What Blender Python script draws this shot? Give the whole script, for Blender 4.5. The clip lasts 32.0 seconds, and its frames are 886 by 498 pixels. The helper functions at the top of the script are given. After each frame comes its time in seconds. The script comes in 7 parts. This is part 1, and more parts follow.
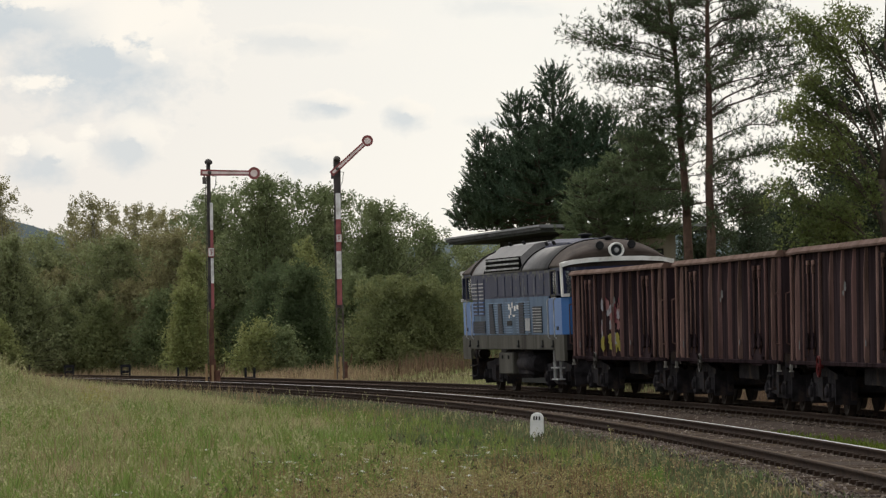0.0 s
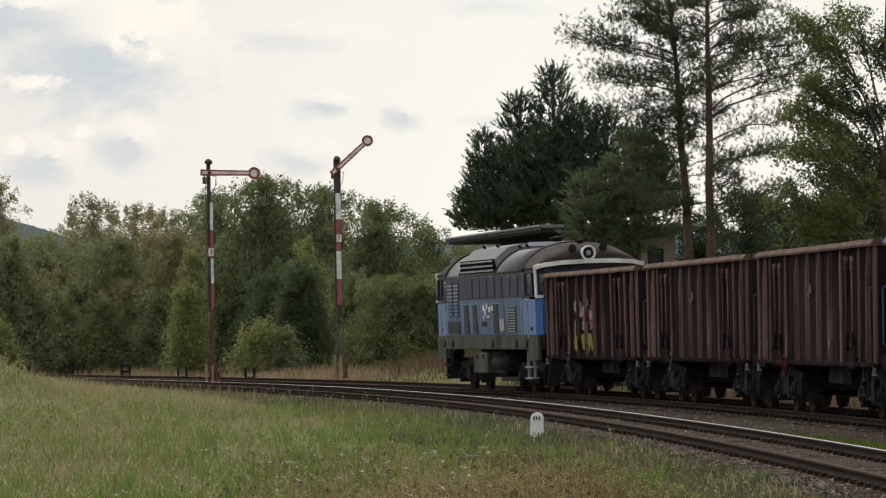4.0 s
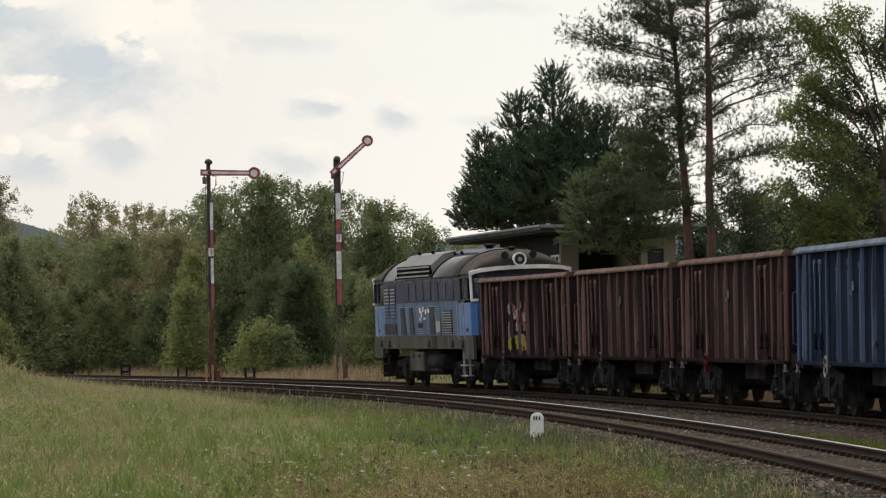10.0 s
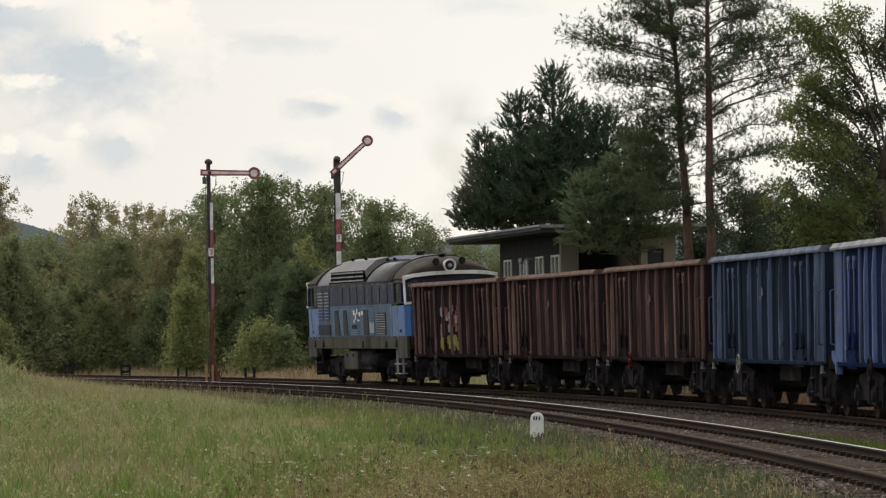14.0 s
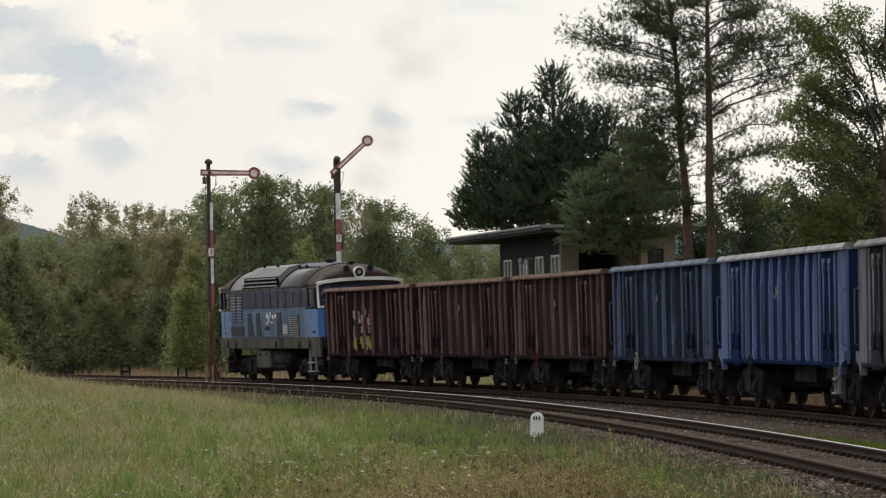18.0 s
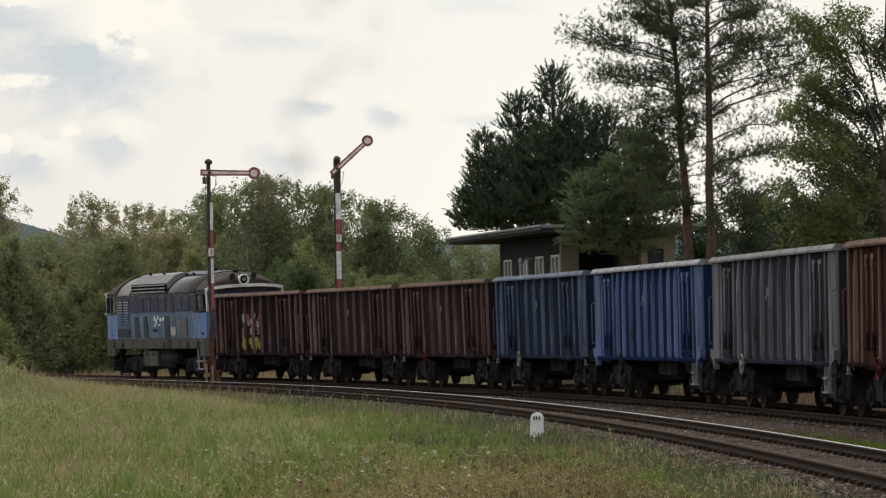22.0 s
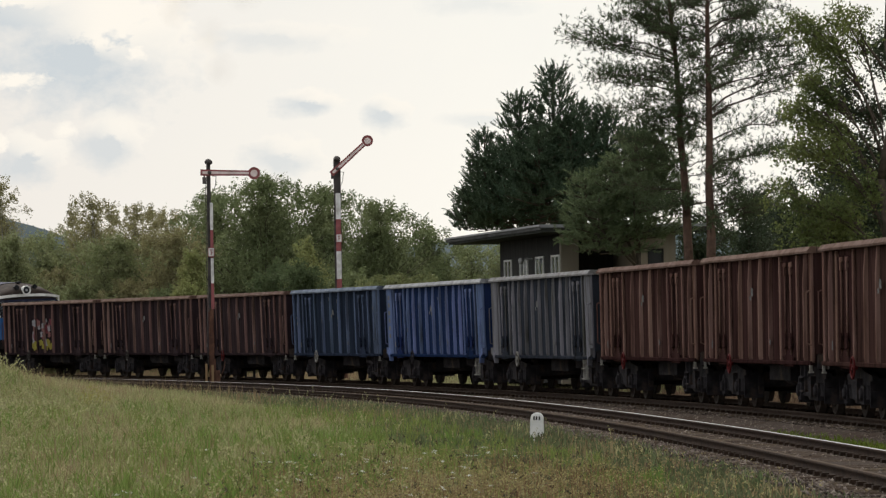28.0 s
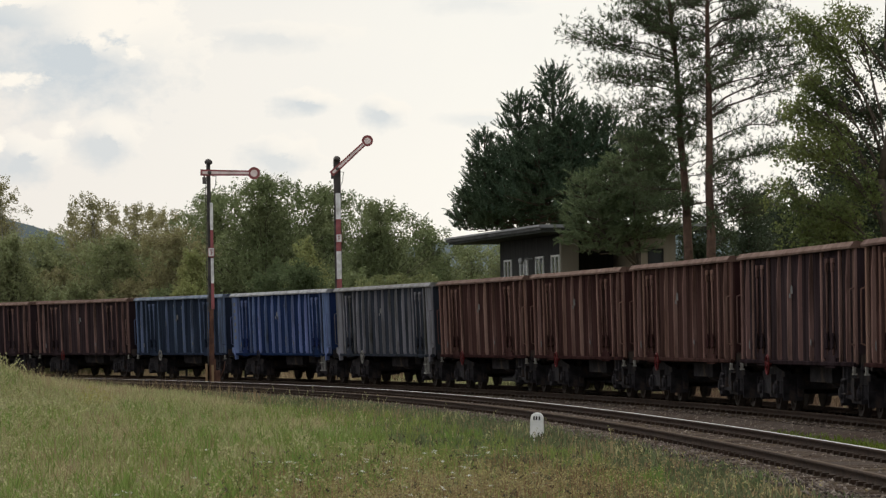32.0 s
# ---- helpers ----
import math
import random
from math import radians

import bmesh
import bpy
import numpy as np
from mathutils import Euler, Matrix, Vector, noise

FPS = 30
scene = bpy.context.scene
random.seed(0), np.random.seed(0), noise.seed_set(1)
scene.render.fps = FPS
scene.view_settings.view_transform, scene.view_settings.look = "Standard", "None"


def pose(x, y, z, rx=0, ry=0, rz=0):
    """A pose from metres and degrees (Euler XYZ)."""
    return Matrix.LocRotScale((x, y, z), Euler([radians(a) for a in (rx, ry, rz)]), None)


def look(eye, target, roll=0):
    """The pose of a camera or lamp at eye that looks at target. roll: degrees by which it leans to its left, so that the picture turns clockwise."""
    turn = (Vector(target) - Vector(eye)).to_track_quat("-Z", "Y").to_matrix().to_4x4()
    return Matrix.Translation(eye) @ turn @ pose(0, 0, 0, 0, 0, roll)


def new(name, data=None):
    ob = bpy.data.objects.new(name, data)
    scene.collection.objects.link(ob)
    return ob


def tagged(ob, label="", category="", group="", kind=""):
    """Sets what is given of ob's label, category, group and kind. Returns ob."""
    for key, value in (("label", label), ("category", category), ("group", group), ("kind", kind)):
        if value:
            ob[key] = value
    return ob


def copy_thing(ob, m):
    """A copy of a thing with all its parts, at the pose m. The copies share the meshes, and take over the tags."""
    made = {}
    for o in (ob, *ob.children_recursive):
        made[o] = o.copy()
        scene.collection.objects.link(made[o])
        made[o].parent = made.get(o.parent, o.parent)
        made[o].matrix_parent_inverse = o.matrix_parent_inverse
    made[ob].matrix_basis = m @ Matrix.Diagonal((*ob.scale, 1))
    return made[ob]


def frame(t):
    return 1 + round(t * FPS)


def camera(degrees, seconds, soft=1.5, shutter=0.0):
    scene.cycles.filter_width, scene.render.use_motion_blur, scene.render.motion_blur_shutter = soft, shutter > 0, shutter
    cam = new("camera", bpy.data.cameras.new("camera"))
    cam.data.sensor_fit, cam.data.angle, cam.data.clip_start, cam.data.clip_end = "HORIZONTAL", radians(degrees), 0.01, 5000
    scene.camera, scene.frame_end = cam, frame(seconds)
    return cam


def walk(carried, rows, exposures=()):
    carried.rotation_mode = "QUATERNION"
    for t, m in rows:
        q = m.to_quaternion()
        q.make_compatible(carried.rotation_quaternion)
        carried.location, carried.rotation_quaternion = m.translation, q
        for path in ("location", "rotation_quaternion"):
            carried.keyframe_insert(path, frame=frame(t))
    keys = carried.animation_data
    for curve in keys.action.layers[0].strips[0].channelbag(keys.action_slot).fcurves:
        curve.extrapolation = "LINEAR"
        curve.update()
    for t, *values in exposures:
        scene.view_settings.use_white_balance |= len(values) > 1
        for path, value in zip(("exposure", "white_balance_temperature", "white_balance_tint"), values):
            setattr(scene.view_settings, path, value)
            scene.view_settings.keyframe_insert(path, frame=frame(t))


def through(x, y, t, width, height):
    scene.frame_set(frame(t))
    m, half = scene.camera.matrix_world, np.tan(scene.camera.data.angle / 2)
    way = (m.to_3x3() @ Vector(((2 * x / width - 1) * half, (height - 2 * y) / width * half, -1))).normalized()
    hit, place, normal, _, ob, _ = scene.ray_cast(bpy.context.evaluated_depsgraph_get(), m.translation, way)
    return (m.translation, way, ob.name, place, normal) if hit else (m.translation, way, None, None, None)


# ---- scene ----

EYE = (0.0, 0.0, 1.66)
cam = camera(11.318, 32.0, soft=1.3)
walk(cam, [(0.0, look(EYE, (0.0, 100.0, 1.66 + 1.8794), -0.694)), (32.0, look(EYE, (0.0, 100.0, 1.66 + 1.8794), -0.694))],
     exposures=[(0.0, 0.0), (32.0, 0.0)])

# ---- light: a bright overcast sky, the veiled sun high before the camera ----
SUN_ELEV, SUN_AZ = 47.0, -18.0
world = bpy.data.worlds.new("world")
scene.world = world
world.use_nodes = True
wn = world.node_tree
wn.nodes.clear()
w_out = wn.nodes.new("ShaderNodeOutputWorld")
w_bg = wn.nodes.new("ShaderNodeBackground")
w_sky = wn.nodes.new("ShaderNodeTexSky")
w_sky.sky_type = "NISHITA"
w_sky.sun_disc = False
w_sky.sun_elevation = radians(SUN_ELEV)
w_sky.sun_rotation = radians(SUN_AZ)
w_sky.dust_density = 3.0
w_co = wn.nodes.new("ShaderNodeTexCoord")
w_no = wn.nodes.new("ShaderNodeTexNoise")
w_no.inputs["Scale"].default_value = 3.0
w_no.inputs["Detail"].default_value = 6.0
w_cl = wn.nodes.new("ShaderNodeValToRGB")
w_cl.color_ramp.elements[0].position, w_cl.color_ramp.elements[1].position = 0.35, 0.7
w_cl.color_ramp.elements[0].color = (4.4, 4.5, 4.7, 1)
w_cl.color_ramp.elements[1].color = (6.2, 6.0, 5.6, 1)
w_mx = wn.nodes.new("ShaderNodeMix")
w_mx.data_type = "RGBA"
w_mx.inputs[0].default_value = 0.8
wn.links.new(w_co.outputs["Generated"], w_no.inputs["Vector"])
wn.links.new(w_no.outputs["Fac"], w_cl.inputs["Fac"])
wn.links.new(w_sky.outputs["Color"], w_mx.inputs[6])
# the cloud glows towards the veiled sun and is dull away from it
SUN_WAY = (math.sin(radians(SUN_AZ)) * math.cos(radians(SUN_ELEV)), math.cos(radians(SUN_AZ)) * math.cos(radians(SUN_ELEV)), math.sin(radians(SUN_ELEV)))
w_dt = wn.nodes.new("ShaderNodeVectorMath")
w_dt.operation = "DOT_PRODUCT"
w_dt.inputs[1].default_value = SUN_WAY
wn.links.new(w_co.outputs["Generated"], w_dt.inputs[0])
w_gl = wn.nodes.new("ShaderNodeMapRange")
w_gl.inputs["From Min"].default_value, w_gl.inputs["From Max"].default_value = -0.6, 1.0
w_gl.inputs["To Min"].default_value, w_gl.inputs["To Max"].default_value = 0.95, 1.75
wn.links.new(w_dt.outputs["Value"], w_gl.inputs["Value"])
w_ml = wn.nodes.new("ShaderNodeVectorMath")
w_ml.operation = "SCALE"
wn.links.new(w_cl.outputs["Color"], w_ml.inputs[0])
wn.links.new(w_gl.outputs["Result"], w_ml.inputs["Scale"])
wn.links.new(w_ml.outputs["Vector"], w_mx.inputs[7])
wn.links.new(w_mx.outputs[2], w_bg.inputs["Color"])
w_bg.inputs["Strength"].default_value = 0.15
wn.links.new(w_bg.outputs["Background"], w_out.inputs["Surface"])

sun = new("sun", bpy.data.lights.new("sun", "SUN"))
sun.data.energy, sun.data.angle, sun.data.color = 1.5, radians(24), (1.0, 0.955, 0.885)
sun.matrix_world = look((0, 0, 0), (-math.sin(radians(SUN_AZ)) * math.cos(radians(SUN_ELEV)), -math.cos(radians(SUN_AZ)) * math.cos(radians(SUN_ELEV)), -math.sin(radians(SUN_ELEV))))


# ---- materials ----
def material(name, c1, c2, scale=4.0, rough=0.8, metal=0.0, bump=0.2, dirt=None, dirt_scale=0.7, dirt_amount=0.5, vary=0.0, island=0.0, streak=False, spec=0.02, fine=40.0):
    """Two mixed colours with fine grain, larger stains and a little relief; vary: per object, island: per loose piece."""
    m = bpy.data.materials.new(name)
    m.use_nodes = True
    nt = m.node_tree
    b = nt.nodes["Principled BSDF"]
    b.inputs["Roughness"].default_value = rough
    b.inputs["Metallic"].default_value = metal
    b.inputs["Specular IOR Level"].default_value = spec
    co = nt.nodes.new("ShaderNodeTexCoord")
    vec = co.outputs["Object"]
    if streak:
        mp = nt.nodes.new("ShaderNodeMapping")
        mp.inputs["Scale"].default_value = (1, 1, 0.14)
        nt.links.new(vec, mp.inputs["Vector"])
        vec = mp.outputs["Vector"]
    n1 = nt.nodes.new("ShaderNodeTexNoise")
    n1.inputs["Scale"].default_value, n1.inputs["Detail"].default_value = scale, 8
    nt.links.new(vec, n1.inputs["Vector"])
    r1 = nt.nodes.new("ShaderNodeValToRGB")
    r1.color_ramp.elements[0].position, r1.color_ramp.elements[1].position = 0.3, 0.7
    r1.color_ramp.elements[0].color, r1.color_ramp.elements[1].color = (*c1, 1), (*c2, 1)
    nt.links.new(n1.outputs["Fac"], r1.inputs["Fac"])
    col = r1.outputs["Color"]
    if dirt:
        n2 = nt.nodes.new("ShaderNodeTexNoise")
        n2.inputs["Scale"].default_value, n2.inputs["Detail"].default_value = dirt_scale, 10
        n2.inputs["Roughness"].default_value = 0.65
        nt.links.new(vec, n2.inputs["Vector"])
        r2 = nt.nodes.new("ShaderNodeValToRGB")
        r2.color_ramp.elements[0].position, r2.color_ramp.elements[1].position = 0.62 - 0.3 * dirt_amount, 0.75 - 0.15 * dirt_amount
        nt.links.new(n2.outputs["Fac"], r2.inputs["Fac"])
        mx = nt.nodes.new("ShaderNodeMix")
        mx.data_type = "RGBA"
        nt.links.new(r2.outputs["Color"], mx.inputs[0])
        nt.links.new(col, mx.inputs[6])
        mx.inputs[7].default_value = (*dirt, 1)
        col = mx.outputs[2]
    for amount, node, socket in ((vary, "ShaderNodeObjectInfo", "Random"), (island, "ShaderNodeNewGeometry", "Random Per Island")):
        if amount:
            inf = nt.nodes.new(node)
            mr = nt.nodes.new("ShaderNodeMapRange")
            mr.inputs["To Min"].default_value, mr.inputs["To Max"].default_value = 1 - amount, 1 + amount
            nt.links.new(inf.outputs[socket], mr.inputs["Value"])
            hs = nt.nodes.new("ShaderNodeHueSaturation")
            nt.links.new(mr.outputs["Result"], hs.inputs["Value"])
            mh = nt.nodes.new("ShaderNodeMapRange")
            mh.inputs["To Min"].default_value, mh.inputs["To Max"].default_value = 0.5 - 0.04 * amount, 0.5 + 0.04 * amount
            nt.links.new(inf.outputs[socket], mh.inputs["Value"])
            nt.links.new(mh.outputs["Result"], hs.inputs["Hue"])
            nt.links.new(col, hs.inputs["Color"])
            col = hs.outputs["Color"]
    nt.links.new(col, b.inputs["Base Color"])
    if bump:
        n3 = nt.nodes.new("ShaderNodeTexNoise")
        n3.inputs["Scale"].default_value, n3.inputs["Detail"].default_value = fine, 4
        nt.links.new(co.outputs["Object"], n3.inputs["Vector"])
        bp = nt.nodes.new("ShaderNodeBump")
        bp.inputs["Strength"].default_value, bp.inputs["Distance"].default_value = bump, 0.02
        nt.links.new(n3.outputs["Fac"], bp.inputs["Height"])
        nt.links.new(bp.outputs["Normal"], b.inputs["Normal"])
    return m


def leafy(name, c1, c2, through=0.3, island=0.24, rough=0.55, scale=0.5):
    """Leaves: two greens in patches, varied piece by piece, that let some light through."""
    m = material(name, c1, c2, scale=scale, rough=rough, bump=0, island=island, spec=0.05)
    nt = m.node_tree
    b = nt.nodes["Principled BSDF"]
    tr = nt.nodes.new("ShaderNodeBsdfTranslucent")
    src = b.inputs["Base Color"].links[0].from_socket
    nt.links.new(src, tr.inputs["Color"])
    mx = nt.nodes.new("ShaderNodeMixShader")
    mx.inputs[0].default_value = through
    nt.links.new(b.outputs["BSDF"], mx.inputs[1])
    nt.links.new(tr.outputs["BSDF"], mx.inputs[2])
    nt.links.new(mx.outputs["Shader"], nt.nodes["Material Output"].inputs["Surface"])
    return m


GRASS = leafy("grass_blades", (0.1950, 0.2544, 0.0893), (0.3961, 0.3298, 0.1976), 0.45, 0.30, 0.6, 0.22)
DRY_GRASS = leafy("dry_grass_blades", (0.2160, 0.1600, 0.0920), (0.3040, 0.2320, 0.1360), 0.4, 0.25)
EARTH = material("meadow_soil", (0.0880, 0.0968, 0.0352), (0.1408, 0.1320, 0.0616), 1.5, 0.95, bump=0.6, dirt=(0.1280, 0.0960, 0.0560), dirt_scale=0.12)
BALLAST = material("ballast_gravel", (0.0358, 0.0269, 0.0215), (0.0761, 0.0611, 0.0502), 14, 0.95, bump=1.0, dirt=(0.0330, 0.0204, 0.0132), dirt_scale=0.5, fine=25)
STONES = material("ballast_stone", (0.0667, 0.0522, 0.0442), (0.1927, 0.1594, 0.1398), 3, 0.9, bump=0.3, island=0.6)
RAIL_RUST = material("rusty_rail_steel", (0.0227, 0.0163, 0.0127), (0.0504, 0.0327, 0.0232), 6, 0.8, 0.2, 0.3)
RAIL_TOP = material("polished_rail_head", (0.2160, 0.2124, 0.2088), (0.3168, 0.3096, 0.3024), 3, 0.42, 1.0, 0.03)
RAIL_DULL = material("dull_rail_head", (0.055, 0.038, 0.027), (0.10, 0.072, 0.053), 3, 0.75, 0.0, 0.1)
SLEEPER = material("weathered_sleeper", (0.0481, 0.0359, 0.0254), (0.1031, 0.0770, 0.0545), 8, 0.9, bump=0.5, vary=0.3)


# ---- shapes ----
def box(bm, x0, x1, y0, y1, z0, z1):
    v = [bm.verts.new((x, y, z)) for x in (x0, x1) for y in (y0, y1) for z in (z0, z1)]
    for f in ((0, 1, 3, 2), (4, 6, 7, 5), (0, 4, 5, 1), (2, 3, 7, 6), (0, 2, 6, 4), (1, 5, 7, 3)):
        bm.faces.new([v[i] for i in f])
    return v


def tube(bm, p0, p1, r0, r1=None, n=10, caps=True):
    """A tapered round bar from p0 to p1."""
    r1 = r0 if r1 is None else r1
    p0, p1 = Vector(p0), Vector(p1)
    q = (p1 - p0).to_track_quat("Z", "Y")
    rings = []
    for p, r in ((p0, r0), (p1, r1)):
        rings.append([bm.verts.new(p + q @ Vector((r * math.cos(2 * math.pi * i / n), r * math.sin(2 * math.pi * i / n), 0))) for i in range(n)])
    for i in range(n):
        f = bm.faces.new((rings[0][i], rings[0][(i + 1) % n], rings[1][(i + 1) % n], rings[1][i]))
        f.smooth = n > 6
    if caps:
        bm.faces.new(rings[0][::-1])
        bm.faces.new(rings[1])


def bend(bm, pts, r, n=8):
    for p, q in zip(pts, pts[1:]):
        tube(bm, p, q, r, r, n)


def lathe(bm, origin, axis, prof, n=16):
    """A turned shape: (distance along the axis, radius) pairs."""
    q = Vector(axis).to_track_quat("Z", "Y")
    o = Vector(origin)
    rings = [[bm.verts.new(o + q @ Vector((r * math.cos(2 * math.pi * i / n), r * math.sin(2 * math.pi * i / n), d))) for i in range(n)] for d, r in prof]
    for a, b in zip(rings, rings[1:]):
        for i in range(n):
            bm.faces.new((a[i], a[(i + 1) % n], b[(i + 1) % n], b[i])).smooth = True
    bm.faces.new(rings[0][::-1])
    bm.faces.new(rings[-1])


def slab(bm, outline, y0, y1):
    """An upright plate: an outline in x and z, from y0 to y1."""
    a = [bm.verts.new((x, y0, z)) for x, z in outline]
    b = [bm.verts.new((x, y1, z)) for x, z in outline]
    n = len(a)
    for i in range(n):
        bm.faces.new((a[i], a[(i + 1) % n], b[(i + 1) % n], b[i]))
    bm.faces.new(a[::-1])
    bm.faces.new(b)


def loft(bm, rings, closed=True, caps=True, smooth=False):
    vs = [[bm.verts.new(p) for p in r] for r in rings]
    n = len(vs[0])
    for a, b in zip(vs, vs[1:]):
        for i in range(n if closed else n - 1):
            bm.faces.new((a[i], a[(i + 1) % n], b[(i + 1) % n], b[i])).smooth = smooth
    if caps and closed:
        bm.faces.new(vs[0][::-1])
        bm.faces.new(vs[-1])
    return vs


def mesh_of(name, bm, *mats):
    bmesh.ops.recalc_face_normals(bm, faces=bm.faces)
    me = bpy.data.meshes.new(name)
    bm.to_mesh(me)
    bm.free()
    for m in mats:
        me.materials.append(m)
    return me


def part(name, bm, mat, parent, label=""):
    """One mesh object under a thing or a part."""
    ob = new(name, mesh_of(name, bm, mat) if isinstance(bm, bmesh.types.BMesh) else bm)
    ob.parent = parent
    if label:
        tagged(ob, label)
    return ob


def bevelled(bm, width=0.02):
    bmesh.ops.bevel(bm, geom=list(bm.edges), offset=width, segments=1, affect="EDGES")
    return bm


def soup(name, verts, faces, mat, smooth=False):
    """A mesh of many loose pieces: an array of points and an array of triangles or quads."""
    verts, faces = np.asarray(verts, dtype=np.float32), np.asarray(faces, dtype=np.int32)
    me = bpy.data.meshes.new(name)
    k = faces.shape[1]
    me.vertices.add(len(verts))
    me.vertices.foreach_set("co", verts.ravel())
    me.loops.add(faces.size)
    me.loops.foreach_set("vertex_index", faces.ravel())
    me.polygons.add(len(faces))
    me.polygons.foreach_set("loop_start", np.arange(len(faces), dtype=np.int32) * k)
    me.update(calc_edges=True)
    me.materials.append(mat)
    return me


# ---- the curve of the line: s in metres along the far track, o towards the meadow, z over the inner rail ----
S = np.arange(-140.0, 260.0, 1.0)
U = np.clip(S, -30, 175) / 100
HEAD = 0.06742 + 0.13871 * U + 0.11217 * U ** 2 - 0.00712 * U ** 3
MID = (HEAD[1:] + HEAD[:-1]) / 2
LX = np.concatenate([[0], np.cumsum(-np.sin(MID))])
LY = np.concatenate([[0], np.cumsum(np.cos(MID))])
LX, LY = LX - LX[140] + 9.5028, LY - LY[140] + 70.0


def axis_at(s):
    return np.interp(s, S, LX), np.interp(s, S, LY), np.interp(s, S, HEAD)


def cant_at(s):
    u = np.clip((s - 10.56) / 60.0, 0, 1)
    return 0.03463 * u * u * (3 - 2 * u)


def spacing(s):
    return 4.86 - 0.274 * np.clip(s, -60, 200) / 100


def on_line(s, o, z, near=False, flat=False):
    """The place at s, o metres from the track's axis towards the meadow, z over the rail; near: of the near track."""
    x, y, t = axis_at(s)
    a = 0.0 if flat else cant_at(s)
    o2 = 0.75 + (o - 0.75) * np.cos(a) + z * np.sin(a)
    z2 = z * np.cos(a) - (o - 0.75) * np.sin(a)
    if near:
        o2 = o2 + spacing(s)
    return x - o2 * np.cos(t), y - o2 * np.sin(t), z2


TRAIN = (46.07, 47.77, 49.84, 52.49, 55.62, 59.37, 64.06, 69.4, 75.48, 82.54, 90.44, 99.24, 108.69, 118.94, 129.68, 140.96, 152.95)


def train_at(t):
    """How far along the line the locomotive's rear stands at t seconds."""
    k = np.array(TRAIN)
    m = np.gradient(k, 2.0)
    j = int(min(max(t // 2, 0), 15))
    u = (t - 2 * j) / 2
    return float((2 * u ** 3 - 3 * u ** 2 + 1) * k[j] + (u ** 3 - 2 * u ** 2 + u) * 2 * m[j] + (-2 * u ** 3 + 3 * u ** 2) * k[j + 1] + (u ** 3 - u ** 2) * 2 * m[j + 1])


def vehicle_pose(s, half):
    """The pose of a vehicle whose middle stands at s on bogies half metres before and behind it."""
    (xa, ya, _), (xb, yb, _) = axis_at(s - half), axis_at(s + half)
    turn = math.atan2(yb - ya, xb - xa)
    a = float(cant_at(s))
    return Matrix.Translation(((xa + xb) / 2, (ya + yb) / 2, 0)) @ Matrix.Rotation(turn, 4, "Z") @ Matrix.Translation((0, 0.75, 0)) @ Matrix.Rotation(-a, 4, "X") @ Matrix.Translation((0, -0.75, 0))


def spot(bearing, away, z=0.0):
    """A place by its bearing from the camera's foot, in thousandths, and its distance."""
    return Vector((bearing * away / 1000, away, z))


# ---- the ground ----
def ground_z(x, y):
    x, y = np.asarray(x, dtype=float), np.asarray(y, dtype=float)
    z = -0.42 + 1.4 * np.exp(-0.5 * ((x + 14) / 1.6) ** 2 - 0.5 * ((y - 115) / 20.0) ** 2)
    behind = np.clip((x - np.interp(y, LY, LX) - 3.5) / 11.0, 0, 1) * (y < 420)
    z = z + 0.50 * behind * behind * (3 - 2 * behind)
    z = z + 0.05 * np.sin(x * 0.9 + 0.3 * y) * np.sin(y * 0.23 + 1.0) + 0.03 * np.sin(x * 2.1 - y * 0.5)
    return z


def build_ground():
    xs = np.concatenate([np.array([-3000, -1200, -500, -250, -150, -100, -70]), np.arange(-50, 50.1, 1.0), np.array([70, 100, 150, 250, 500, 1200, 3000])])
    ys = np.concatenate([np.array([-400, -150, -60]), np.arange(-20, 290.1, 2.0), np.array([320, 380, 460, 600, 900, 1500, 2500, 4600])])
    X, Y = np.meshgrid(xs, ys)
    v = np.stack([X.ravel(), Y.ravel(), ground_z(X, Y).ravel()], 1)
    n = len(xs)
    f = [(j * n + i, j * n + i + 1, (j + 1) * n + i + 1, (j + 1) * n + i) for j in range(len(ys) - 1) for i in range(n - 1)]
    ob = new("ground", soup("ground", v, f, EARTH))
    tagged(ob, "wide meadow ground of soil under grass", "ground", kind="structure")


build_ground()


# ---- the two tracks ----
def sweep(profile, s_list, near):
    """Faces of a profile of (o, z) pairs carried along a track."""
    s = np.asarray(s_list, dtype=float)
    cols = [np.stack(on_line(s, o, z, near), 1) for o, z in profile]
    v = np.stack(cols, 1).reshape(-1, 3)
    n = len(profile)
    f = [(j * n + i, j * n + (i + 1) % n, (j + 1) * n + (i + 1) % n, (j + 1) * n + i) for j in range(len(s) - 1) for i in range(n)]
    return v, f


RAIL_S = np.concatenate([np.arange(-130, -30, 5.0), np.arange(-30, 175, 1.5), np.arange(175, 250, 5.0)])


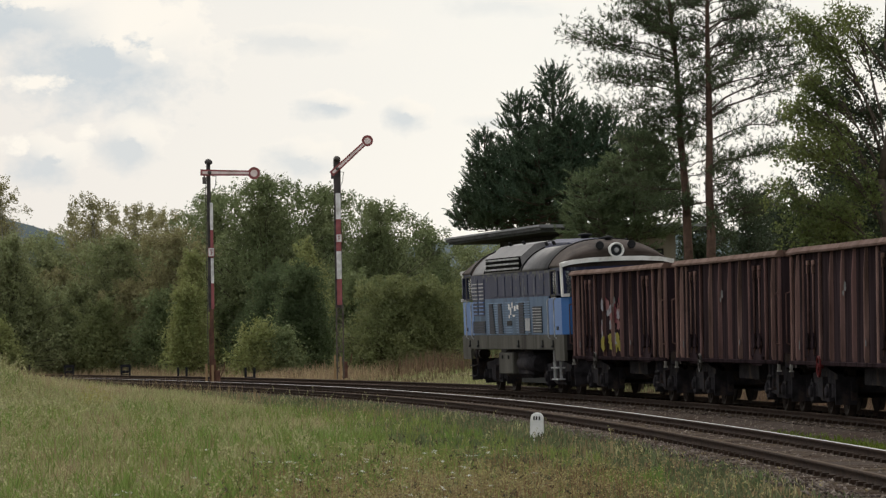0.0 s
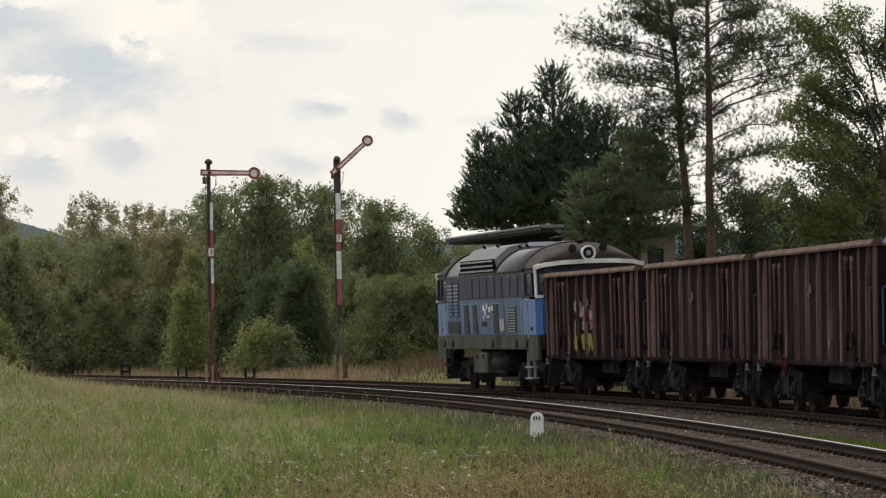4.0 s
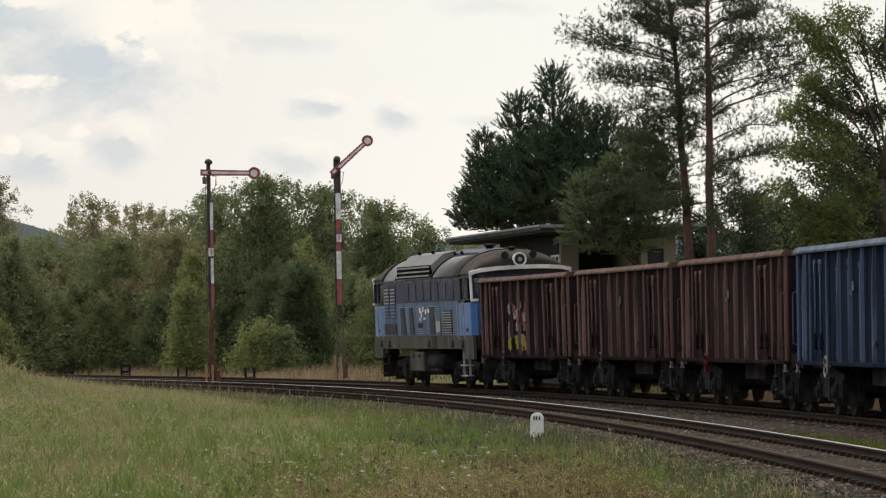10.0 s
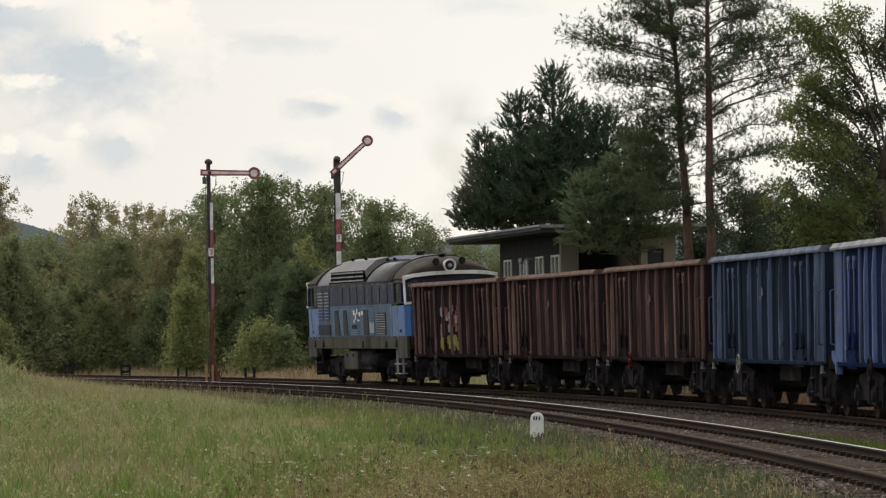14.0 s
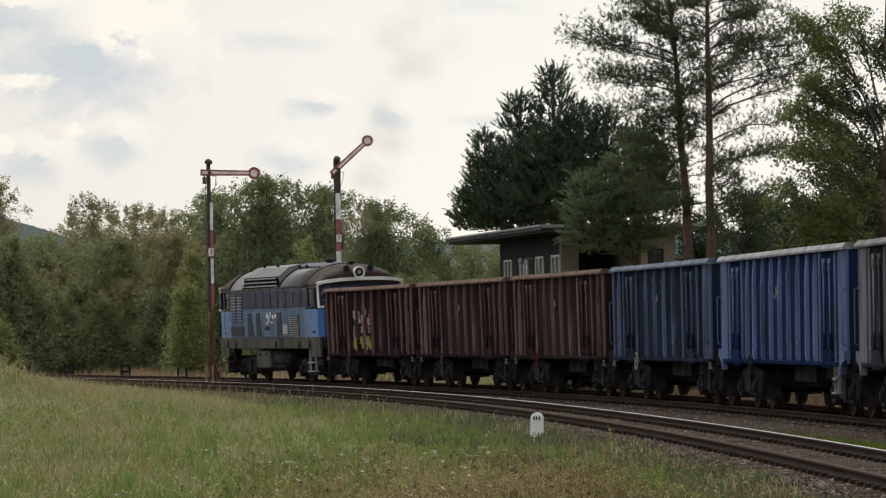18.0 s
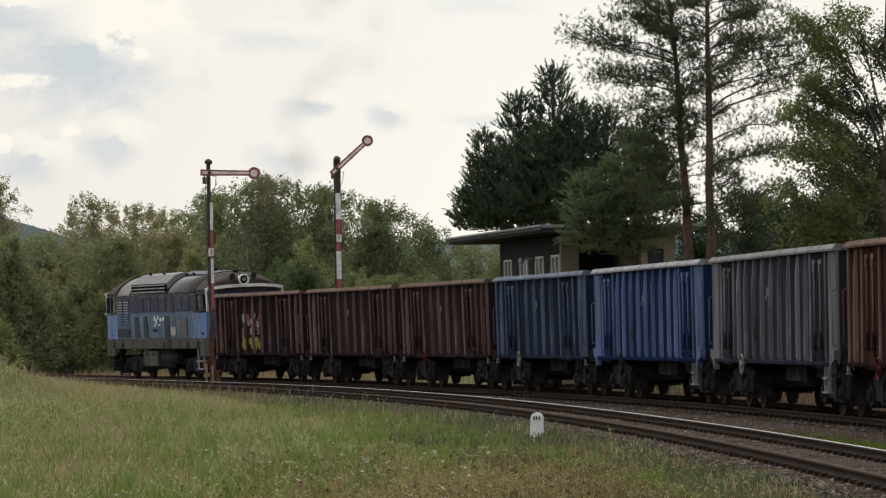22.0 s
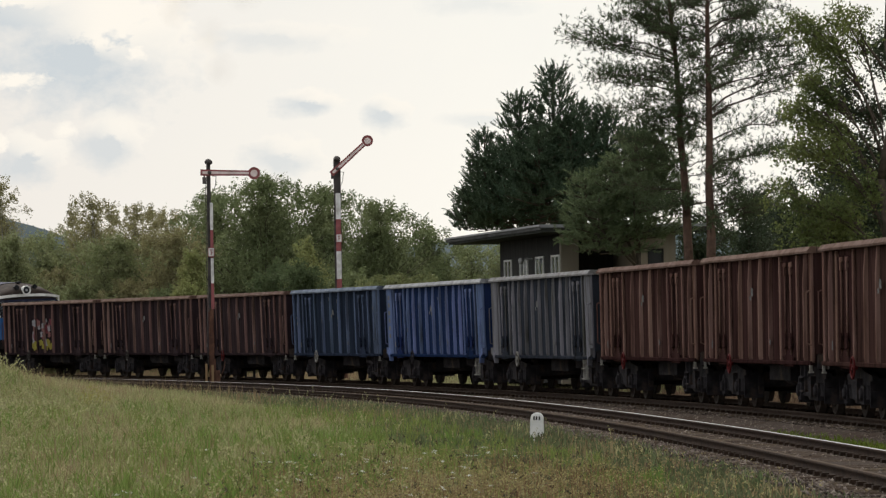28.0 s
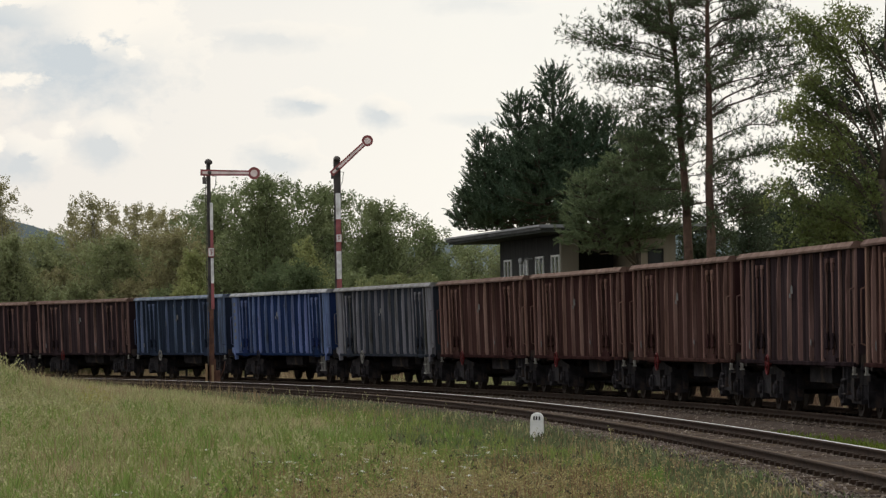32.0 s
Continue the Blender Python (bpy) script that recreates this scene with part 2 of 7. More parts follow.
def build_bed():
    prof = ((-4.2, None), (-2.6, -0.30), (-1.7, -0.19), (-0.6, -0.16), (0.6, -0.16), (1.6, -0.19), (2.3, -0.27), (2.5, -0.27), ("n", -1.6, -0.19), ("n", -0.6, -0.16), ("n", 0.6, -0.16), ("n", 1.25, -0.18), ("n", 1.5, -0.30), ("n", 1.9, None))
    rows = []
    for s in np.arange(-130, 250, 1.5):
        row = []
        for p in prof:
            near = p[0] == "n"
            o, z = (p[1], p[2]) if near else p
            x, y, zz = on_line(s, o, z if z is not None else 0.0, near)
            if z is None:
                zz = float(ground_z(x, y)) - 0.1
            else:
                zz = max(float(zz), float(zz)) + 0.025 * noise.noise((x * 1.3, y * 1.3, 0))
            row.append((float(x), float(y), zz))
        rows.append(row)
    n = len(prof)
    v = [p for r in rows for p in r]
    f = [(j * n + i, j * n + i + 1, (j + 1) * n + i + 1, (j + 1) * n + i) for j in range(len(rows) - 1) for i in range(n - 1)]
    tagged(new("track_bed", soup("track_bed", v, f, BALLAST)), "grey-brown crushed stone ballast under two tracks", "ballast", kind="structure")


build_bed()
RAIL_PROFILE = ((-0.036, 0.0), (-0.036, -0.035), (-0.01, -0.05), (-0.01, -0.12), (-0.065, -0.14), (-0.065, -0.15), (0.065, -0.15), (0.065, -0.14), (0.01, -0.12), (0.01, -0.05), (0.036, -0.035), (0.036, 0.0))


def build_track(near, tops):
    root = new("railway_track")
    tagged(root, "near running track with worn steel rails on sleepers" if near else "far running track with rusty steel rails on sleepers", "railway track", "railway tracks", "structure")
    root.location = (float(on_line(0, 0, 0, near)[0]), float(on_line(0, 0, 0, near)[1]), 0)
    bpy.context.view_layer.update()
    inv = root.matrix_world.inverted()
    for side, top in zip((0.7535, -0.7535), tops):
        v, f = sweep([(side + o, z) for o, z in RAIL_PROFILE], RAIL_S, near)
        v = v - np.array(root.location)
        me = soup("rail", v, f, RAIL_RUST)
        me.materials.append(top)
        n = len(RAIL_PROFILE)
        me.polygons.foreach_set("material_index", np.array([1 if i % n == n - 1 else 0 for i in range(len(f))], dtype=np.int32))
        part("rail", me, None, root)
    return root


FAR_TRACK = build_track(False, (RAIL_DULL, RAIL_DULL))
NEAR_TRACK = build_track(True, (RAIL_DULL, RAIL_TOP))


# ---- rolling stock materials ----
def wagon_paint(name, c1, c2, dirt, amount=0.5, rough=0.62):
    return material(name, c1, c2, 2.6, rough, 0.0, 0.25, dirt=dirt, dirt_scale=3.2, dirt_amount=amount, vary=0.22, streak=True, fine=30, spec=0.0)


# wall colours hold the shade between the ribs, rib colours the light
BROWN = wagon_paint("rust_brown_shaded_paint", (0.0209, 0.0141, 0.0159), (0.0349, 0.0247, 0.0272), (0.0066, 0.0051, 0.0046), 0.5)
BROWN_RIB = wagon_paint("rust_brown_lit_rib_paint", (0.1332, 0.0782, 0.0685), (0.1901, 0.1186, 0.1052), (0.05, 0.032, 0.026), 0.62)
RED = wagon_paint("oxide_red_shaded_paint", (0.0305, 0.0153, 0.0138), (0.0476, 0.0249, 0.0231), (0.0092, 0.0058, 0.0048), 0.45)
RED_RIB = wagon_paint("oxide_red_lit_rib_paint", (0.1528, 0.0870, 0.0706), (0.2002, 0.1279, 0.1077), (0.07, 0.04, 0.03), 0.6)
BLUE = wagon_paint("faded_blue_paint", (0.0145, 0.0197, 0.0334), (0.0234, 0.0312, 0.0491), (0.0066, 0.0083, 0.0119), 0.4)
BLUE_RIB = wagon_paint("faded_blue_lit_rib_paint", (0.0662, 0.0916, 0.1553), (0.1003, 0.1308, 0.1977), (0.035, 0.042, 0.055), 0.52)
BRIGHT = wagon_paint("bright_blue_shaded_paint", (0.0101, 0.0176, 0.0530), (0.0168, 0.0282, 0.0761), (0.0099, 0.0132, 0.0224), 0.35)
BRIGHT_RIB = wagon_paint("bright_blue_lit_rib_paint", (0.0918, 0.1242, 0.2430), (0.1350, 0.1728, 0.3078), (0.055, 0.065, 0.09), 0.45)
GREEN = wagon_paint("grey_green_shaded_paint", (0.0197, 0.0224, 0.0298), (0.0321, 0.0363, 0.0468), (0.0099, 0.0106, 0.0096), 0.4)
GREEN_RIB = wagon_paint("grey_green_lit_rib_paint", (0.1294, 0.1287, 0.1441), (0.1779, 0.1742, 0.1958), (0.06, 0.06, 0.052), 0.52)
# rust edge paler than the walls: skylight on its slope put into the colour
RUST_CAP = material("worn_skylit_rust_edge", (0.0979, 0.0596, 0.0465), (0.1469, 0.1004, 0.0837), 3, 0.7, bump=0.08, fine=12, dirt=(0.0666, 0.0360, 0.0258), dirt_scale=2.5, vary=0.1)
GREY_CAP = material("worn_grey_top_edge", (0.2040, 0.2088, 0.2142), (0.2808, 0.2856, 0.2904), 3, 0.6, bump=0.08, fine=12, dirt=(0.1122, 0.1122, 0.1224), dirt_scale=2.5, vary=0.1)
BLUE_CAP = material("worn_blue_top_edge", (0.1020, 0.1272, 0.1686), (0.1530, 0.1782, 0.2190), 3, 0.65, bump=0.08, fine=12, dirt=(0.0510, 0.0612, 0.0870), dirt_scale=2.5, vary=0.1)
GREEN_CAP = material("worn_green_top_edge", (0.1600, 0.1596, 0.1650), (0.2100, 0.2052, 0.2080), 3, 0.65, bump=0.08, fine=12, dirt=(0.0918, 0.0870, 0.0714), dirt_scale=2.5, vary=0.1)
UNDER = material("grimy_underframe", (0.0161, 0.0149, 0.0163), (0.0378, 0.0346, 0.0376), 5, 0.85, 0.1, 0.5, dirt=(0.0773, 0.0552, 0.0419), dirt_scale=1.8, dirt_amount=0.3)
WHEEL = material("brake_dusted_wheel", (0.0225, 0.0180, 0.0150), (0.0450, 0.0337, 0.0270), 8, 0.75, 0.3, 0.3)
RED_PART = material("red_handwheel_paint", (0.065, 0.010, 0.010), (0.10, 0.02, 0.02), 6, 0.5)
PALE_PART = material("pale_grey_iron_paint", (0.2040, 0.1980, 0.1800), (0.3000, 0.2940, 0.2700), 6, 0.6, bump=0.2, dirt=(0.0900, 0.0720, 0.0540), dirt_scale=4)
BUFFER = material("greased_buffer_steel", (0.0300, 0.0270, 0.0240), (0.0600, 0.0540, 0.0480), 6, 0.5, 0.6)


CHALK = material("worn_pale_paint", (0.10, 0.10, 0.10), (0.155, 0.155, 0.15), 6, 0.8, bump=0.1)


def wheelset(parent, x):
    bm = bmesh.new()
    tube(bm, (0, -0.85, 0), (0, 0.85, 0), 0.08, n=10)
    for side in (-1, 1):
        lathe(bm, (0, side * 0.68, 0), (0, side, 0), ((0, 0.49), (0.025, 0.49), (0.03, 0.46), (0.13, 0.455), (0.13, 0.40), (0.10, 0.38), (0.10, 0.16), (0.16, 0.13), (0.16, 0.02)), 28)
        for k in range(4):
            a = k * math.pi / 2
            tube(bm, (0.28 * math.cos(a), side * 0.775, 0.28 * math.sin(a)), (0.28 * math.cos(a), side * 0.80, 0.28 * math.sin(a)), 0.045, n=6)
    ob = part("wheelset", bm, WHEEL, parent)
    ob.location = (x, 0, 0.46 - parent.location.z)
    return ob


def bogie(parent, x, base=0.9, size=1.0):
    """A two-axle cast bogie: side frames with axle boxes, coil springs and brake blocks."""
    bm = bmesh.new()
    for side in (-1, 1):
        y = side * 1.0
        slab(bm, [(-base - 0.50, 0.55), (-base - 0.44, 0.80), (-0.5, 0.88), (-0.3, 0.93), (0.3, 0.93), (0.5, 0.88), (base + 0.44, 0.80), (base + 0.50, 0.55), (base + 0.30, 0.36), (base - 0.30, 0.36), (0.42, 0.28), (-0.42, 0.28), (-base + 0.30, 0.36), (-base - 0.30, 0.36)], y - 0.06, y + 0.06)
        for e in (-1, 1):
            cx = e * base
            box(bm, cx - 0.17, cx + 0.17, min(y, y + side * 0.17), max(y, y + side * 0.17), 0.28, 0.62)
            box(bm, cx + e * 0.40, cx + e * 0.48, min(y - side * 0.3, y + side * 0.1), max(y - side * 0.3, y + side * 0.1), 0.22, 0.70)
            lathe(bm, (cx, y + side * 0.14, 0.46), (0, side, 0), ((0, 0.12), (0.06, 0.12), (0.08, 0.09), (0.08, 0.01)), 12)
            for k in (-0.26, 0.26):
                lathe(bm, (cx + k, y + side * 0.06, 0.36), (0, 0, 1), ((0, 0.085), (0.03, 0.085), (0.05, 0.07), (0.09, 0.085), (0.13, 0.07), (0.17, 0.085), (0.21, 0.07), (0.26, 0.085)), 8)
            box(bm, cx + e * 0.50, cx + e * 0.58, y - side * 0.24 - 0.06, y - side * 0.24 + 0.06, 0.30, 0.66)
        box(bm, -0.30, 0.30, y - 0.10, y + 0.16, 0.36, 0.74)
    box(bm, -0.45, 0.45, -0.95, 0.95, 0.34, 0.86)
    for e in (-1, 1):
        box(bm, e * (base + 0.40) - 0.06, e * (base + 0.40) + 0.06, -1.0, 1.0, 0.45, 0.75)
    tube(bm, (0, 0, 0.80), (0, 0, 1.0), 0.2, n=12)
    ob = part("bogie", bm, UNDER, parent)
    ob.location = (x, 0, 0)
    return ob, [wheelset(ob, base), wheelset(ob, -base)]


def buffers(parent, end, mat=None):
    for y in (-0.875, 0.875):
        bm = bmesh.new()
        lathe(bm, (end, y, 1.06), (math.copysign(1, end), 0, 0), ((-0.05, 0.17), (0.02, 0.17), (0.03, 0.12), (0.30, 0.11), (0.31, 0.085), (0.54, 0.085), (0.55, 0.2), (0.585, 0.22), (0.60, 0.20), (0.61, 0.05)), 16)
        part("buffer", bm, mat or BUFFER, parent)
    bm = bmesh.new()
    e = math.copysign(1, end)
    box(bm, min(end, end + e * 0.3), max(end, end + e * 0.3), -0.04, 0.04, 0.99, 1.10)
    bend(bm, [(end + e * 0.28, 0, 1.04), (end + e * 0.36, 0, 0.9), (end + e * 0.5, 0, 0.85)], 0.03)
    part("coupling_hook", bm, UNDER, parent)
    bm = bmesh.new()
    bend(bm, [(end, 0.35, 0.92), (end + e * 0.15, 0.36, 0.70), (end + e * 0.35, 0.36, 0.58), (end + e * 0.55, 0.34, 0.66)], 0.03)
    part("brake_hose", bm, UNDER, parent)


def handwheel(parent, x, mat, z=1.0, y=1.50):
    bm = bmesh.new()
    n = 16
    pts = [(x + 0.19 * math.cos(2 * math.pi * k / n), y + 0.03, z + 0.19 * math.sin(2 * math.pi * k / n)) for k in range(n + 1)]
    bend(bm, pts, 0.022, 6)
    for k in range(3):
        a = 2 * math.pi * k / 3 + 0.4
        tube(bm, (x, y, z), (x + 0.19 * math.cos(a), y + 0.03, z + 0.19 * math.sin(a)), 0.016, n=6)
    tube(bm, (x, y - 0.06, z), (x, y + 0.05, z), 0.035, n=8)
    part("handwheel", bm, mat, parent, "round spoked handbrake wheel")


def open_wagon(half, paint, rib, cap, long_type, wheel_mat, end_panel):
    """A high-sided open freight wagon. half: half of the body's length."""
    root = new("open_freight_wagon")
    bm = bmesh.new()
    box(bm, -half, half, -1.30, 1.30, 1.12, 1.20)
    box(bm, -half, half, -0.25, 0.25, 0.86, 1.12)
    for y in (-1.22, 1.22):
        box(bm, -half, half, y - 0.06, y + 0.06, 0.98, 1.12)
    for k in range(-4, 5):
        box(bm, k * half / 4.6 - 0.05, k * half / 4.6 + 0.05, -1.25, 1.25, 0.94, 1.12)
    for e in (-1, 1):
        box(bm, e * half - 0.08, e * half + 0.08, -1.32, 1.32, 0.90, 1.16)
    part("underframe", bm, UNDER, root)
    # side walls with pressed panels between upright ribs
    top = 3.10
    doors = [(-0.76 * half, -0.47 * half), (0.47 * half, 0.76 * half)] if not long_type else [(-0.84 * half, -0.62 * half), (0.62 * half, 0.84 * half)]
    if long_type:
        ribs = [0.0, 0.14, 0.28, 0.42, 0.54]
    else:
        ribs = [0.094, 0.282, 0.88]
    for side in (-1, 1):
        bm = bmesh.new()
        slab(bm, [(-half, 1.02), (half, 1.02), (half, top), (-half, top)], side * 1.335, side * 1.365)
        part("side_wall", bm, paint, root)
        for r in ribs:
            for e in ((-1, 1) if r else (1,)):
                x = e * r * half
                bm = bmesh.new()
                a, b = 0.085, 0.055
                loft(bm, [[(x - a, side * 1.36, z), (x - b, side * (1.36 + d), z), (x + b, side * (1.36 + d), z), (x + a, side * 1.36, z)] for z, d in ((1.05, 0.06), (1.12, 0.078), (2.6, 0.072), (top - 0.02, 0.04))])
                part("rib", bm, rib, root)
        for e in (-1, 1):
            w = 0.10 if not (end_panel and (e == -1 or long_type)) else 0.42
            bm = bmesh.new()
            box(bm, e * (half - w) - w, e * (half - w) + w, min(side * 1.362, side * 1.42), max(side * 1.362, side * 1.42), 1.0, top)
            bevelled(bm, 0.012)
            part("corner_post", bm, rib, root)
            bm = bmesh.new()
            if long_type:
                slab(bm, [(e * half, 1.25), (e * half - e * 0.15, 1.25), (e * half - e * 0.45, 1.05), (e * half - e * 0.52, 0.82), (e * half - e * 0.42, 0.82), (e * half - e * 0.34, 1.0), (e * half, 1.08)], side * 1.36, side * 1.48)
                part("corner_bracket", bm, rib, root)
            else:
                box(bm, e * (half - 0.10) - 0.03, e * (half - 0.10) + 0.03, min(side * 1.40, side * 1.45), max(side * 1.40, side * 1.45), 0.84, 1.03)
                box(bm, e * (half - 0.10) - 0.06, e * (half - 0.10) + 0.06, min(side * 1.38, side * 1.46), max(side * 1.38, side * 1.46), 0.82, 0.85)
                part("step_iron", bm, PALE_PART, root)
            bm = bmesh.new()
            x = e * (half - 0.06)
            bend(bm, [(x, side * 1.42, 1.35), (x, side * 1.50, 1.38), (x, side * 1.50, 2.35), (x, side * 1.42, 2.38)], 0.016, 6)
            part("grab_rail", bm, rib, root)
        bm = bmesh.new()
        box(bm, -half, half, min(side * 1.367, side * 1.452), max(side * 1.367, side * 1.452), 0.965, 1.045)
        bevelled(bm, 0.012)
        part("side_sill", bm, paint, root, "grimy lower sill along the wagon's side, in the shade-darkened wall paint")
        for d0, d1 in doors:
            mid = (d0 + d1) / 2
            door_root = None
            for lo, hi in ((d0 + 0.04, mid - 0.015), (mid + 0.015, d1 - 0.04)):
                bm = bmesh.new()
                box(bm, lo, hi, min(side * 1.367, side * 1.395), max(side * 1.367, side * 1.395), 1.10, 2.98)
                bevelled(bm, 0.01)
                door = part("door", bm, paint, root)
                door_root = door_root or door
            for x in (mid - 0.30, mid + 0.30):
                bm = bmesh.new()
                tube(bm, (x, side * 1.418, 1.16), (x, side * 1.418, 2.92), 0.022, n=8)
                box(bm, x - 0.06, x + 0.06, min(side * 1.39, side * 1.44), max(side * 1.39, side * 1.44), 2.76, 2.84)
                box(bm, x - 0.05, x + 0.05, min(side * 1.39, side * 1.45), max(side * 1.39, side * 1.45), 1.30, 1.42)
                part("locking_bar", bm, rib, door_root)
            for x in (mid - 0.30, mid + 0.30):
                bm = bmesh.new()
                box(bm, x - 0.13, x + 0.13, min(side * 1.396, side * 1.436), max(side * 1.396, side * 1.436), 2.86, 2.95)
                box(bm, x - 0.05, x + 0.05, min(side * 1.396, side * 1.446), max(side * 1.396, side * 1.446), 2.70, 2.86)
                bevelled(bm, 0.01)
                part("top_latch", bm, rib, door_root)
                bm = bmesh.new()
                slab(bm, [(x - 0.16, 1.30), (x + 0.04, 1.27), (x + 0.15, 1.36), (x + 0.06, 1.48), (x - 0.04, 1.46), (x - 0.09, 1.58), (x - 0.15, 1.52)], side * 1.436, side * 1.466)
                part("door_catch", bm, paint, door_root)
            bm = bmesh.new()
            slab(bm, [(mid - 0.5, 0.93), (mid + 0.5, 0.93), (mid + 0.42, 1.1), (mid + 0.15, 1.26), (mid - 0.15, 1.26), (mid - 0.42, 1.1)], side * 1.397, side * 1.43)
            part("door_sill_plate", bm, paint, root)
            for x in (d0, d1):
                bm = bmesh.new()
                box(bm, x - 0.06, x + 0.06, min(side * 1.362, side * 1.425), max(side * 1.362, side * 1.425), 0.96, top - 0.02)
                bevelled(bm, 0.015)
                part("door_post", bm, rib, root)
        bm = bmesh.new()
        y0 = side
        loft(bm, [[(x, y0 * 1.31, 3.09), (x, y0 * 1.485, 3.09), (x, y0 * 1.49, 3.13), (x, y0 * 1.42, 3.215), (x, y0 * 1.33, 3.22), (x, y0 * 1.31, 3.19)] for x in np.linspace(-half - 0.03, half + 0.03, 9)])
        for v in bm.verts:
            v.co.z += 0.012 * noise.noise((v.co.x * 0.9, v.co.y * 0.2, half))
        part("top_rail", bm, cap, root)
    for e in (-1, 1):
        bm = bmesh.new()
        x = e * half
        box(bm, min(x, x - e * 0.03), max(x, x - e * 0.03), -1.333, 1.333, 1.17, top)
        end_wall = part("end_wall", bm, paint, root)
        for y in (-0.9, 0, 0.9):
            bm = bmesh.new()
            box(bm, min(x, x + e * 0.07), max(x, x + e * 0.07), y - 0.05, y + 0.05, 1.17, 3.06)
            part("end_stanchion", bm, rib, end_wall)
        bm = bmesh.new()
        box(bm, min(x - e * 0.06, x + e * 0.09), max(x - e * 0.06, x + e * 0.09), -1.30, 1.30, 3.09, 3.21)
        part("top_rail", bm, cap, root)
        buffers(root, x)
    # brake gear below the floor
    bm = bmesh.new()
    tube(bm, (-0.9, 0.55, 0.72), (0.4, 0.55, 0.72), 0.21, n=12)
    box(bm, -0.75, -0.68, 0.4, 0.7, 0.72, 0.98)
    box(bm, 0.15, 0.22, 0.4, 0.7, 0.72, 0.98)
    part("air_tank", bm, UNDER, root)
    bm = bmesh.new()
    box(bm, -1.2, 1.2, 0.1, 0.9, 0.62, 1.0)
    box(bm, -2.6, -1.7, 0.2, 0.8, 0.70, 1.0)
    box(bm, 1.6, 2.5, -0.8, 0.6, 0.68, 1.0)
    tube(bm, (-3.2, 0.3, 0.62), (3.2, 0.3, 0.62), 0.035, n=6)
    part("brake_linkage", bm, UNDER, root)
    handwheel(root, half * 0.39, wheel_mat, 0.95)
    for x, z, w, h in ((0.02 * half, 2.42, 0.12, 0.09), (0.05 * half, 2.3, 0.08, 0.05), (0.82 * half, 1.35, 0.06, 0.09), (-0.30 * half, 1.4, 0.06, 0.06)):
        bm = bmesh.new()
        slab(bm, [(x - w, z - h), (x + w * 0.7, z - h * 0.9), (x + w, z + h * 0.2), (x + w * 0.4, z + h), (x - w * 0.8, z + h * 0.7)], 1.430 if abs(x) < half * 0.9 else 1.421, 1.434 if abs(x) < half * 0.9 else 1.425)
        part("paint_mark", bm, CHALK, root, "small pale worn paint mark")
    if paint in (BLUE, BRIGHT):
        wear = random.Random(int(half * 100))
        for k in range(16):
            e = wear.choice(ribs) * wear.choice((-1, 1)) * half + wear.uniform(-0.03, 0.03)
            z, h = wear.uniform(1.2, 2.9), wear.uniform(0.03, 0.16)
            bm = bmesh.new()
            slab(bm, [(e - 0.02, z), (e + 0.015, z + 0.02), (e + 0.03, z + h * 0.6), (e + 0.005, z + h), (e - 0.03, z + h * 0.7)], 1.4405, 1.4435)
            part("paint_scuff", bm, CHALK, root, "pale scuffed paint")
    if paint == BRIGHT:
        for k in range(6):
            bm = bmesh.new()
            box(bm, half * 0.945 - 0.16, half * 0.945 + 0.10, 1.421, 1.425, 1.55 + k * 0.24, 1.68 + k * 0.24)
            part("lettering_bar", bm, CHALK, root, "pale bar of unreadable lettering")
    bm = bmesh.new()
    for x in (-0.18, 0.18):
        box(bm, -half * 0.84 + x - 0.02, -half * 0.84 + x + 0.02, 1.36, 1.42, 0.45, 1.05)
    for z in (0.46, 0.72):
        box(bm, -half * 0.84 - 0.2, -half * 0.84 + 0.2, 1.34, 1.46, z, z + 0.03)
    part("step_ladder", bm, PALE_PART if long_type else UNDER, root)
    pivots = half - 1.85
    for x in (pivots, -pivots):
        bogie(root, x)
    return root


# joints between the wagons, in metres behind the locomotive's rear
JOINTS = (0.26, 14.30, 28.37, 42.36, 56.56, 72.18, 87.90, 101.60, 115.55, 129.57, 143.30, 157.34, 171.38)
KINDS = ("brown", "brown", "umber", "blue", "bright", "green", "red", "red", "red", "umber", "red", "umber")
WAGON_LABELS = {
    "brown": "dark rust-brown high-sided open freight wagon with upright ribs",
    "umber": "dark rust-brown high-sided open wagon with a red handbrake wheel",
    "red": "oxide-red high-sided open freight wagon with upright ribs",
    "blue": "faded blue high-sided open freight wagon with upright ribs",
    "bright": "bright blue open freight wagon with pale worn top edge",
    "green": "grey-green open freight wagon with smooth end panels",
}
STOCK = []


def build_wagons():
    made = {}
    for k, kind in enumerate(KINDS):
        length = JOINTS[k + 1] - JOINTS[k]
        half = (length - 1.24) / 2
        if kind not in made:
            args = {
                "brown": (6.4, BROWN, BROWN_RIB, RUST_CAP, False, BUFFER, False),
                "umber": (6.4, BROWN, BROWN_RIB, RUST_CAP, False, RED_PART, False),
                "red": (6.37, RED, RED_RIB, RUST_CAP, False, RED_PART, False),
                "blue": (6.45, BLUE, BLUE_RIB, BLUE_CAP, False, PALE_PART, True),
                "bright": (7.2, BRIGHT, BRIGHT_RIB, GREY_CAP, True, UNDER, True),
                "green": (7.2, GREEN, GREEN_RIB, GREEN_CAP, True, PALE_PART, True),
            }[kind]
            made[kind] = w = open_wagon(*args)
            tagged(w, WAGON_LABELS[kind], "freight wagon", "wagons of the goods train")
        else:
            w = copy_thing(made[kind], Matrix.Identity(4))
        STOCK.append((w, -(JOINTS[k] + JOINTS[k + 1]) / 2, half - 1.85))


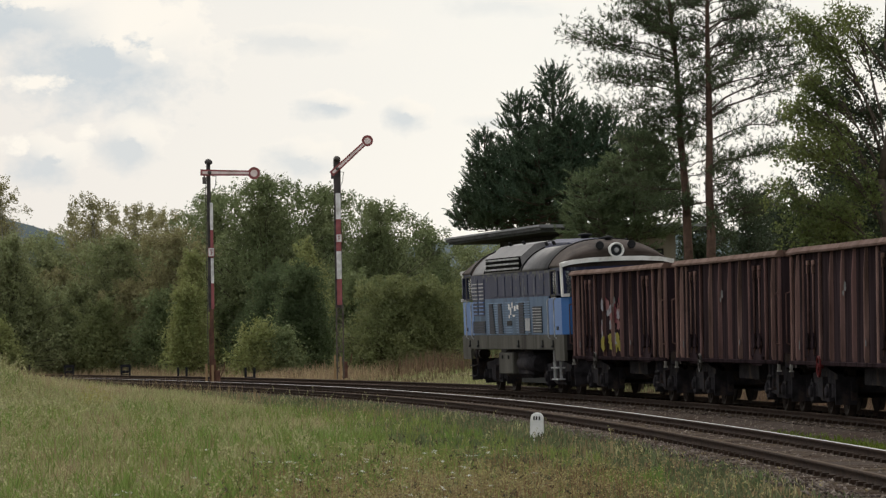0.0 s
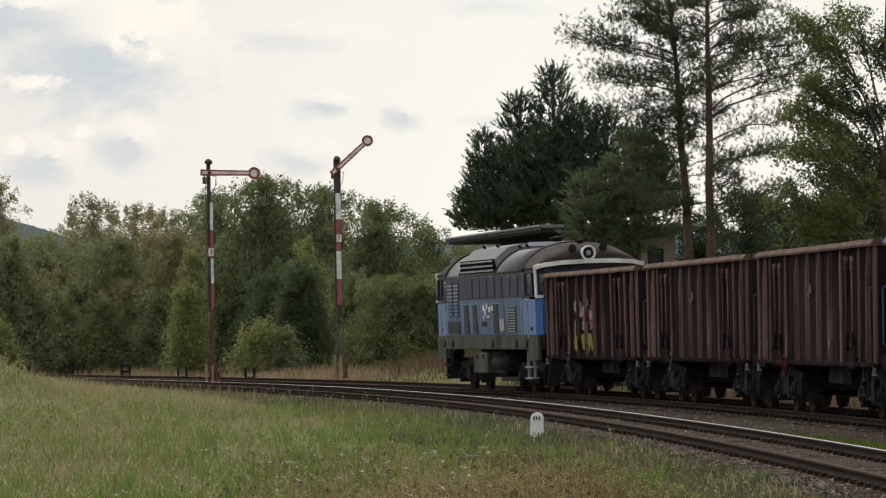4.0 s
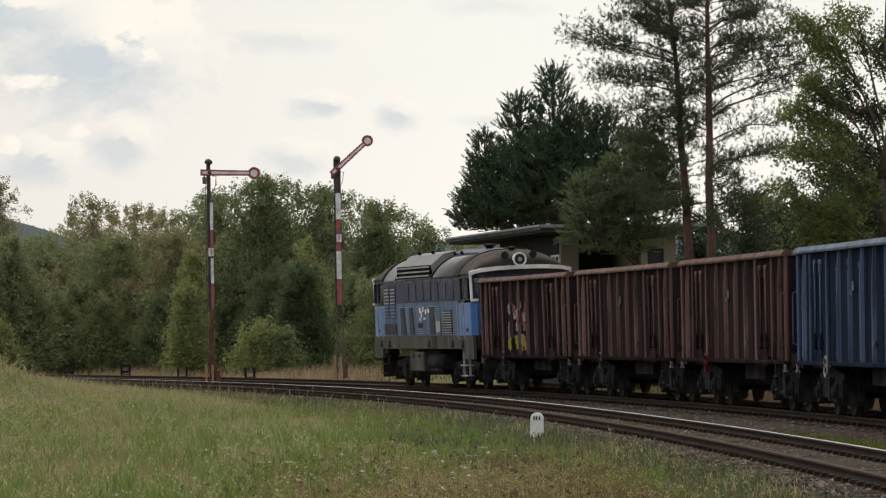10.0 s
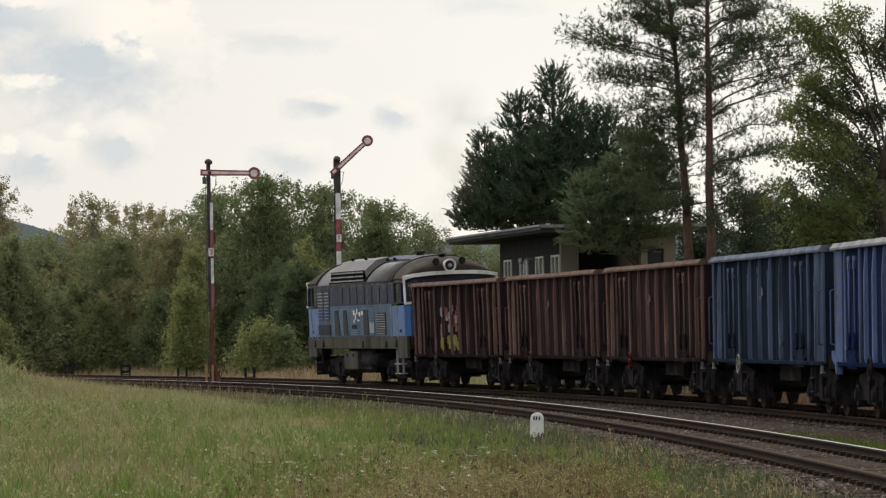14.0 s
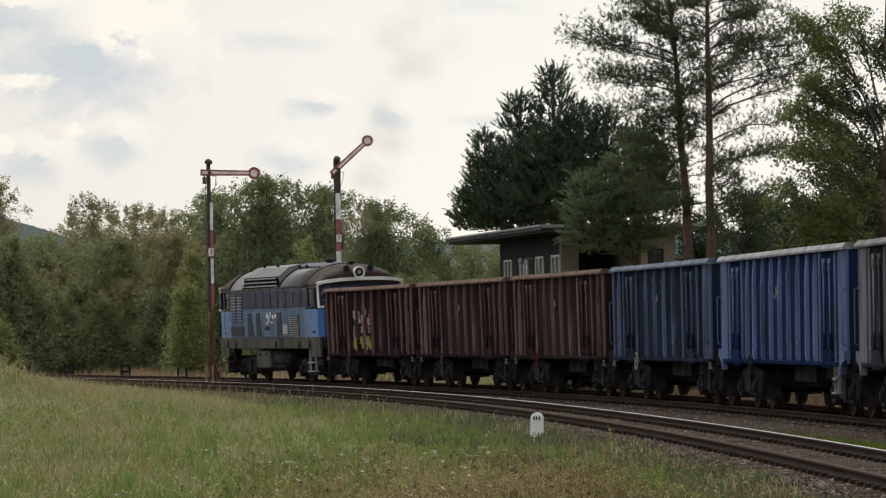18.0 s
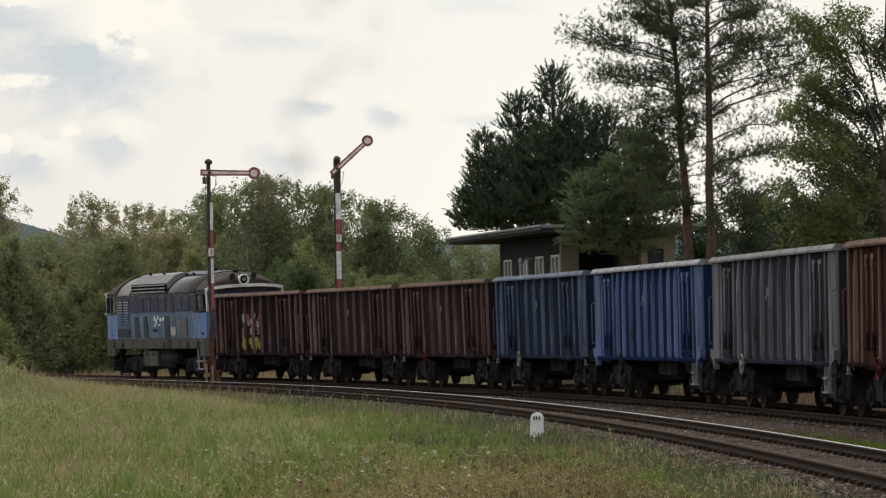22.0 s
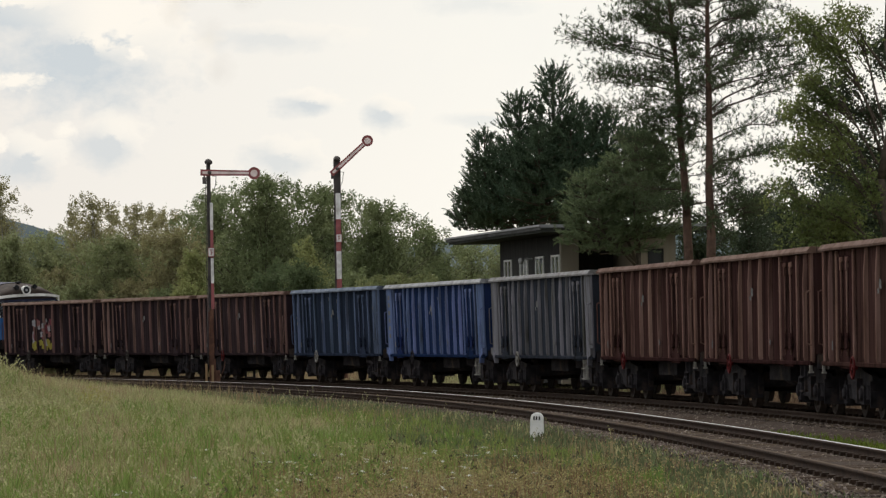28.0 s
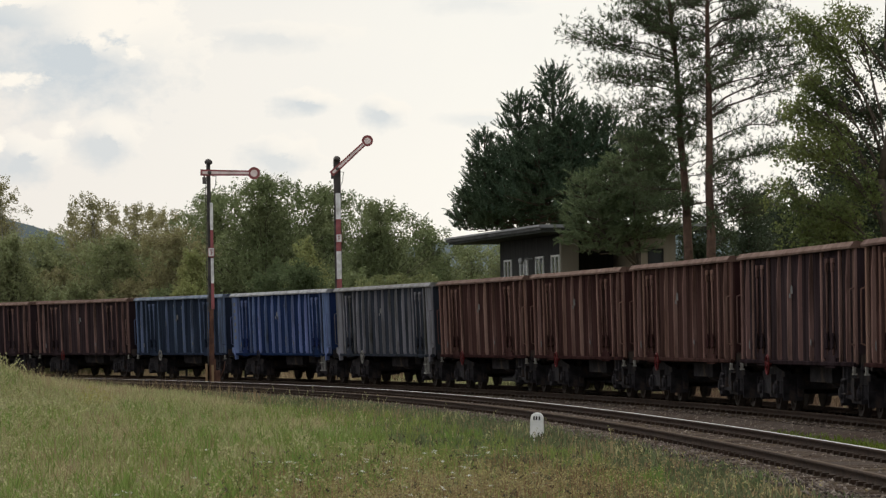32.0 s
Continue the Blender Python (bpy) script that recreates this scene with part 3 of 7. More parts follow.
build_wagons()
SPRAY_YELLOW = material("sprayed_yellow", (0.1562, 0.1339, 0.0186), (0.2046, 0.1786, 0.0335), 5, 0.6, bump=0.1)
SPRAY_PINK = material("sprayed_pink", (0.1302, 0.0558, 0.0558), (0.1767, 0.0837, 0.0790), 5, 0.6, bump=0.1)
SPRAY_WHITE = material("sprayed_white", (0.1674, 0.1628, 0.1758), (0.2232, 0.2185, 0.2344), 5, 0.6, bump=0.1)
SPRAY_MAROON = material("sprayed_maroon", (0.10, 0.022, 0.03), (0.15, 0.035, 0.045), 5, 0.6, bump=0.1)


def graffiti(wagon):
    """Sprayed shapes on one wagon's side, broken by its ribs."""
    rng = random.Random(4)
    for k in range(44):
        low = k % 5 < 2
        x = rng.uniform(-0.5, 2.4)
        w = rng.uniform(0.06, 0.24)
        z = rng.uniform(1.28, 1.55) if low else rng.uniform(1.65, 2.35)
        h = rng.uniform(0.05, 0.16)
        m = rng.choice((SPRAY_YELLOW, SPRAY_YELLOW, SPRAY_YELLOW, SPRAY_WHITE)) if low else rng.choice((SPRAY_WHITE, SPRAY_PINK, SPRAY_PINK, SPRAY_MAROON, SPRAY_MAROON))
        near_rib = min(abs(abs(x) - r * 6.4) for r in (0.094, 0.282))
        y = (1.442 if near_rib < 0.10 else 1.368) + 0.0007 * (k % 6)
        bm = bmesh.new()
        j = lambda s: rng.uniform(-s, s)
        slab(bm, [(x - w, z - h + j(0.05)), (x + j(0.06), z - h - 0.04), (x + w, z - h + j(0.06)), (x + w * 0.7, z + j(0.05)), (x + w + j(0.05), z + h), (x + j(0.06), z + h + 0.05), (x - w, z + h + j(0.06)), (x - w * 0.6, z)], y, y + 0.004)
        part("graffiti_shape", bm, m, wagon, "faded sprayed graffiti shape")


graffiti(STOCK[0][0])
tagged(STOCK[0][0], "dark rust-brown high-sided open freight wagon with faded graffiti")


# ---- the locomotive ----
LOCO_BLUE = material("faded_sky_blue_paint", (0.0235, 0.0987, 0.2828), (0.0377, 0.1400, 0.3613), 2, 0.4, bump=0.1, dirt=(0.0255, 0.0583, 0.1103), dirt_scale=1.2, dirt_amount=0.35, streak=True, spec=0.3)
LOCO_BLUE_SHUT = material("grimy_blue_shutter_paint", (0.046, 0.085, 0.150), (0.085, 0.135, 0.205), 2, 0.5, bump=0.1, dirt=(0.0139, 0.0245, 0.0379), dirt_scale=1.5, dirt_amount=0.45, streak=True, spec=0.06)
LOCO_FADED = material("chalky_faded_blue_paint", (0.10, 0.165, 0.25), (0.20, 0.27, 0.35), 3, 0.6, bump=0.1, dirt=(0.05, 0.08, 0.13), dirt_scale=1.6, dirt_amount=0.4, streak=True, spec=0.05)
LOCO_DARK = material("dark_navy_upper_paint", (0.0161, 0.0188, 0.0423), (0.0299, 0.0340, 0.0688), 2, 0.5, bump=0.1, dirt=(0.13, 0.135, 0.15), dirt_scale=3.2, dirt_amount=0.18, streak=True, spec=0.06)
LOCO_ROOF = material("dusty_grey_roof_paint", (0.0378, 0.0370, 0.0391), (0.0798, 0.0760, 0.0731), 2, 0.45, bump=0.1, dirt=(0.085, 0.082, 0.08), dirt_scale=1.1, dirt_amount=0.45, spec=0.15)
LOCO_DOME = material("dusty_brown_cab_roof_paint", (0.0425, 0.0325, 0.0275), (0.0700, 0.0550, 0.0475), 2, 0.7, bump=0.1, dirt=(0.018, 0.015, 0.013), dirt_scale=0.8, spec=0.04)
LOCO_GREY = material("warm_grey_frame_paint", (0.0605, 0.0579, 0.0486), (0.0924, 0.0882, 0.0739), 2, 0.6, bump=0.15, dirt=(0.0262, 0.0221, 0.0188), dirt_scale=1.2, streak=True)
WHITE = material("off_white_paint", (0.62, 0.61, 0.58), (0.75, 0.74, 0.71), 3, 0.45, bump=0.05, dirt=(0.4, 0.38, 0.34), dirt_scale=2)
BLACK = material("black_paint", (0.012, 0.012, 0.013), (0.028, 0.028, 0.03), 4, 0.5, bump=0.1)
# near-black backing: the shade inside the roof louvre is put into its colour
LOUVRE_DARK = material("shaded_black_opening", (0.004, 0.004, 0.004), (0.008, 0.008, 0.008), 4, 0.9, bump=0.1)
GRILLE = material("dark_grille_steel", (0.015, 0.017, 0.02), (0.035, 0.038, 0.042), 5, 0.6, 0.2, 0.2, spec=0.1)
SLAT = material("pale_louvre_paint", (0.3078, 0.3078, 0.3078), (0.4212, 0.4212, 0.4131), 5, 0.5, bump=0.1, dirt=(0.1620, 0.1620, 0.1620), dirt_scale=3)


def glass(name, tint=(0.6, 0.65, 0.65)):
    m = bpy.data.materials.new(name)
    m.use_nodes = True
    b = m.node_tree.nodes["Principled BSDF"]
    b.inputs["Base Color"].default_value = (*tint, 1)
    b.inputs["Roughness"].default_value = 0.04
    b.inputs["Transmission Weight"].default_value = 0.9
    b.inputs["IOR"].default_value = 1.45
    return m


GLASS = glass("window_glass")


def arc(y, z_edge=3.32, z_top=4.06, w=1.5):
    """The roof's height over the rail, y metres off the middle."""
    k = min(abs(y) / w, 1)
    return z_edge + (z_top - z_edge) * (1 - k ** 2.6) ** 0.75


def roof_ring(x, lift=0.0, w=1.5, drop=0.0):
    ys = [w * math.sin(a) for a in np.linspace(-math.pi / 2, math.pi / 2, 19)]
    out = [(x, y, arc(y, 3.32, 4.06 - drop, w) + lift) for y in ys]
    return out + [(x, y * 0.93, z - 0.06) for _, y, z in out[::-1]]


def build_locomotive():
    root = new("diesel_locomotive")
    tagged(root, "weathered blue and grey diesel locomotive with white-framed cab windows", "locomotive", "the goods train")
    L = 7.42
    # frame and skirts
    for side in (-1, 1):
        bm = bmesh.new()
        slab(bm, [(-L, 0.92), (-L + 1.25, 0.92), (-L + 1.3, 1.22), (L - 1.3, 1.22), (L - 1.25, 0.92), (L, 0.92), (L, 1.60), (-L, 1.60)], side * 1.42, side * 1.50)
        part("frame_sill", bm, LOCO_GREY, root)
        for x in (-6.0, -4.6, -1.2, 4.9, 6.2):
            bm = bmesh.new()
            bend(bm, [(x - 0.11, side * 1.50, 1.32), (x - 0.09, side * 1.54, 1.28), (x + 0.09, side * 1.54, 1.28), (x + 0.11, side * 1.50, 1.32)], 0.02, 6)
            box(bm, x - 0.06, x + 0.06, min(side * 1.50, side * 1.53), max(side * 1.50, side * 1.53), 1.33, 1.46)
            part("lifting_bracket", bm, BLACK, root)
    bm = bmesh.new()
    box(bm, -L, L, -1.42, 1.42, 1.2, 1.58)
    part("main_frame", bm, UNDER, root)
    # side walls: blue below, dark above, with louvres
    for side in (-1, 1):
        y0, y1 = min(side * 1.44, side * 1.48), max(side * 1.44, side * 1.48)
        bm = bmesh.new()
        box(bm, -L + 1.9, L - 1.9, y0, y1, 1.605, 2.62)
        wall = part("lower_side_wall", bm, LOCO_BLUE_SHUT, root)
        bm = bmesh.new()
        box(bm, -L + 1.9, L - 1.9, min(side * 1.43, side * 1.475), max(side * 1.43, side * 1.475), 2.622, 3.33)
        upper = part("upper_side_wall", bm, LOCO_DARK, root)
        for k in range(7):
            bm = bmesh.new()
            x = -4.5 + k * 1.1
            box(bm, x - 0.40, x + 0.40, min(side * 1.474, side * 1.492), max(side * 1.474, side * 1.492), 2.66, 3.22)
            bevelled(bm, 0.012)
            part("hatch", bm, LOCO_DARK, upper)
        # scuffed pale paint under the roof's edge
        wear = random.Random(12)
        for k in range(26):
            x = wear.uniform(-5.3, 3.6)
            w, h = wear.uniform(0.02, 0.10), wear.uniform(0.03, 0.22)
            z = 3.23 - h if k % 3 else wear.uniform(2.7, 3.1)
            bm = bmesh.new()
            slab(bm, [(x - w, z + h), (x - w * 0.5, z + h * 0.3), (x, z), (x + w * 0.6, z + h * 0.4), (x + w, z + h)], side * 1.4925, side * 1.4945)
            part("paint_scuff", bm, CHALK, upper, "pale scuffed paint")
        for k in range(12):
            x = -5.2 + k * 0.82 + wear.uniform(-0.2, 0.2)
            w = wear.uniform(0.12, 0.4)
            bm = bmesh.new()
            slab(bm, [(x - w, 3.235), (x + w, 3.235), (x + w * 0.8, 3.30), (x - w * 0.4, 3.315)], side * 1.476, side * 1.4785)
            part("paint_scuff", bm, CHALK, upper, "pale scuffed paint")
        # long shutters across the blue wall
        for k in range(13):
            bm = bmesh.new()
            z = 1.66 + k * 0.068
            slab(bm, [(-2.9, z), (3.35, z), (3.35, z + 0.03), (-2.9, z + 0.03)], side * 1.478, side * 1.502)
            part("slat", bm, LOCO_FADED, wall)
        for x0, x1, lean in ((2.15, 3.0, 0.34), (0.95, 1.65, 0.22), (-2.15, -1.4, 0.08)):
            bm = bmesh.new()
            slab(bm, [(x0, 1.64), (x1, 1.64), (x1 + lean * side * 0, 2.48), (x0 + lean, 2.48)], side * 1.48, side * 1.510)
            g = part("grille", bm, GRILLE, wall)
            for k in range(10):
                bm = bmesh.new()
                z = 1.68 + k * 0.082
                box(bm, x0 + 0.04 + lean * k / 10, x1 - 0.04, min(side * 1.511, side * 1.525), max(side * 1.511, side * 1.525), z, z + 0.026)
                part("slat", bm, LOCO_DARK, g)
        for x0, x1, z0, z1, m in ((3.75, 5.65, 1.66, 2.0, GRILLE), (-4.55, -3.3, 1.66, 2.36, GRILLE)):
            bm = bmesh.new()
            box(bm, x0, x1, min(side * 1.48, side * 1.496), max(side * 1.48, side * 1.496), z0, z1)
            g = part("grille", bm, m, wall)
            n = int((z1 - z0) / 0.075)
            for k in range(n):
                bm = bmesh.new()
                z = z0 + 0.03 + k * 0.075
                box(bm, x0 + 0.04, x1 - 0.04, min(side * 1.497, side * 1.515), max(side * 1.497, side * 1.515), z, z + 0.022)
                part("slat", bm, SLAT if x0 < 0 else LOCO_DARK, g)
        for x0, x1 in ((3.8, 4.62), (4.76, 5.6)):
            bm = bmesh.new()
            box(bm, x0, x1, min(side * 1.477, side * 1.490), max(side * 1.477, side * 1.490), 2.15, 3.18)
            g = part("vent_panel", bm, LOCO_DARK, upper)
            for k in range(9):
                bm = bmesh.new()
                z = 2.2 + k * 0.105
                box(bm, x0 + 0.08, x1 - 0.08, min(side * 1.49, side * 1.512), max(side * 1.49, side * 1.512), z, z + 0.035)
                part("slat", bm, SLAT if z > 2.6 else LOCO_BLUE, g)
        # marks on the blue wall: plain pale shapes
        for x0, x1, z0, z1 in ((0.50, 0.72, 2.30, 2.46), (0.30, 0.46, 2.16, 2.36), (0.05, 0.22, 2.34, 2.5), (-0.35, -0.12, 2.26, 2.40), (-0.75, -0.5, 2.3, 2.42), (-1.0, -0.85, 2.2, 2.36), (0.55, 0.7, 2.06, 2.16), (-0.2, 0.1, 2.1, 2.16)):
            bm = bmesh.new()
            box(bm, x0 - 0.6, x1 - 0.6, min(side * 1.503, side * 1.508), max(side * 1.503, side * 1.508), z0, z1)
            part("emblem_shape", bm, WHITE, wall, "faded white emblem shape")
        bm = bmesh.new()
        box(bm, -2.95, -2.3, min(side * 1.505, side * 1.515), max(side * 1.505, side * 1.515), 1.72, 2.05)
        part("data_plate", bm, SLAT, wall, "pale data plate")
        bm = bmesh.new()
        box(bm, -0.35, 0.35, min(side * 1.505, side * 1.512), max(side * 1.505, side * 1.512), 1.86, 2.0)
        part("number_plate", bm, BLACK, wall, "dark plate with unreadable marks")
    # cabs at both ends
    for e in (-1, 1):
        xi, xo = e * (L - 1.9), e * L
        bm = bmesh.new()
        ring = lambda z, inset, w: [(xi, -w, z), (xi, w, z), (xo - e * (0.22 + inset), w, z), (xo - e * inset, w - 0.16, z), (xo - e * inset, -w + 0.16, z), (xo - e * (0.22 + inset), -w, z)]
        loft(bm, [ring(1.605, 0.0, 1.49), ring(2.56, 0.0, 1.49)])
        part("cab_lower_body", bm, LOCO_BLUE, root)
        bm = bmesh.new()
        loft(bm, [ring(2.623, 0.02, 1.48), ring(2.66, 0.05, 1.48)])
        loft(bm, [ring(3.26, 0.13, 1.47), ring(3.36, 0.15, 1.46)])
        for y in (-1.42, 0, 1.42):
            slab(bm, [(xo - e * 0.06, 2.66), (xo - e * 0.16, 2.66), (xo - e * 0.24, 3.26), (xo - e * 0.14, 3.26)], y - 0.06, y + 0.06)
        for y in (-1.44, 1.44):
            box(bm, min(xi, xi + e * 0.35), max(xi, xi + e * 0.35), y - 0.035, y + 0.035, 2.66, 3.26)
            box(bm, xo - e * 0.75 - 0.12, xo - e * 0.75 + 0.12, y - 0.035, y + 0.035, 2.66, 3.26)
        box(bm, min(xi, xi + e * 0.05), max(xi, xi + e * 0.05), -1.4, 1.4, 2.6, 3.36)
        cab = part("cab_upper_body", bm, LOCO_DARK, root)
        for y0, y1 in ((-1.36, -0.06), (0.06, 1.36)):
            bm = bmesh.new()
            vs = [bm.verts.new(p) for p in ((xo - e * 0.10, y0, 2.66), (xo - e * 0.10, y1, 2.66), (xo - e * 0.17, y1, 3.26), (xo - e * 0.17, y0, 3.26))]
            bm.faces.new(vs)
            part("windscreen", bm, GLASS, cab)
        for side in (-1, 1):
            bm = bmesh.new()
            box(bm, min(xi + e * 0.38, xo - e * 0.9), max(xi + e * 0.38, xo - e * 0.9), side * 1.44 - 0.004, side * 1.44 + 0.004, 2.68, 3.24)
            part("side_window", bm, GLASS, cab)
            bm = bmesh.new()
            y = side * 1.485
            x0, x1 = sorted((xi + e * 0.34, xo - e * 0.86))
            for a in ((x0, x0 + 0.04, 2.62, 3.28), (x1 - 0.04, x1, 2.62, 3.28), (x0, x1, 2.60, 2.64), (x0, x1, 3.26, 3.30)):
                box(bm, a[0], a[1], min(y, y + side * 0.02), max(y, y + side * 0.02), a[2], a[3])
            part("window_frame", bm, LOCO_GREY, cab)
            for x in (xi + e * 0.1, xi + e * 0.95):
                bm = bmesh.new()
                bend(bm, [(x, side * 1.49, 1.5), (x, side * 1.55, 1.55), (x, side * 1.55, 2.5), (x, side * 1.49, 2.55)], 0.018, 6)
                part("handrail", bm, SLAT, root)
            bm = bmesh.new()
            box(bm, min(xi + e * 0.98, xi + e * 1.25), max(xi + e * 0.98, xi + e * 1.25), min(side * 1.49, side * 1.50), max(side * 1.49, side * 1.50), 1.72, 1.82)
            part("cab_plate", bm, BLACK, root)
        # the white band that frames the windscreens
        bm = bmesh.new()
        for side in (-1, 1):
            slab(bm, [(xo - e * 0.00, 2.60), (xo - e * 0.13, 2.60), (xo - e * 0.20, 3.46), (xo - e * 0.07, 3.46)], side * 1.455, side * (1.505 if e < 0 else 1.472))
            slab(bm, [(xo + e * 0.03, 2.58), (xo - e * 0.10, 2.58), (xo - e * 0.10, 2.66), (xo + e * 0.03, 2.66)], side * 1.3, side * 1.505)
        loft(bm, [[(xo - e * 0.03, y, z - 0.06), (xo - e * 0.03, y, z + 0.05), (xo - e * 0.21, y, z + 0.06), (xo - e * 0.21, y, z - 0.06)] for y, z in ((-1.50, 3.40), (-1.2, 3.47), (-0.7, 3.51), (0, 3.525), (0.7, 3.51), (1.2, 3.47), (1.50, 3.40))])
        part("white_window_band", bm, WHITE, root, "raised white band round the windscreens")
        # the domed cab roof
        bm = bmesh.new()
        rings = []
        for k, u in enumerate(np.linspace(0, 1, 8)):
            x = xi + e * u * (1.9 - 0.13)
            d = 0.34 * u ** 3
            rings.append([(x, y, 3.36 + max(arc(y, 3.36, 4.06 - d, 1.5) - 3.36, 0)) for y in [1.5 * math.sin(a) for a in np.linspace(-math.pi / 2, math.pi / 2, 19)]] + [(x, 1.4, 3.34), (x, -1.4, 3.34)])
        loft(bm, rings, smooth=False)
        for f in bm.faces:
            f.smooth = len(f.verts) == 4
        part("cab_roof", bm, LOCO_DOME, root)
        bm = bmesh.new()
        lathe(bm, (xo - e * 0.58, 0, 3.74), (e, 0, 0), ((0, 0.15), (0.42, 0.20), (0.52, 0.20), (0.53, 0.16), (0.45, 0.155)), 24)
        lamp = part("headlight", bm, WHITE, root, "round headlight in a pale ring")
        bm = bmesh.new()
        lathe(bm, (xo - e * 0.13, 0, 3.74), (e, 0, 0), ((0, 0.15), (0.03, 0.13), (0.05, 0.05)), 20)
        part("lens", bm, GRILLE, lamp)
        bm = bmesh.new()
        lathe(bm, (xo - e * 0.09, 0, 3.74), (e, 0, 0), ((0, 0.07), (0.02, 0.06), (0.03, 0.02)), 16)
        part("bulb_glass", bm, SLAT, lamp)
        for y in (-0.42, 0.42):
            bm = bmesh.new()
            lathe(bm, (xo - e * 0.50, y, 3.88), (e, 0, 0), ((0, 0.05), (0.2, 0.06), (0.34, 0.11), (0.35, 0.09)), 14)
            part("horn", bm, BLACK, root)
        for y in (-1.0, 1.0):
            bm = bmesh.new()
            lathe(bm, (xo - e * 0.02, y, 1.95), (e, 0, 0), ((0, 0.13), (0.06, 0.13), (0.08, 0.10), (0.08, 0.02)), 16)
            part("marker_lamp", bm, SLAT, root)
        buffers(root, xo, BUFFER)
        bm = bmesh.new()
        slab(bm, [(xo - e * 0.02, 0.30), (xo + e * 0.05, 0.30), (xo + e * 0.05, 0.62), (xo - e * 0.02, 0.92)], -1.25, 1.25)
        part("rail_guard", bm, UNDER, root)
        for side in (-1, 1):
            bm = bmesh.new()
            for x in (xi + e * 0.1, xi + e * 0.9):
                box(bm, x - 0.02, x + 0.02, min(side * 1.38, side * 1.44), max(side * 1.38, side * 1.44), 0.42, 1.2)
            for z in (0.42, 0.72):
                a, b = sorted((xi + e * 0.05, xi + e * 0.95))
                box(bm, a, b, min(side * 1.3, side * 1.5), max(side * 1.3, side * 1.5), z, z + 0.03)
            part("cab_steps", bm, SLAT if e < 0 else UNDER, root)
    # roof between the cabs, the raised engine hood and its louvres
    bm = bmesh.new()
    loft(bm, [roof_ring(x) for x in (-L + 1.9, -2.0, 2.0, L - 1.9)])
    for f in bm.faces:
        f.smooth = len(f.verts) == 4
    part("engine_roof", bm, LOCO_ROOF, root)
    for x in (-5.72, -1.95, 3.5, 5.72):
        bm = bmesh.new()
        loft(bm, [roof_ring(x - 0.05, 0.03, 1.53), roof_ring(x + 0.05, 0.03, 1.53)])
        part("roof_seam", bm, BLACK, root)
    bm = bmesh.new()
    hood = lambda x, w, h: [(x, -w, 3.78), (x, -w + 0.05, 4.02 + h * 0.7), (x, -w + 0.35, 4.10 + h), (x, w - 0.35, 4.10 + h), (x, w - 0.05, 4.02 + h * 0.7), (x, w, 3.78)]
    slope = lambda x, d: [(x, -1.47, 3.72 - d), (x, -1.05, 4.06 - d), (x, -0.6, 4.14 - d), (x, 0.6, 4.14 - d), (x, 1.05, 4.06 - d), (x, 1.47, 3.72 - d)]
    loft(bm, [slope(-1.95, 0.22), slope(-1.72, 0.0), slope(3.32, 0.0), slope(3.5, 0.2)])
    part("engine_hood", bm, LOCO_ROOF, root, "grey raised engine hood with sloping sides")
    bm = bmesh.new()
    loft(bm, [hood(-5.2, 0.7, -0.06), hood(-4.8, 0.8, 0.0), hood(-2.0, 0.85, 0.06), hood(-1.8, 0.8, 0.0)])
    part("exhaust_hood", bm, LOCO_DARK, root, "dark blue exhaust hood")
    for x, r, h in ((-3.4, 0.2, 0.14), (-6.3, 0.14, 0.10), (4.4, 0.16, 0.12)):
        bm = bmesh.new()
        z = 4.06 if abs(x) > 3.5 else 4.16
        lathe(bm, (x, 0, z - 0.05), (0, 0, 1), ((0, r * 0.6), (h * 0.6, r * 0.6), (h * 0.65, r), (h, r * 0.9), (h + 0.03, r * 0.2)), 14)
        part("roof_vent", bm, BLACK, root)
    for x in (-4.0, -3.0, 0.2, 2.2):
        for side in (-1, 1):
            bm = bmesh.new()
            z = 4.07 if x > -1 else 3.98
            bend(bm, [(x - 0.1, side * 0.95, z), (x - 0.1, side * 1.0, z + 0.09), (x + 0.1, side * 1.0, z + 0.09), (x + 0.1, side * 0.95, z)], 0.025, 6)
            part("lifting_eye", bm, BLACK, root)
    for side in (-1, 1):
        bm = bmesh.new()
        slab(bm, [(-1.7, 3.36), (3.3, 3.36), (3.3, 3.74), (-1.7, 3.74)], side * 1.40, side * 1.50)
        g = part("roof_louvre", bm, LOUVRE_DARK, root)
        for z in (3.40, 3.53, 3.66):
            bm = bmesh.new()
            slab(bm, [(-1.65, z), (3.25, z), (3.25, z + 0.045), (-1.65, z + 0.045)], side * 1.50, side * 1.535)
            part("slat", bm, SLAT, g)
    # below the frame
    bm = bmesh.new()
    box(bm, -1.6, 2.2, -1.3, 1.3, 0.42, 1.2)
    bevelled(bm, 0.12)
    part("fuel_tank", bm, UNDER, root)
    for side in (-1, 1):
        bm = bmesh.new()
        box(bm, 0.0, 2.05, min(side * 1.25, side * 1.46), max(side * 1.25, side * 1.46), 0.52, 1.12)
        bevelled(bm, 0.03)
        bb = part("battery_box", bm, LOCO_GREY, root)
        for x in (0.55, 1.45):
            bm = bmesh.new()
            box(bm, x - 0.06, x + 0.06, min(side * 1.46, side * 1.49), max(side * 1.46, side * 1.49), 0.95, 1.04)
            part("latch", bm, BLACK, bb)
        bm = bmesh.new()
        tube(bm, (-2.6, side * 1.15, 0.82), (-0.2, side * 1.15, 0.82), 0.24, n=14)
        part("air_reservoir", bm, UNDER, root)
    for x in (4.5, -4.5):
        bogie(root, x, 1.2)
    STOCK.insert(0, (root, 7.45, 4.5))


build_locomotive()


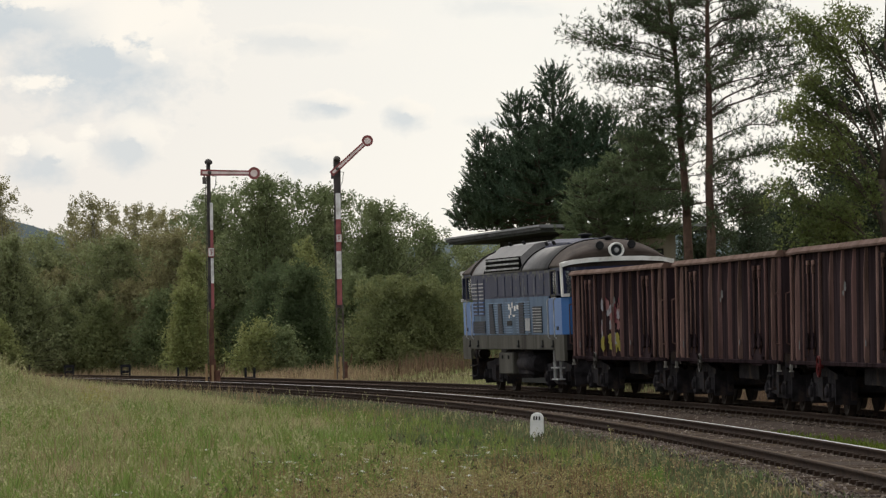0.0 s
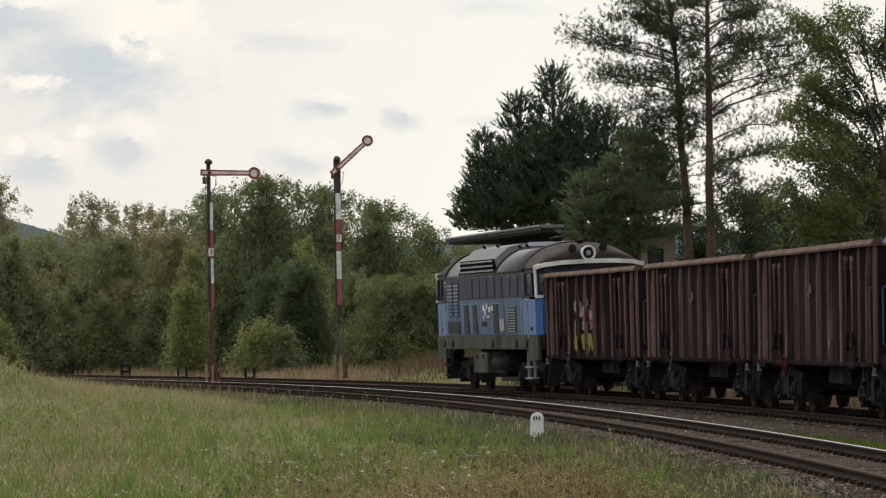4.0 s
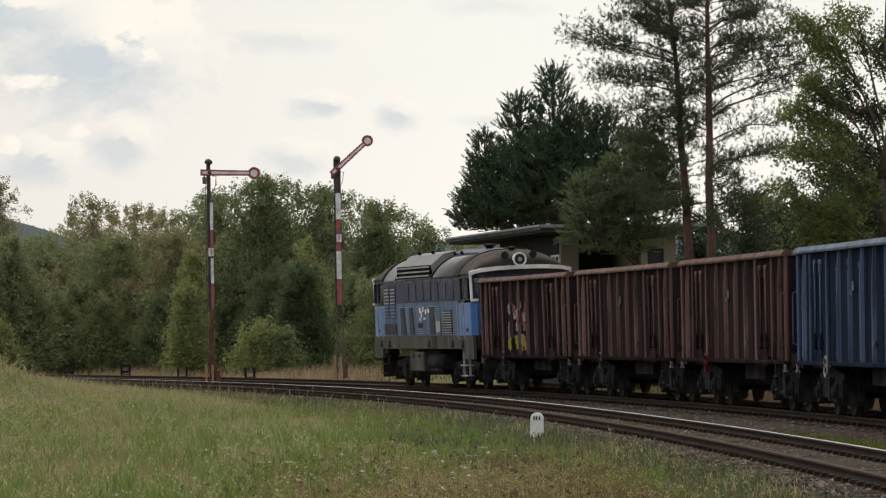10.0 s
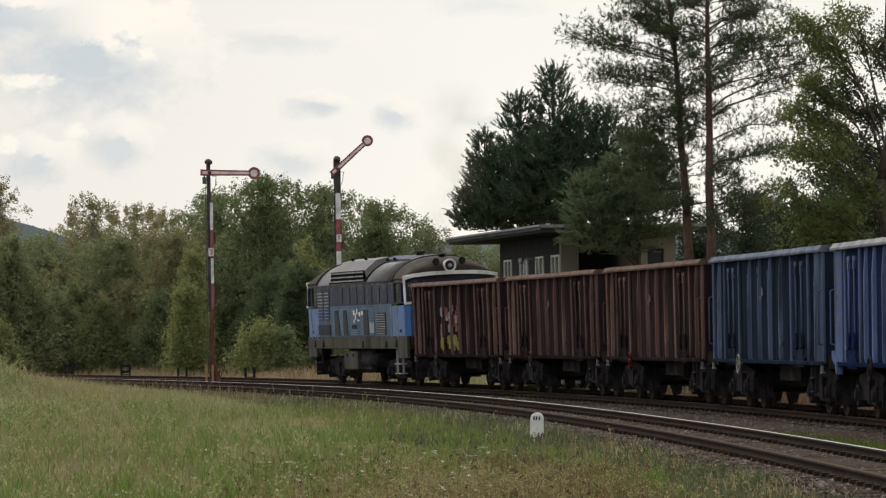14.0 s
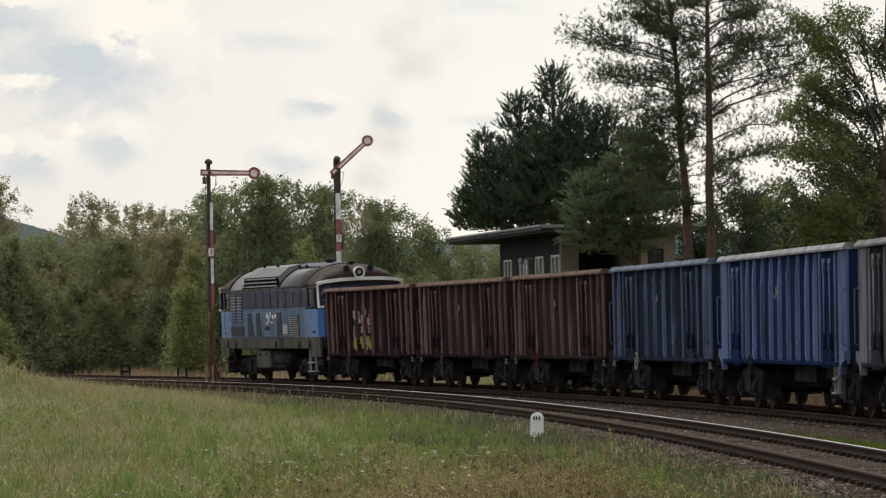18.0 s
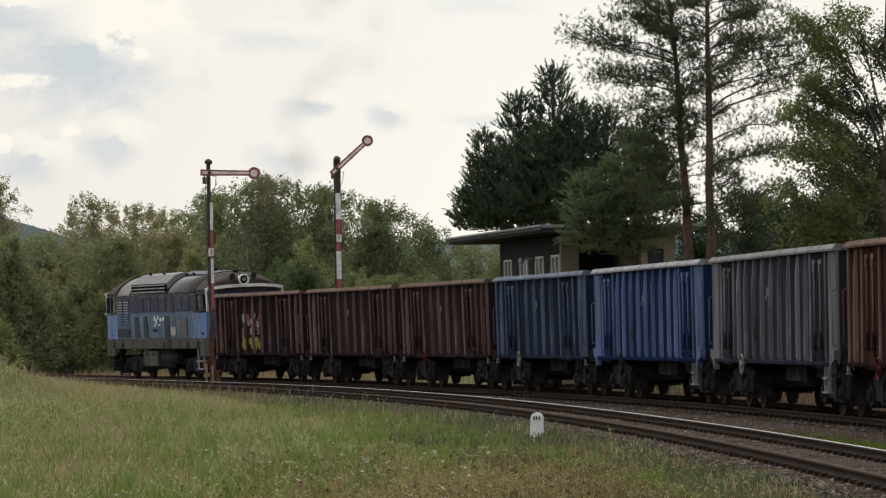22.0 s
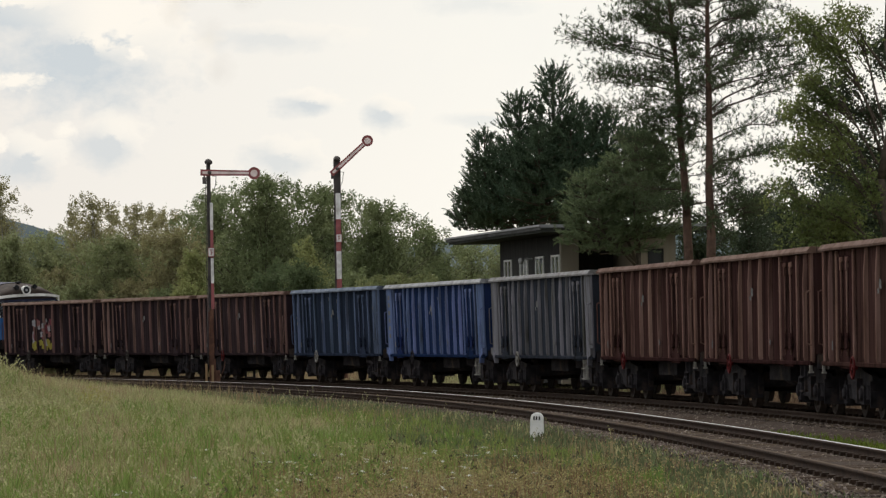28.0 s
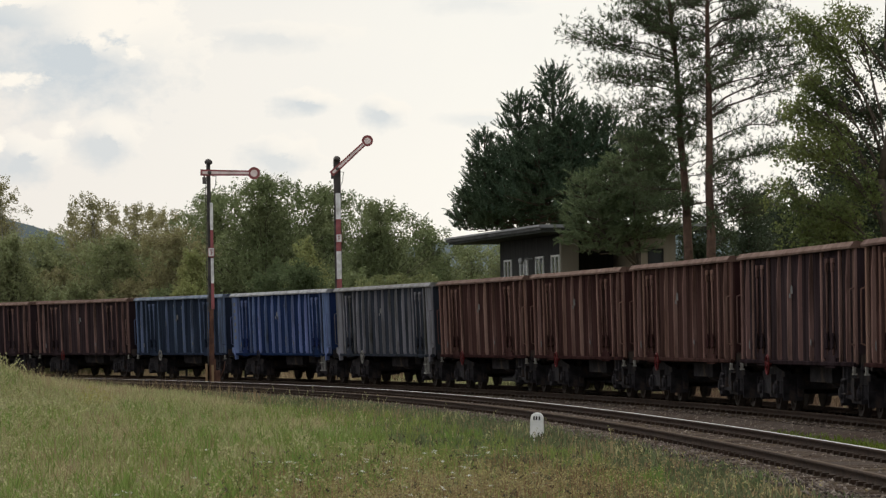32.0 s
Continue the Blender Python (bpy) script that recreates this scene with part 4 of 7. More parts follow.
# ---- semaphore signals ----
SIG_RED = material("faded_signal_red", (0.2660, 0.0847, 0.0905), (0.3511, 0.1295, 0.1331), 3, 0.6, bump=0.1, dirt=(0.18, 0.08, 0.07), dirt_scale=2)
SIG_PINK = material("sun_faded_pinkish_white", (0.74, 0.62, 0.60), (0.82, 0.72, 0.69), 3, 0.55, bump=0.1, dirt=(0.58, 0.46, 0.44), dirt_scale=2)
SIG_WHITE = material("faded_signal_white", (0.6325, 0.6325, 0.6325), (0.7820, 0.7820, 0.7705), 3, 0.55, bump=0.1, dirt=(0.4, 0.38, 0.36), dirt_scale=2)
MAST_RUST = material("rusty_mast_steel", (0.10, 0.05, 0.035), (0.19, 0.10, 0.07), 3, 0.8, 0.1, 0.3, dirt=(0.05, 0.035, 0.03), dirt_scale=2)
MAST_GREY = material("weathered_grey_steel", (0.085, 0.072, 0.066), (0.15, 0.13, 0.12), 3, 0.8, 0.1, 0.3, dirt=(0.07, 0.045, 0.035), dirt_scale=2)
MAST_DARK = material("dark_mast_steel", (0.0570, 0.0541, 0.0559), (0.1330, 0.1173, 0.1084), 3, 0.7, 0.2, 0.2)
WEATHERED_WOOD = material("weathered_ochre_wood", (0.26, 0.17, 0.09), (0.38, 0.26, 0.15), 6, 0.85, bump=0.4, streak=True)


def semaphore(place, turn, height, bands, raised, lattice, zp, lean=0.0):
    root = new("semaphore_signal")
    root.matrix_basis = Matrix.Translation(place) @ pose(0, 0, 0, 0, 0, turn) @ pose(0, 0, 0, 0, lean, 0)
    h = height
    low = bands[0][0]
    bm = bmesh.new()
    left, right = (-0.13, 0.10) if lattice else (-0.09, 0.01)
    for x in (left, right):
        box(bm, x - 0.025, x + 0.025, 0.0, 0.10, low - 0.1, h - 0.05)
    box(bm, left, right, 0.04, 0.06, low - 0.1, h - 0.05)
    mid = (left + right) / 2
    lathe(bm, (mid, 0.03, h - 0.10), (0, 0, 1), ((0, 0.10), (0.05, 0.13), (0.10, 0.13), (0.16, 0.09), (0.19, 0.02)), 12)
    lathe(bm, (mid + 0.06, -0.04, h - 0.04), (0, 1, 0), ((0, 0.09), (0.10, 0.09)), 12)
    part("mast_spine", bm, MAST_DARK, root, "dark steel channel spine")
    bm = bmesh.new()
    if lattice:
        for x in (-0.13, 0.13):
            for y in (-0.10, 0.12):
                box(bm, x - 0.022, x + 0.022, y - 0.022, y + 0.022, 0.0, low)
        n = int(low / 0.34)
        for k in range(n):
            z0, z1 = k * low / n, (k + 1) * low / n
            for y in (-0.10, 0.12):
                a, b = (-0.13, 0.13) if k % 2 else (0.13, -0.13)
                tube(bm, (a, y, z0), (b, y, z1), 0.014, n=5)
                tube(bm, (-0.13, y, z1), (0.13, y, z1), 0.014, n=5)
            for x in (-0.13, 0.13):
                tube(bm, (x, -0.10, z0), (x, 0.12, z1), 0.014, n=5)
    else:
        box(bm, -0.075, 0.075, -0.04, 0.08, 0.0, low)
        box(bm, -0.105, -0.075, -0.06, 0.10, 0.0, low * 0.75)
        box(bm, 0.075, 0.12, -0.06, 0.10, 0.0, low * 0.38)
    part("mast_base", bm, MAST_GREY if lattice else MAST_RUST, root, "weathered lower mast")
    for z0, z1, c in bands:
        bm = bmesh.new()
        box(bm, -0.005 if not lattice else -0.09, 0.105, -0.045, 0.0 - 0.004, z0, z1 - 0.004)
        part("mast_board", bm, SIG_RED if c == "r" else SIG_WHITE, root)
    bm = bmesh.new()
    box(bm, -0.10, 0.14, -0.085, -0.05, zp - 0.33, zp)
    plate = part("sign_plate", bm, SIG_WHITE, root)
    bm = bmesh.new()
    for a in ((-0.10, 0.14, zp - 0.02, zp), (-0.10, 0.14, zp - 0.33, zp - 0.31), (-0.10, -0.08, zp - 0.33, zp), (0.12, 0.14, zp - 0.33, zp)):
        box(bm, a[0], a[1], -0.092, -0.086, a[2], a[3])
    for a in ((-0.03, 0.07, zp - 0.10, zp - 0.07), (0.0, 0.03, zp - 0.26, zp - 0.07), (0.03, 0.07, zp - 0.2, zp - 0.17)):
        box(bm, a[0], a[1], -0.092, -0.086, a[2], a[3])
    part("plate_marks", bm, SIG_RED, plate, "red border and unreadable mark")
    # the arm turns about its pivot
    za = h - 0.42
    arm = new("signal_arm")
    arm.parent = root
    arm.matrix_basis = Matrix.Translation((0.0, -0.11, za)) @ pose(0, 0, 0, 0, -raised, 0)
    bm = bmesh.new()
    slab(bm, [(-0.33, -0.115), (1.48, -0.095), (1.48, 0.095), (-0.33, 0.115)], -0.012, 0.012)
    part("arm_blade", bm, SIG_RED, arm)
    bm = bmesh.new()
    slab(bm, [(-0.25, -0.05), (1.44, -0.04), (1.44, 0.04), (-0.25, 0.05)], -0.020, -0.013)
    part("arm_stripe", bm, SIG_PINK, arm)
    bm = bmesh.new()
    lathe(bm, (1.62, 0.014, 0), (0, -1, 0), ((0, 0.225), (0.028, 0.225), (0.03, 0.2)), 28)
    part("arm_disc", bm, SIG_RED, arm)
    bm = bmesh.new()
    lathe(bm, (1.62, -0.016, 0), (0, -1, 0), ((0, 0.13), (0.008, 0.13)), 24)
    part("disc_centre", bm, SIG_PINK, arm)
    bm = bmesh.new()
    lathe(bm, (0, 0.03, 0), (0, -1, 0), ((0, 0.07), (0.07, 0.07), (0.08, 0.03)), 12)
    part("pivot", bm, MAST_DARK, arm)
    # lamp, rods and wires on the mast
    bm = bmesh.new()
    box(bm, -0.26, -0.12, -0.10, 0.04, za - 0.40, za - 0.16)
    tube(bm, (-0.19, -0.03, za - 0.16), (-0.19, -0.03, za - 0.08), 0.03, n=8)
    tube(bm, (-0.19, -0.03, za - 0.28), (-0.05, -0.03, za - 0.28), 0.02, n=6)
    part("signal_lamp", bm, MAST_DARK, root)
    bm = bmesh.new()
    tube(bm, (-0.15, -0.02, 0.9), (-0.15, -0.02, za - 0.4), 0.012, n=5)
    part("operating_rod", bm, MAST_DARK, root)
    bm = bmesh.new()
    bend(bm, [(0.1, -0.02, za - 0.12), (0.24, -0.05, za - 0.14), (0.2, -0.05, za - 0.5), (0.12, -0.02, za - 0.7)], 0.012, 5)
    part("lamp_hoist", bm, MAST_DARK, root)
    for z in (za - 1.4, za - 2.6, za - 3.9):
        bm = bmesh.new()
        box(bm, -0.16, 0.15, 0.0, 0.06, z, z + 0.03)
        part("mast_clamp", bm, MAST_DARK, root)
    bm = bmesh.new()
    box(bm, -0.26, -0.18, -0.1, 0.0, 0, 0.95)
    box(bm, -0.04, 0.05, -0.16, -0.08, 0, 0.9)
    part("guard_board", bm, WEATHERED_WOOD, root, "weathered ochre wooden guard boards")
    bm = bmesh.new()
    box(bm, 0.10, 0.28, -0.1, 0.1, 0.05, 0.70)
    bend(bm, [(0.26, -0.05, 0.4), (0.42, -0.08, 0.75), (0.46, -0.08, 1.02)], 0.018, 6)
    part("wire_lever_box", bm, MAST_RUST, root)
    return root


def build_signals():
    a = semaphore(Vector((-8.44, 162.8, -0.30)), 3, 8.32, [(2.93, 3.87, "r"), (3.87, 4.79, "w"), (4.79, 5.82, "r"), (5.82, 6.81, "w")], -1.5, False, 5.17, -0.25)
    tagged(a, "red and white semaphore signal with a level arm between the tracks", "signal", "semaphore signals")
    b = semaphore(Vector((-4.11, 177.0, -0.12)), 3, 8.76, [(2.93, 3.97, "r"), (3.97, 5.07, "w"), (5.07, 6.34, "r"), (6.34, 7.37, "w")], 42, True, 5.75, -0.25)
    tagged(b, "red and white semaphore signal with raised arm on lattice foot", "signal", "semaphore signals")


build_signals()


# ---- the signal box beside the line ----
RENDER = material("ochre_render", (0.1918, 0.1679, 0.1287), (0.2558, 0.2283, 0.1838), 2, 0.9, bump=0.3, dirt=(0.1860, 0.1535, 0.1070), dirt_scale=0.6, streak=True)
DARK_BOARD = material("dark_stained_boarding", (0.0218, 0.0217, 0.0217), (0.0438, 0.0429, 0.0399), 5, 0.8, bump=0.3, streak=True)
ROOF_EDGE = material("grey_roof_sheet", (0.0468, 0.0488, 0.0488), (0.0780, 0.0799, 0.0780), 2, 0.6, bump=0.2, dirt=(0.0320, 0.0320, 0.0300), dirt_scale=0.8)
EAVE_LIGHT = material("eave_highlight_grey", (0.16, 0.165, 0.17), (0.26, 0.265, 0.27), 3, 0.5, 0.3, 0.1)
SOFFIT = material("dark_soffit_paint", (0.0300, 0.0330, 0.0300), (0.0540, 0.0570, 0.0510), 2, 0.8, bump=0.2)
FRAME_WHITE = material("white_window_paint", (0.5400, 0.5400, 0.5130), (0.6750, 0.6660, 0.6300), 5, 0.5, bump=0.1)


# opaque pane: the darkness of the room behind is put into its colour
DIM_GLASS = material("unlit_room_glass", (0.015, 0.016, 0.017), (0.03, 0.032, 0.033), 3, 0.35, bump=0.02, spec=0.2)


def build_signal_box():
    root = new("station_building")
    tagged(root, "low flat-roofed station building with ochre render and wide dark eaves", "building")
    root.matrix_basis = Matrix.Translation((3.96, 150.0, -0.1)) @ pose(0, 0, 0, 0, 0, 9.0)
    # local: x to the right along the end wall, y away from the camera; the track side is x = 0
    wall_h = 5.02
    bm = bmesh.new()
    box(bm, 0.0, 0.3, 0.3, 12.1, 0, wall_h)
    track_wall = part("wall", bm, DARK_BOARD, root, "dark boarded wall facing the track")
    bm = bmesh.new()
    box(bm, 0.0, 0.6, 0.0, 0.3, 0, wall_h)
    part("wall", bm, RENDER, root)
    bm = bmesh.new()
    box(bm, 0.6, 2.1, 1.6, 1.9, 0, wall_h)
    box(bm, 0.45, 0.6, 0.3, 1.6, 0, wall_h)
    part("recess_wall", bm, DARK_BOARD, root)
    bm = bmesh.new()
    wx0, wx1, wz0, wz1 = 2.55, 3.10, 3.3, 4.48
    for a in ((2.1, wx0, 0, wall_h), (wx1, 3.5, 0, wall_h), (wx0, wx1, 0, wz0), (wx0, wx1, wz1, wall_h)):
        box(bm, a[0], a[1], -2.0, -1.7, a[2], a[3])
    box(bm, 2.1, 2.4, -1.7, 1.6, 0, wall_h)
    box(bm, 3.2, 3.5, -1.7, 12.1, 0, wall_h)
    box(bm, 0.3, 3.2, 11.8, 12.1, 0, wall_h)
    front = part("wall", bm, RENDER, root)
    bm = bmesh.new()
    for a in ((wx0, wx0 + 0.06, wz0, wz1), (wx1 - 0.06, wx1, wz0, wz1), (wx0, wx1, wz0, wz0 + 0.06), (wx0, wx1, wz1 - 0.06, wz1)):
        box(bm, a[0], a[1], -1.95, -1.85, a[2], a[3])
    win = part("window", bm, DARK_BOARD, front)
    bm = bmesh.new()
    box(bm, wx0 + 0.05, wx1 - 0.05, -1.91, -1.90, wz0 + 0.05, wz1 - 0.05)
    part("pane", bm, DIM_GLASS, win)
    for y in (0.2, 3.2, 6.3, 9.6):
        bm = bmesh.new()
        for a in ((y, y + 0.08, 2.9, 4.35), (y + 1.42, y + 1.5, 2.9, 4.35), (y, y + 1.5, 2.9, 2.96), (y, y + 1.5, 4.29, 4.35), (y + 0.72, y + 0.78, 2.9, 4.35)):
            box(bm, -0.05, 0.02, a[0], a[1], a[2], a[3])
        win = part("window", bm, FRAME_WHITE, track_wall)
        bm = bmesh.new()
        box(bm, -0.02, -0.012, y + 0.05, y + 1.45, 2.95, 4.3)
        part("pane", bm, GLASS, win)
    bm = bmesh.new()
    tube(bm, (0, 5.5, 4.3), (-0.4, 5.5, 4.3), 0.03, n=6)
    lathe(bm, (-0.4, 5.5, 4.34), (0, 0, -1), ((0, 0.04), (0.06, 0.10), (0.2, 0.08), (0.22, 0.03)), 12)
    part("wall_lamp", bm, SLAT, track_wall)
    bm = bmesh.new()
    loft(bm, [[(-1.1, y, wall_h + 0.02), (4.4, y, wall_h + 0.02), (4.4, y, wall_h + 0.12), (-1.1, y, wall_h + 0.12)] for y in (-2.7, 17.0)])
    part("soffit", bm, SOFFIT, root)
    bm = bmesh.new()
    loft(bm, [[(-1.15, y, wall_h + 0.124), (4.45, y, wall_h + 0.124), (4.45, y, wall_h + 0.24), (-1.15, y, wall_h + 0.24)] for y in (-2.75, 17.05)])
    part("roof", bm, ROOF_EDGE, root)
    bm = bmesh.new()
    box(bm, -1.19, -1.15, -2.75, 17.05, wall_h + 0.10, wall_h + 0.20)
    part("gutter", bm, ROOF_EDGE, root)
    # strip added for the eaves' highlight; the brightness is put into its colour
    bm = bmesh.new()
    box(bm, -1.2, 4.5, -2.80, -2.755, wall_h + 0.17, wall_h + 0.27)
    box(bm, -1.24, -1.192, -2.80, 17.1, wall_h + 0.21, wall_h + 0.27)
    part("roof_edge_strip", bm, EAVE_LIGHT, root, "pale strip added for the highlight along the eaves")


build_signal_box()

# ---- trees and bushes ----
BARK = material("grey_brown_bark", (0.055, 0.045, 0.036), (0.11, 0.09, 0.07), 6, 0.95, bump=0.8, fine=20)
PINE_BARK = material("orange_pine_bark", (0.0900, 0.0592, 0.0459), (0.1575, 0.1008, 0.0765), 4, 0.9, bump=0.9, dirt=(0.0310, 0.0217, 0.0174), dirt_scale=1.5, fine=14)
BIRCH_BARK = material("pale_birch_bark", (0.3, 0.29, 0.27), (0.5, 0.49, 0.46), 5, 0.8, bump=0.3, dirt=(0.05, 0.045, 0.04), dirt_scale=4)
LEAF_OAK = leafy("mid_green_leaves", (0.1366, 0.1737, 0.0782), (0.2110, 0.2355, 0.1135))
LEAF_BIRCH = leafy("olive_birch_leaves", (0.2139, 0.2012, 0.1030), (0.3062, 0.2786, 0.1446))
LEAF_YELLOW = leafy("yellow_green_leaves", (0.1960, 0.2246, 0.0803), (0.2873, 0.2906, 0.1235))
LEAF_OLIVE = leafy("olive_green_leaves", (0.1391, 0.1623, 0.0683), (0.2144, 0.2260, 0.0976))
# dark green with the shade inside and behind the crowns put into it
LEAF_SHADE = leafy("shaded_dark_leaves", (0.0324, 0.0450, 0.0270), (0.0648, 0.0810, 0.0432), 0.25)
LEAF_LILAC = leafy("deep_green_lilac_leaves", (0.0660, 0.0908, 0.0431), (0.1238, 0.1568, 0.0740), 0.4)
LEAF_WILLOW = leafy("grey_green_leaves", (0.1779, 0.2064, 0.0982), (0.2702, 0.2846, 0.1415))
LEAF_RIGHT = leafy("fresh_green_leaves", (0.0743, 0.1040, 0.0396), (0.1683, 0.1881, 0.0614), 0.5)
NEEDLES = leafy("dark_pine_needles", (0.0454, 0.0767, 0.0504), (0.0982, 0.1321, 0.0774), 0.15, 0.4)
NEEDLES_PALE = leafy("grey_green_pine_needles", (0.0619, 0.0873, 0.0430), (0.1013, 0.1255, 0.0622), 0.2, 0.4)

NEEDLES_YOUNG = leafy("grey_green_young_needles", (0.0997, 0.1347, 0.0677), (0.1721, 0.2075, 0.1080), 0.25, 0.35)


def leaf_quads(rng, centres, size, flat=0.5):
    """A pointed four-cornered leaf at each centre, turned at random."""
    n = len(centres)
    d = rng.normal(size=(n, 3))
    d /= np.linalg.norm(d, axis=1)[:, None]
    up = rng.normal(size=(n, 3)) * (1 - flat) + np.array([0, 0, 1.0]) * flat
    w = np.cross(d, up)
    w /= np.linalg.norm(w, axis=1)[:, None] + 1e-9
    s = size * rng.uniform(0.6, 1.3, (n, 1))
    v = np.stack([centres - d * s * 0.5, centres + w * s * 0.32, centres + d * s * 0.5, centres - w * s * 0.32], 1).reshape(-1, 3)
    f = np.arange(4 * n).reshape(n, 4)
    return v, f


def leaf_tris(rng, centres, size):
    """A small three-cornered leaf at each centre, turned at random."""
    n = len(centres)
    d = rng.normal(size=(n, 3))
    d /= np.linalg.norm(d, axis=1)[:, None]
    w = np.cross(d, rng.normal(size=(n, 3)) + np.array([0, 0, 0.6]))
    w /= np.linalg.norm(w, axis=1)[:, None] + 1e-9
    s = size * rng.uniform(0.6, 1.35, (n, 1))
    v = np.stack([centres - d * s * 0.45 + w * s * 0.38, centres - d * s * 0.45 - w * s * 0.38, centres + d * s * 0.6], 1).reshape(-1, 3)
    return v, np.arange(3 * n).reshape(n, 3)


def sprays(rng, starts, ends, twigs, per, reach, hang=0.0, loose=0.06, rise=0.35):
    """Leaf places along twigs that stand off boughs from starts to ends."""
    n = len(starts)
    along = ends - starts
    d = along / (np.linalg.norm(along, axis=1)[:, None] + 1e-9)
    t = rng.uniform(0.12, 1.0, (n, twigs, 1)) ** 0.6
    base = starts[:, None] + along[:, None] * t
    way = d[:, None] * 0.6 + rng.normal(size=(n, twigs, 3)) * 0.6
    way[..., 2] += rise
    way /= np.linalg.norm(way, axis=2)[..., None]
    ln = reach * rng.uniform(0.35, 1.15, (n, twigs, 1))
    s = rng.uniform(0.0, 1.05, (n, twigs, per, 1))
    p = base[:, :, None] + way[:, :, None] * (ln[:, :, None] * s) + rng.normal(size=(n, twigs, per, 3)) * loose * (1.25 - 0.6 * s)
    p[..., 2] -= hang * (ln[:, :, None] * s * s)[..., 0]
    return p.reshape(-1, 3)


def crown_boughs(rng, n, height, width, depth, low, peak):
    """Starts and ends of boughs that fill an uneven lobed crown between low and height."""
    u = (np.arange(n) + rng.uniform(0, 1, n)) / n
    a = np.arange(n) * 2.39996 + rng.normal(0, 0.5, n)
    full = np.sin(np.pi * np.clip(u * 0.87 + 0.13, 0, 1) ** peak) ** 0.62
    k1, k2, k3 = rng.uniform(0, 6.28, 3)
    lobed = 1 + 0.08 * np.sin(3 * a + k1 + 5 * u) + 0.08 * np.sin(5 * a + 9 * u + k2) + 0.08 * np.sin(2 * a - 11 * u + k3)
    r = full * lobed * np.where(np.arange(n) % 3 == 0, rng.uniform(0.2, 0.7, n), rng.uniform(0.6, 1.12, n))
    z = low + u * (height - low) * (0.93 + 0.06 * np.sin(3 * a + k2) + 0.04 * np.sin(7 * a + k1))
    ends = np.stack([r * np.cos(a) * width / 2, r * np.sin(a) * depth / 2, z], 1)
    starts = ends * np.array([0.35, 0.35, 0.0]) + np.stack([0 * z, 0 * z, low + (z - low) * rng.uniform(0.62, 0.86, n)], 1)
    return starts, ends


def limbs(bm, rng, height, width, low, r0, count, lean=(0, 0)):
    """A tapering trunk with rising limbs."""
    pts = [(lean[0] * k / 6 * height + rng.uniform(-0.06, 0.06) * min(k, 3), lean[1] * k / 6 * height + rng.uniform(-0.06, 0.06) * min(k, 3), k / 6 * height * 0.93 - (0.15 if k == 0 else 0)) for k in range(7)]
    for k in range(6):
        tube(bm, pts[k], pts[k + 1], r0 * (1 - k / 6.3), r0 * (1 - (k + 1) / 6.3), 9)
    for k in range(count):
        u = rng.uniform(max(low / height, 0.12), 0.85)
        j = min(int(u * 6 / 0.93), 5)
        p = Vector(pts[j]).lerp(Vector(pts[j + 1]), 0.5)
        a = rng.uniform(0, 2 * math.pi)
        ln = width * rng.uniform(0.22, 0.42) * (1.15 - u)
        q = p + Vector((math.cos(a) * ln, math.sin(a) * ln, ln * rng.uniform(0.4, 1.0)))
        e = q + Vector((math.cos(a + 0.4) * ln * 0.6, math.sin(a + 0.4) * ln * 0.6, ln * 0.5))
        tube(bm, p, q, r0 * 0.4 * (1 - u * 0.6), r0 * 0.22 * (1 - u * 0.6), 6)
        tube(bm, q, e, r0 * 0.22 * (1 - u * 0.6), r0 * 0.06, 5)


def broad_tree(name, label, place, seed, height, width, depth, low, leaves, size, mat, bark=None, hang=0.0, category="tree", peak=0.6, group="trees behind the line", reach=0.9, rise=0.35, loose=0.15, twigs=6, per=13):
    root = new(name)
    root.location = place
    tagged(root, label, category, group)
    rng = np.random.default_rng(seed)
    bm = bmesh.new()
    limbs(bm, rng, height, width, low, max(height * 0.016, 0.05), 9)
    n = max(leaves // (twigs * per), 8)
    starts, ends = crown_boughs(rng, n, height, width, depth, low, peak)
    for p, q in zip(starts[::2], ends[::2]):
        tube(bm, p, q, 0.022, 0.008, 4, False)
    part("trunk", bm, bark or BARK, root)
    p = sprays(rng, starts, ends, twigs, per, reach, hang, loose, rise)
    # loose sprigs that stand out of the top
    m = max(n // 6, 6)
    at, rt = rng.uniform(0, 2 * math.pi, m), rng.uniform(0, 0.75, m)
    foot = np.stack([rt * np.cos(at) * width / 2, rt * np.sin(at) * depth / 2, height * (0.96 - 0.24 * rt ** 2)], 1)
    tip = foot + np.stack([rng.normal(0, 0.16, m), rng.normal(0, 0.16, m), rng.uniform(0.2, 0.95, m)], 1)
    p = np.concatenate([p, sprays(rng, foot, tip, 6, 8, reach * 0.36, hang, loose * 0.45, 0.5)])
    p[:, 2] = np.maximum(p[:, 2], 0.03)
    v, f = leaf_tris(rng, p, size)
    part("crown", soup("crown", v, f, mat), None, root)
    return root


